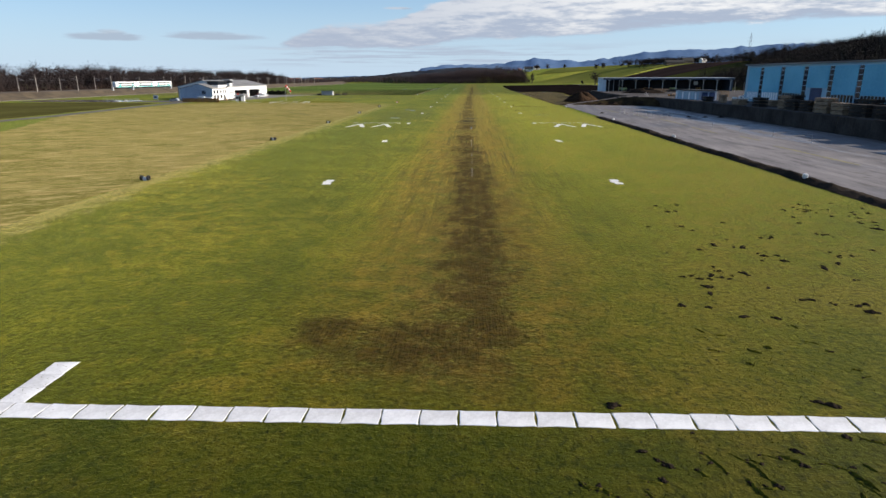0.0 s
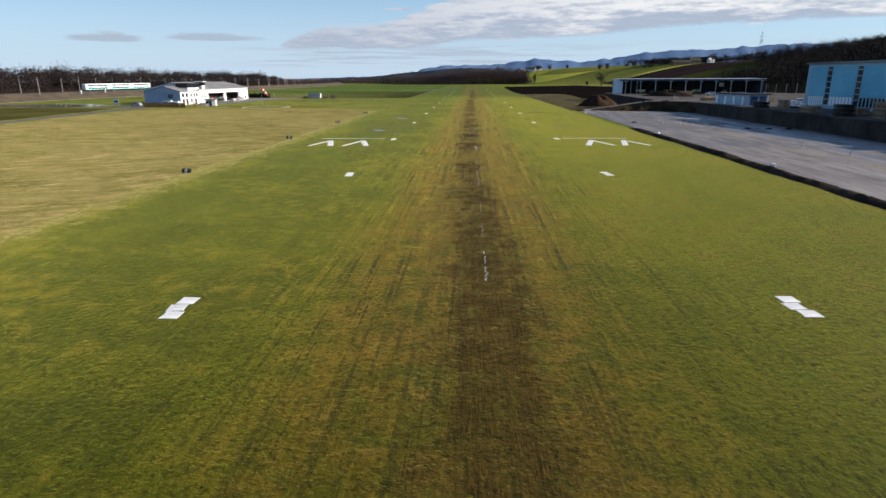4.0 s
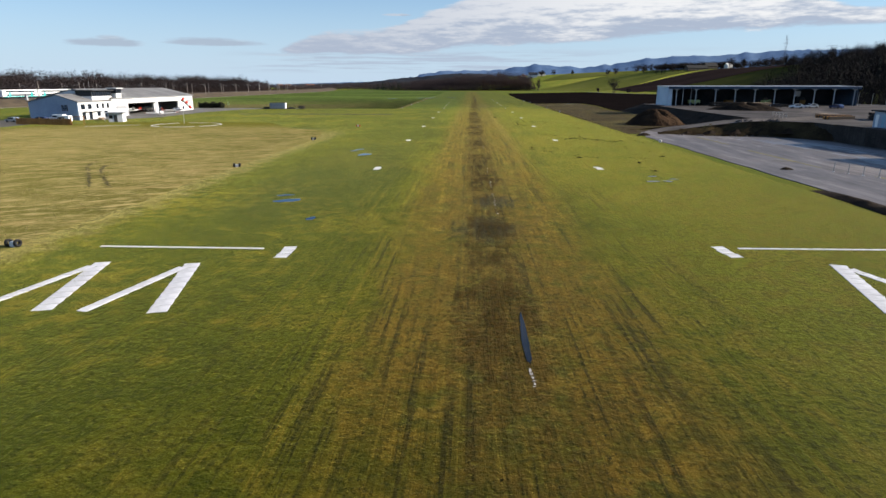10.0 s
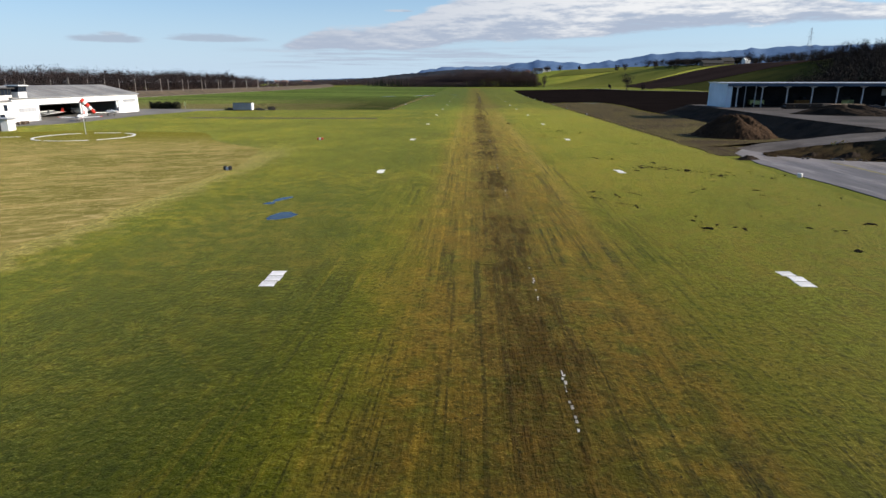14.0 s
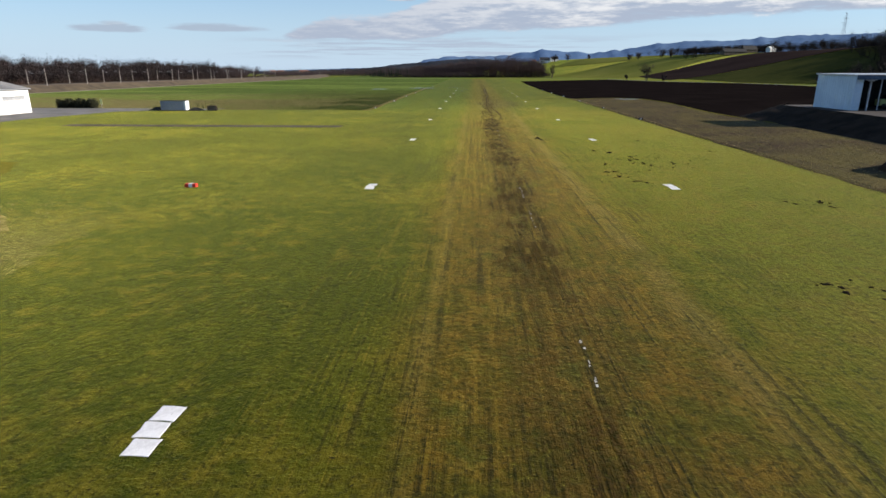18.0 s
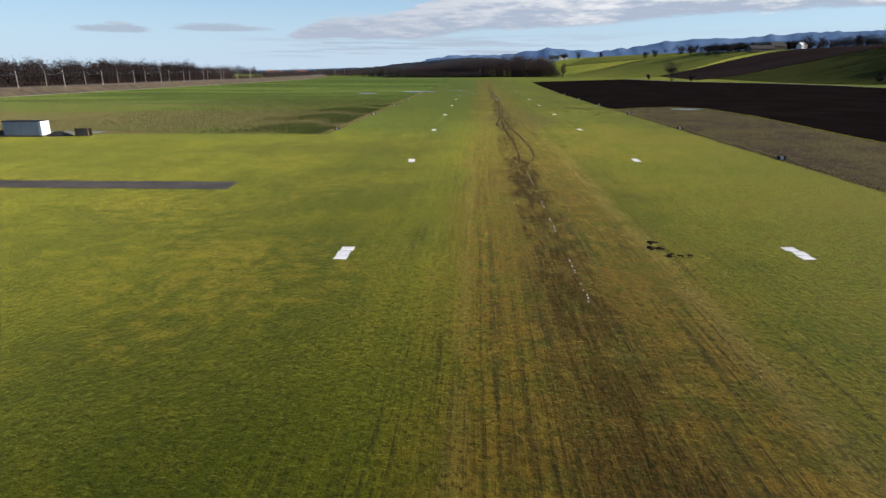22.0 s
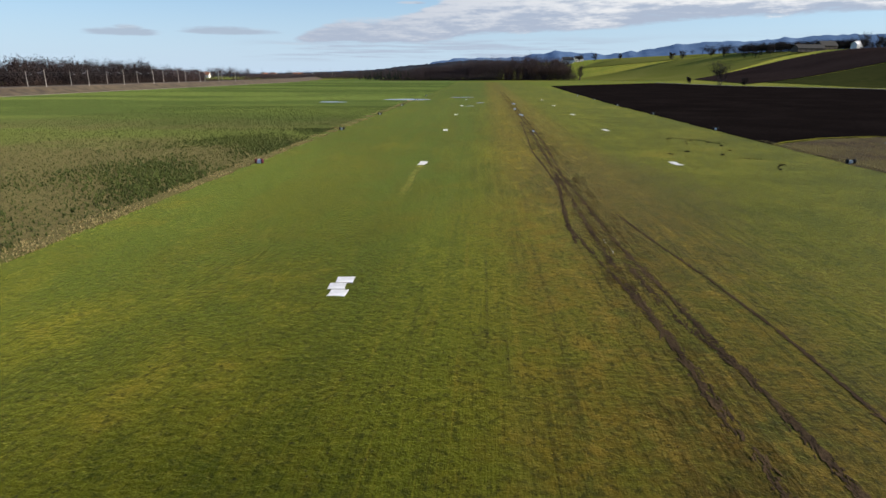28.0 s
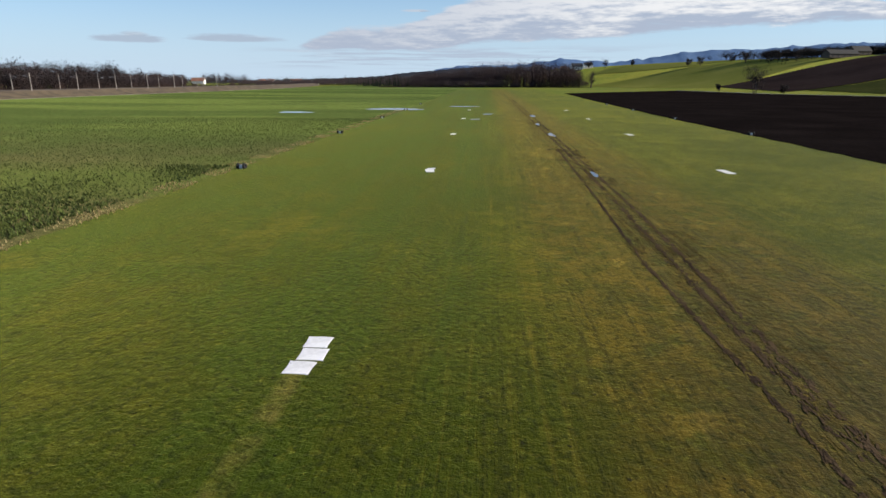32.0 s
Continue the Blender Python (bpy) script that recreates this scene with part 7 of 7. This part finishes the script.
def molehill(x, y, s, joined=False):
    shape = r.choice(shapes)
    m = pose(x, y, 0.0, 0, 0, r.uniform(0, 360)) @ Matrix.Diagonal((s * r.uniform(0.9, 1.5), s, s, 1))
    if joined:
        scattered.append((shape, m))
        return
    ob = new("molehill", shape)
    ob.matrix_world = m
    tagged(ob, "dark fresh molehill in the grass", "molehill", "molehills")


def join_scattered(name, label, category):
    """All the small heaps gathered so far as one mesh."""
    verts, tris, base = [], [], 0
    for shape, m in scattered:
        co = np.empty(len(shape.vertices) * 3)
        shape.vertices.foreach_get("co", co)
        mat = np.array(m)
        verts.append(co.reshape(-1, 3) @ mat[:3, :3].T + mat[:3, 3])
        idx = np.empty(len(shape.polygons) * 3, int)
        shape.polygons.foreach_get("vertices", idx)
        tris.append(idx.reshape(-1, 3) + base)
        base += len(shape.vertices)
    scattered.clear()
    return soup(name, np.concatenate(verts), np.concatenate(tris), mt_soil, label, category)


for x, y in NEAR + FAR:
    molehill(x, y, r.uniform(0.45, 0.85) * (1.0 if y < 60 else 1.35))
    for k in range(r.choice((0, 1, 1, 2))):
        molehill(x + r.gauss(0, 0.5), y + r.gauss(0, 0.3), r.uniform(0.25, 0.55))
for cx, cy, spread, n in DRIFTS:
    for k in range(n):
        molehill(cx + r.gauss(0, spread), cy + r.gauss(0, spread * 0.7), r.uniform(0.22, 0.6), cy > 60)

for run in (((8.3, 212.5), (9.7, 211.6)), ((11.1, 214.2), (11.3, 213.0), (11.2, 212.4)), ((12.8, 215.3), (13.5, 214.2), (13.5, 213.4)), ((10.4, 210.1), (10.7, 209.4), (11.7, 209.0), (11.8, 207.5)), ((22.3, 467.1), (25.8, 464.0), (27.4, 458.2)), ((24.0, 443.7), (25.3, 442.8), (27.2, 441.9)), ((24.4, 433.7), (25.1, 436.5), (27.0, 438.7))):
    for (ax, ay), (bx, by) in zip(run, run[1:]):
        n = max(2, int(math.hypot(bx - ax, by - ay) / (0.3 if ay < 300 else 0.42)))
        for k in range(n):
            molehill(ax + (bx - ax) * k / n + r.gauss(0, 0.06), ay + (by - ay) * k / n + r.gauss(0, 0.06), r.uniform(0.25, 0.5) * (1.0 if ay < 300 else 1.2), True)
for cx, cy, n in ((20.5, 233.5, 16), (24.0, 231.0, 16), (26.5, 227.0, 10), (16.5, 242.6, 10)):
    for k in range(n):
        molehill(cx + r.gauss(0, 1.6), cy + r.gauss(0, 0.8), r.uniform(0.25, 0.7), True)
join_scattered("small_molehills", "drifts of small dark molehills in the grass", "molehills")

# ---- torn turf ridges and loose soil at the runway end ----
r = random.Random(77)


def turf_ridge(x, y, heading, length):
    """A low winding ridge of lifted turf, ragged along its crest."""
    n, h, w = max(5, int(length / 0.09)), r.uniform(0.03, 0.07), r.uniform(0.03, 0.06)
    verts, faces, a = [], [], radians(heading)
    px, py = 0.0, 0.0
    for i in range(n):
        a += r.gauss(0, 0.22)
        px, py = px + 0.09 * math.cos(a), py + 0.09 * math.sin(a)
        f = math.sin(math.pi * (i + 0.3) / n) ** 0.5 * r.uniform(0.35, 1.3)
        for u, z in ((-1.6, -0.03), (-0.8, 0.45), (0.0, 1.0), (0.7, 0.6), (1.5, -0.03)):
            k = w * f * r.uniform(0.75, 1.25)
            verts.append((px - math.sin(a) * u * k, py + math.cos(a) * u * k, (h * z * f if z > 0 else z) + r.uniform(-0.006, 0.006)))
        if r.random() < 0.22:
            molehill(x + px + r.gauss(0, 0.07), y + py + r.gauss(0, 0.05), r.uniform(0.10, 0.28), True)
    for i in range(n - 1):
        for c in range(4):
            faces.append((5 * i + c, 5 * i + c + 1, 5 * i + c + 6, 5 * i + c + 5))
    ob = mesh_object("turf_ridge", verts, faces, mt_turf)
    ob.location = (x, y, 0.0)
    tagged(ob, "low winding ridge of torn green turf", "turf", "turf ridges at the runway end")


for x, y, length in ((6.9, 16.2, 1.3), (7.6, 16.1, 2.0), (9.0, 16.0, 0.8), (9.9, 15.7, 0.9), (11.9, 17.0, 1.2), (12.5, 16.3, 1.1), (3.0, 14.7, 1.2), (4.6, 14.8, 1.0), (10.6, 15.1, 0.9)):
    turf_ridge(x, y, r.gauss(-42, 8), length)
for k in range(60):
    turf_ridge(3.0 + 10.5 * r.random() ** 0.7, r.uniform(9.5, 16.2), r.gauss(-42, 26), r.uniform(0.3, 1.2))
for k in range(12):
    turf_ridge(r.uniform(9.5, 14.5), r.uniform(19.5, 26.5), r.gauss(-40, 30), r.uniform(0.25, 0.7))
for x, y in ((5.2, 16.0), (5.5, 15.6), (5.75, 15.35), (9.7, 16.2), (9.6, 15.5), (11.6, 17.0), (10.9, 15.5), (7.0, 17.0), (12.3, 16.8), (5.4, 14.7), (8.4, 14.6), (3.6, 14.4)):
    molehill(x, y, r.uniform(0.28, 0.5))
join_scattered("soil_crumbs", "dark crumbs of soil among the torn turf", "soil crumbs")

# ---- puddles ----


def puddle(x, y, rx, ry, label, z=0.013, seed=0, turn=0.0):
    """A flat pool with a soft, uneven shore, longer along its turned y axis."""
    r = random.Random(int(x * 7 + y * 3) + seed)
    ph = [r.uniform(0, 6.28) for _ in range(4)]
    ca, sa = math.cos(radians(turn)), math.sin(radians(turn))
    pts = []
    for k in range(72):
        t = 2 * math.pi * k / 72
        f = 1 + 0.14 * math.sin(2 * t + ph[0]) + 0.10 * math.sin(3 * t + ph[1]) + 0.05 * math.sin(9 * t + ph[2]) + r.uniform(-0.03, 0.03)
        u, v = rx * f * math.cos(t), ry * f * math.sin(t)
        pts.append((x + u * ca - v * sa, y + u * sa + v * ca))
    bm = bmesh.new()
    bm.faces.new([bm.verts.new((a, b, z)) for a, b in pts])
    return tagged(part("puddle", bm, mt_water), label, "puddle", "runway puddles", "structure")


puddle(-19.4, 203.0, 0.95, 1.75, "dark rainwater pool in the grass", turn=-26)
puddle(-21.6, 210.3, 0.55, 1.25, "dark rainwater pool in the grass", turn=-17)
puddle(-22.2, 208.2, 0.45, 0.75, "dark rainwater pool in the grass", turn=-17)
puddle(-20.2, 163.4, 1.5, 0.75, "dark rainwater pool in the grass", turn=20)
puddle(-21.3, 166.2, 0.85, 0.45, "dark rainwater pool in the grass", turn=30)
for x, y, rx, ry in ((-15.8, 155.5, 0.35, 0.8), (19.5, 177, 0.7, 0.4), (21.3, 177.2, 0.6, 0.35), (20.6, 181, 0.5, 0.35), (22.5, 178.8, 0.5, 0.3), (0.3, 131.5, 0.15, 2.8), (1.3, 477.5, 0.3, 1.6), (1.6, 520.5, 0.55, 3.0), (2.3, 574.5, 0.6, 5), (1.2, 545, 0.4, 3), (-9, 582, 1.6, 2), (-17.4, 629, 4.5, 4), (-38, 607.5, 8.0, 7.0), (-63, 586, 5.5, 3.5), (-12, 560, 1.2, 1.5), (56.6, 459.8, 4.2, 2.6)):
    puddle(x, y, rx, ry, "shallow rainwater puddle in the grass" if abs(x) > 4 else "narrow rainwater puddle in the wheel rut", 0.036 if x > 50 else 0.018)

# ---- muddy wheel ruts ----


def rut(points, width, label, seed, mat=mt_mud):
    """A broken, trodden mud track: many small flat clods scattered along a line."""
    r = np.random.default_rng(seed)
    pts = np.array(points, float)
    d = np.r_[0, np.cumsum(np.hypot(*np.diff(pts, axis=0).T))]
    n = int(d[-1] * 22)
    s = r.uniform(0, d[-1], n)
    keep = np.sin(s * 0.9 + seed) + np.sin(s * 0.37) + r.normal(0, 0.9, n) > -1.3
    s = s[keep]
    n = len(s)
    x, y = np.interp(s, d, pts[:, 0]) + r.normal(0, width * 0.85, n), np.interp(s, d, pts[:, 1])
    ln, w = r.uniform(0.06, 0.30, n), r.uniform(0.012, 0.05, n)
    a = r.normal(0, 0.22, n) - np.interp(s, d, np.gradient(pts[:, 0], pts[:, 1] + 1e-6 * np.arange(len(pts))).clip(-1.5, 1.5))
    k = np.array([[-1, -0.6], [-0.2, -1.0], [0.8, -0.7], [1.0, 0.4], [0.3, 1.0], [-0.9, 0.7]])
    u, v = k[None, :, 0] * w[:, None] * r.uniform(0.7, 1.3, (n, 6)), k[None, :, 1] * ln[:, None] * r.uniform(0.7, 1.3, (n, 6))
    X = x[:, None] + u * np.cos(a)[:, None] - v * np.sin(a)[:, None]
    Y = y[:, None] + u * np.sin(a)[:, None] + v * np.cos(a)[:, None]
    Z = np.repeat((0.004 + 0.010 * r.random(n))[:, None], 6, 1) + r.uniform(-0.003, 0.012, (n, 6))
    b = np.arange(n)[:, None] * 6
    T = np.concatenate([b + [0, 1, 2], b + [0, 2, 3], b + [0, 3, 4], b + [0, 4, 5]])
    return soup("wheel_rut", np.stack([X, Y, Z], -1).reshape(-1, 3), T, mat, label, "wheel rut", "structure")


rut([(-0.4, 352), (0.0, 360), (0.1, 378), (-0.5, 400), (-0.4, 412), (-0.1, 427), (0.1, 440), (0.7, 470), (1.0, 520), (0.8, 610), (1.2, 720)], 0.13, "dark muddy wheel rut along the runway", 1)
rut([(-4.7, 343.5), (-3.0, 345), (-0.6, 348.4), (0.9, 352), (2.0, 357.7), (2.3, 366), (1.8, 384), (0.6, 405), (0.4, 430), (1.3, 457), (1.5, 480), (1.9, 524), (2.2, 600), (2.4, 720)], 0.11, "dark curved wheel rut turning off the middle", 2)
rut([(-0.2, 430), (-1.5, 412), (-1.8, 408), (-1.1, 400.8), (-0.2, 391), (-0.3, 384)], 0.10, "short dark wheel rut", 3)
rut([(2.3, 412), (3.0, 405), (3.9, 398), (4.5, 391), (4.6, 384)], 0.05, "thin curved wheel rut", 4)
rut([(1.9, 380), (1.6, 388), (0.6, 393), (0.3, 400)], 0.12, "broad muddy wheel rut", 5)
rut([(-1.9, 404), (-1.6, 412), (-0.7, 422), (-0.8, 433), (-1.2, 448), (-0.5, 470), (0.2, 500)], 0.07, "thin dark wheel rut", 6)
rut([(34.5, 266), (34.3, 330), (34.6, 400), (34.5, 466)], 0.22, "dark furrow between the grass and the fallow strip", 25)
rut([(-71.8, 184), (-70.9, 180.0), (-67.8, 175.5), (-64.0, 171.4), (-59.8, 165.4)], 0.22, "curved tyre track across the dry meadow", 21, mt_track_grass)
rut([(-70.3, 187), (-68.6, 182), (-65.1, 175.6), (-61.5, 170.5), (-57.6, 165.5)], 0.22, "curved tyre track across the dry meadow", 22, mt_track_grass)
rut([(-56.6, 194.5), (-57.4, 190.6), (-55.5, 186.5), (-51.5, 180.6), (-44.6, 170)], 0.22, "curved tyre track across the dry meadow", 23, mt_track_grass)
rut([(-53.2, 192), (-53.8, 188.0), (-51.0, 182.4), (-48.0, 178), (-42.2, 170)], 0.22, "curved tyre track across the dry meadow", 24, mt_track_grass)

# ---- grass tufts, straw verge and crop leaves ----
rng = np.random.default_rng(52)


def tufts(n, x0, x1, y0, y1, size, mat, name, label, category, blades=4, z=0.0, keep=None):
    x, y = rng.uniform(x0, x1, n), rng.uniform(y0, y1, n)
    if keep is not None:
        k = keep(x, y)
        x, y = x[k], y[k]
        n = len(x)
    s = size * rng.uniform(0.5, 1.3, n)
    a = rng.uniform(0, 6.283, (n, blades))
    base = np.stack([x, y, np.full(n, z)], -1)[:, None]
    side = np.stack([np.cos(a), np.sin(a), np.zeros_like(a)], -1)
    cross = np.stack([-np.sin(a), np.cos(a), np.zeros_like(a)], -1)
    s3 = s[:, None, None]
    lift = np.array([0, 0, 1.0])
    p0 = base + cross * s3 * 0.22
    p1 = base - cross * s3 * 0.22
    p2 = base + side * s3 * rng.uniform(0.1, 0.6, (n, blades, 1)) + lift * s3 * rng.uniform(0.4, 1.0, (n, blades, 1))
    V = np.stack([p0, p1, p2], 2).reshape(-1, 3)
    return soup(name, V, np.arange(len(V)).reshape(-1, 3), mat, label, category, "stuff")


tufts(40000, -34.2, 34.2, 8, 450, 0.05, mt_blades, "grass_tufts", "short green and yellow grass tufts on the runway", "grass", 3, 0.0, lambda x, y: (np.abs(x) > 2 + 6 * rng.random(len(x))) & (np.sin(x * 0.9 + 2 * np.sin(y * 0.21)) * np.sin(y * 0.5 + np.sin(x * 0.33)) + rng.normal(0, 0.7, len(x)) > -0.3))
tufts(17000, -26, 28, 7, 42, 0.06, mt_blades, "grass_tufts", "longer green grass tufts at the runway end", "grass", 4, 0.0, lambda x, y: (np.abs(y - 17.6) > 0.62) & ((np.abs(x + 1.5) > 5 + rng.random(len(x)) * 2) | (y < 18)) & (rng.random(len(x)) < np.clip((40 - y) / 20, 0, 1)))
tufts(12000, -120, -34.6, 262, 386, 0.05, mt_blades, "grass_tufts", "short green grass tufts beside the taxiway", "grass", 3)
tufts(16000, -120, -35, 60, 262, 0.14, mt_straw, "dry_grass_tufts", "pale dry grass tufts on the meadow", "grass", 3, 0.004)
tufts(9000, -36.8, -34.3, 386, 600, 0.17, mt_straw, "straw_verge", "pale straw verge along the crop field", "grass", 5, 0.0, lambda x, y: np.sin(y * 0.8 + 2 * np.sin(y * 0.13)) + rng.normal(0, 0.5, len(x)) > np.where(np.abs(y - 403) < 9, -0.9, -0.1))
tufts(34000, -60, -36, 387, 480, 0.30, mt_leaf, "crop_leaves", "leafy green crop plants in the brown soil", "crop", 6, 0.012, lambda x, y: rng.random(len(x)) < np.clip(1.1 + (x + 36) / 18, 0.05, 1) * (0.5 + 0.5 * np.sin(y * 0.21 + np.sin(x * 0.3))))
tufts(52000, -110, -36, 388, 560, 0.19, mt_leaf, "crop_leaves", "rows of young leafy crop plants", "crop", 4, 0.012, lambda x, y: (rng.random(len(x)) < np.clip(1.3 - np.abs(x + 36) / 70, 0.15, 1)))
tufts(1500, 34.6, 35.6, 268, 464, 0.2, mt_straw, "straw_verge", "pale straw edge of the fallow strip", "grass", 4, 0.01)
tufts(9000, 34.8, 62, 270, 462, 0.13, mt_straw, "fallow_tufts", "straw tufts on the brown fallow strip", "grass", 3, 0.01)

# ---- rubble, railing and stones beside the haul road ----
r = random.Random(61)
stone_mesh = []
for k in range(5):
    bm = bmesh.new()
    bmesh.ops.create_icosphere(bm, subdivisions=1, radius=0.5)
    for v in bm.verts:
        v.co *= r.uniform(0.65, 1.15)
        v.co.z *= 0.7
    me = bpy.data.meshes.new("rubble_stone")
    bm.to_mesh(me)
    bm.free()
    me.materials.append(mt_haul)
    stone_mesh.append(me)
for k in range(46):
    ob = new("rubble_stone", r.choice(stone_mesh))
    t = r.random()
    if k < 26:
        x, y, z = 58.5 + 8 * t, 246.5 - 4 * t + r.uniform(-1.6, 1.6), 2.75 + 0.45 * t
    else:
        x, y, z = 44 + 22 * t, 243 - 3.2 * t + r.uniform(-0.8, 0.5), 0.1
    ob.matrix_world = pose(x, y, z, r.uniform(0, 40), r.uniform(0, 40), r.uniform(0, 360)) @ Matrix.Scale(r.uniform(0.5, 1.7) if k < 26 else r.uniform(0.35, 0.9), 4)
    tagged(ob, "grey rubble stone dumped beside the haul road", "stone", "rubble stones")
guard = thing("guard_rail", "pale steel guard rail on the yard edge", "railing", (72.6, 252.5, 3.24), 83)
for k in range(5):
    part("post", tube([(k * 2.2, 0, 0), (k * 2.2, 0, 1.25)], 0.05, 6), mt_pole, guard)
for z in (0.65, 1.2):
    part("rail", tube([(-0.1, 0, z), (8.9, 0, z)], 0.04, 6), mt_pole, guard)
for k, (x, y, a) in enumerate(((84, 250, 20), (90, 244, 70), (86, 256, 5), (98, 252, 40))):
    ob = thing("steel_beam_stack", "low stack of rusty steel beams on the yard", "beam stack", (x, y, YARD + 0.05), a, "beam stacks")
    for j in range(4):
        part("beam", block((-4, 4, j * 0.42, j * 0.42 + 0.34, 0.0, 0.34), (-4, 4, j * 0.42 + 0.02, j * 0.42 + 0.32, 0.36, 0.66), bevel=0.02), mt_rust if j % 2 else mt_wall_dark, ob)
for k in range(9):
    x, y = r.uniform(-126, -112), r.uniform(276, 308)
    if k % 3 == 0:
        ob = thing("parasol_stand", "closed pale parasol beside the office", "parasol", (-121.5 + k * 0.4, 294 + k * 1.6, 0.02), group="closed parasols")
        part("pole", tube([(0, 0, 0), (0, 0, 2.6)], 0.03, 6), mt_steel, ob)
        part("canopy", tube([(0, 0, 1.1), (0, 0, 1.9), (0, 0, 2.55)], [0.16, 0.13, 0.04], 8), mt_fabric_white, ob)
        part("base", tube([(0, 0, 0), (0, 0, 0.08)], 0.3, 10), mt_dark_in, ob)
bark = mound("bark_mound", (84, 301, YARD), 11.0, 4.2, 2.0, mt_soil, "long dark heap of bark on the yard", "bark heap", 50, 0.10, dome=True)
bark.rotation_euler = (0, 0, radians(-28))
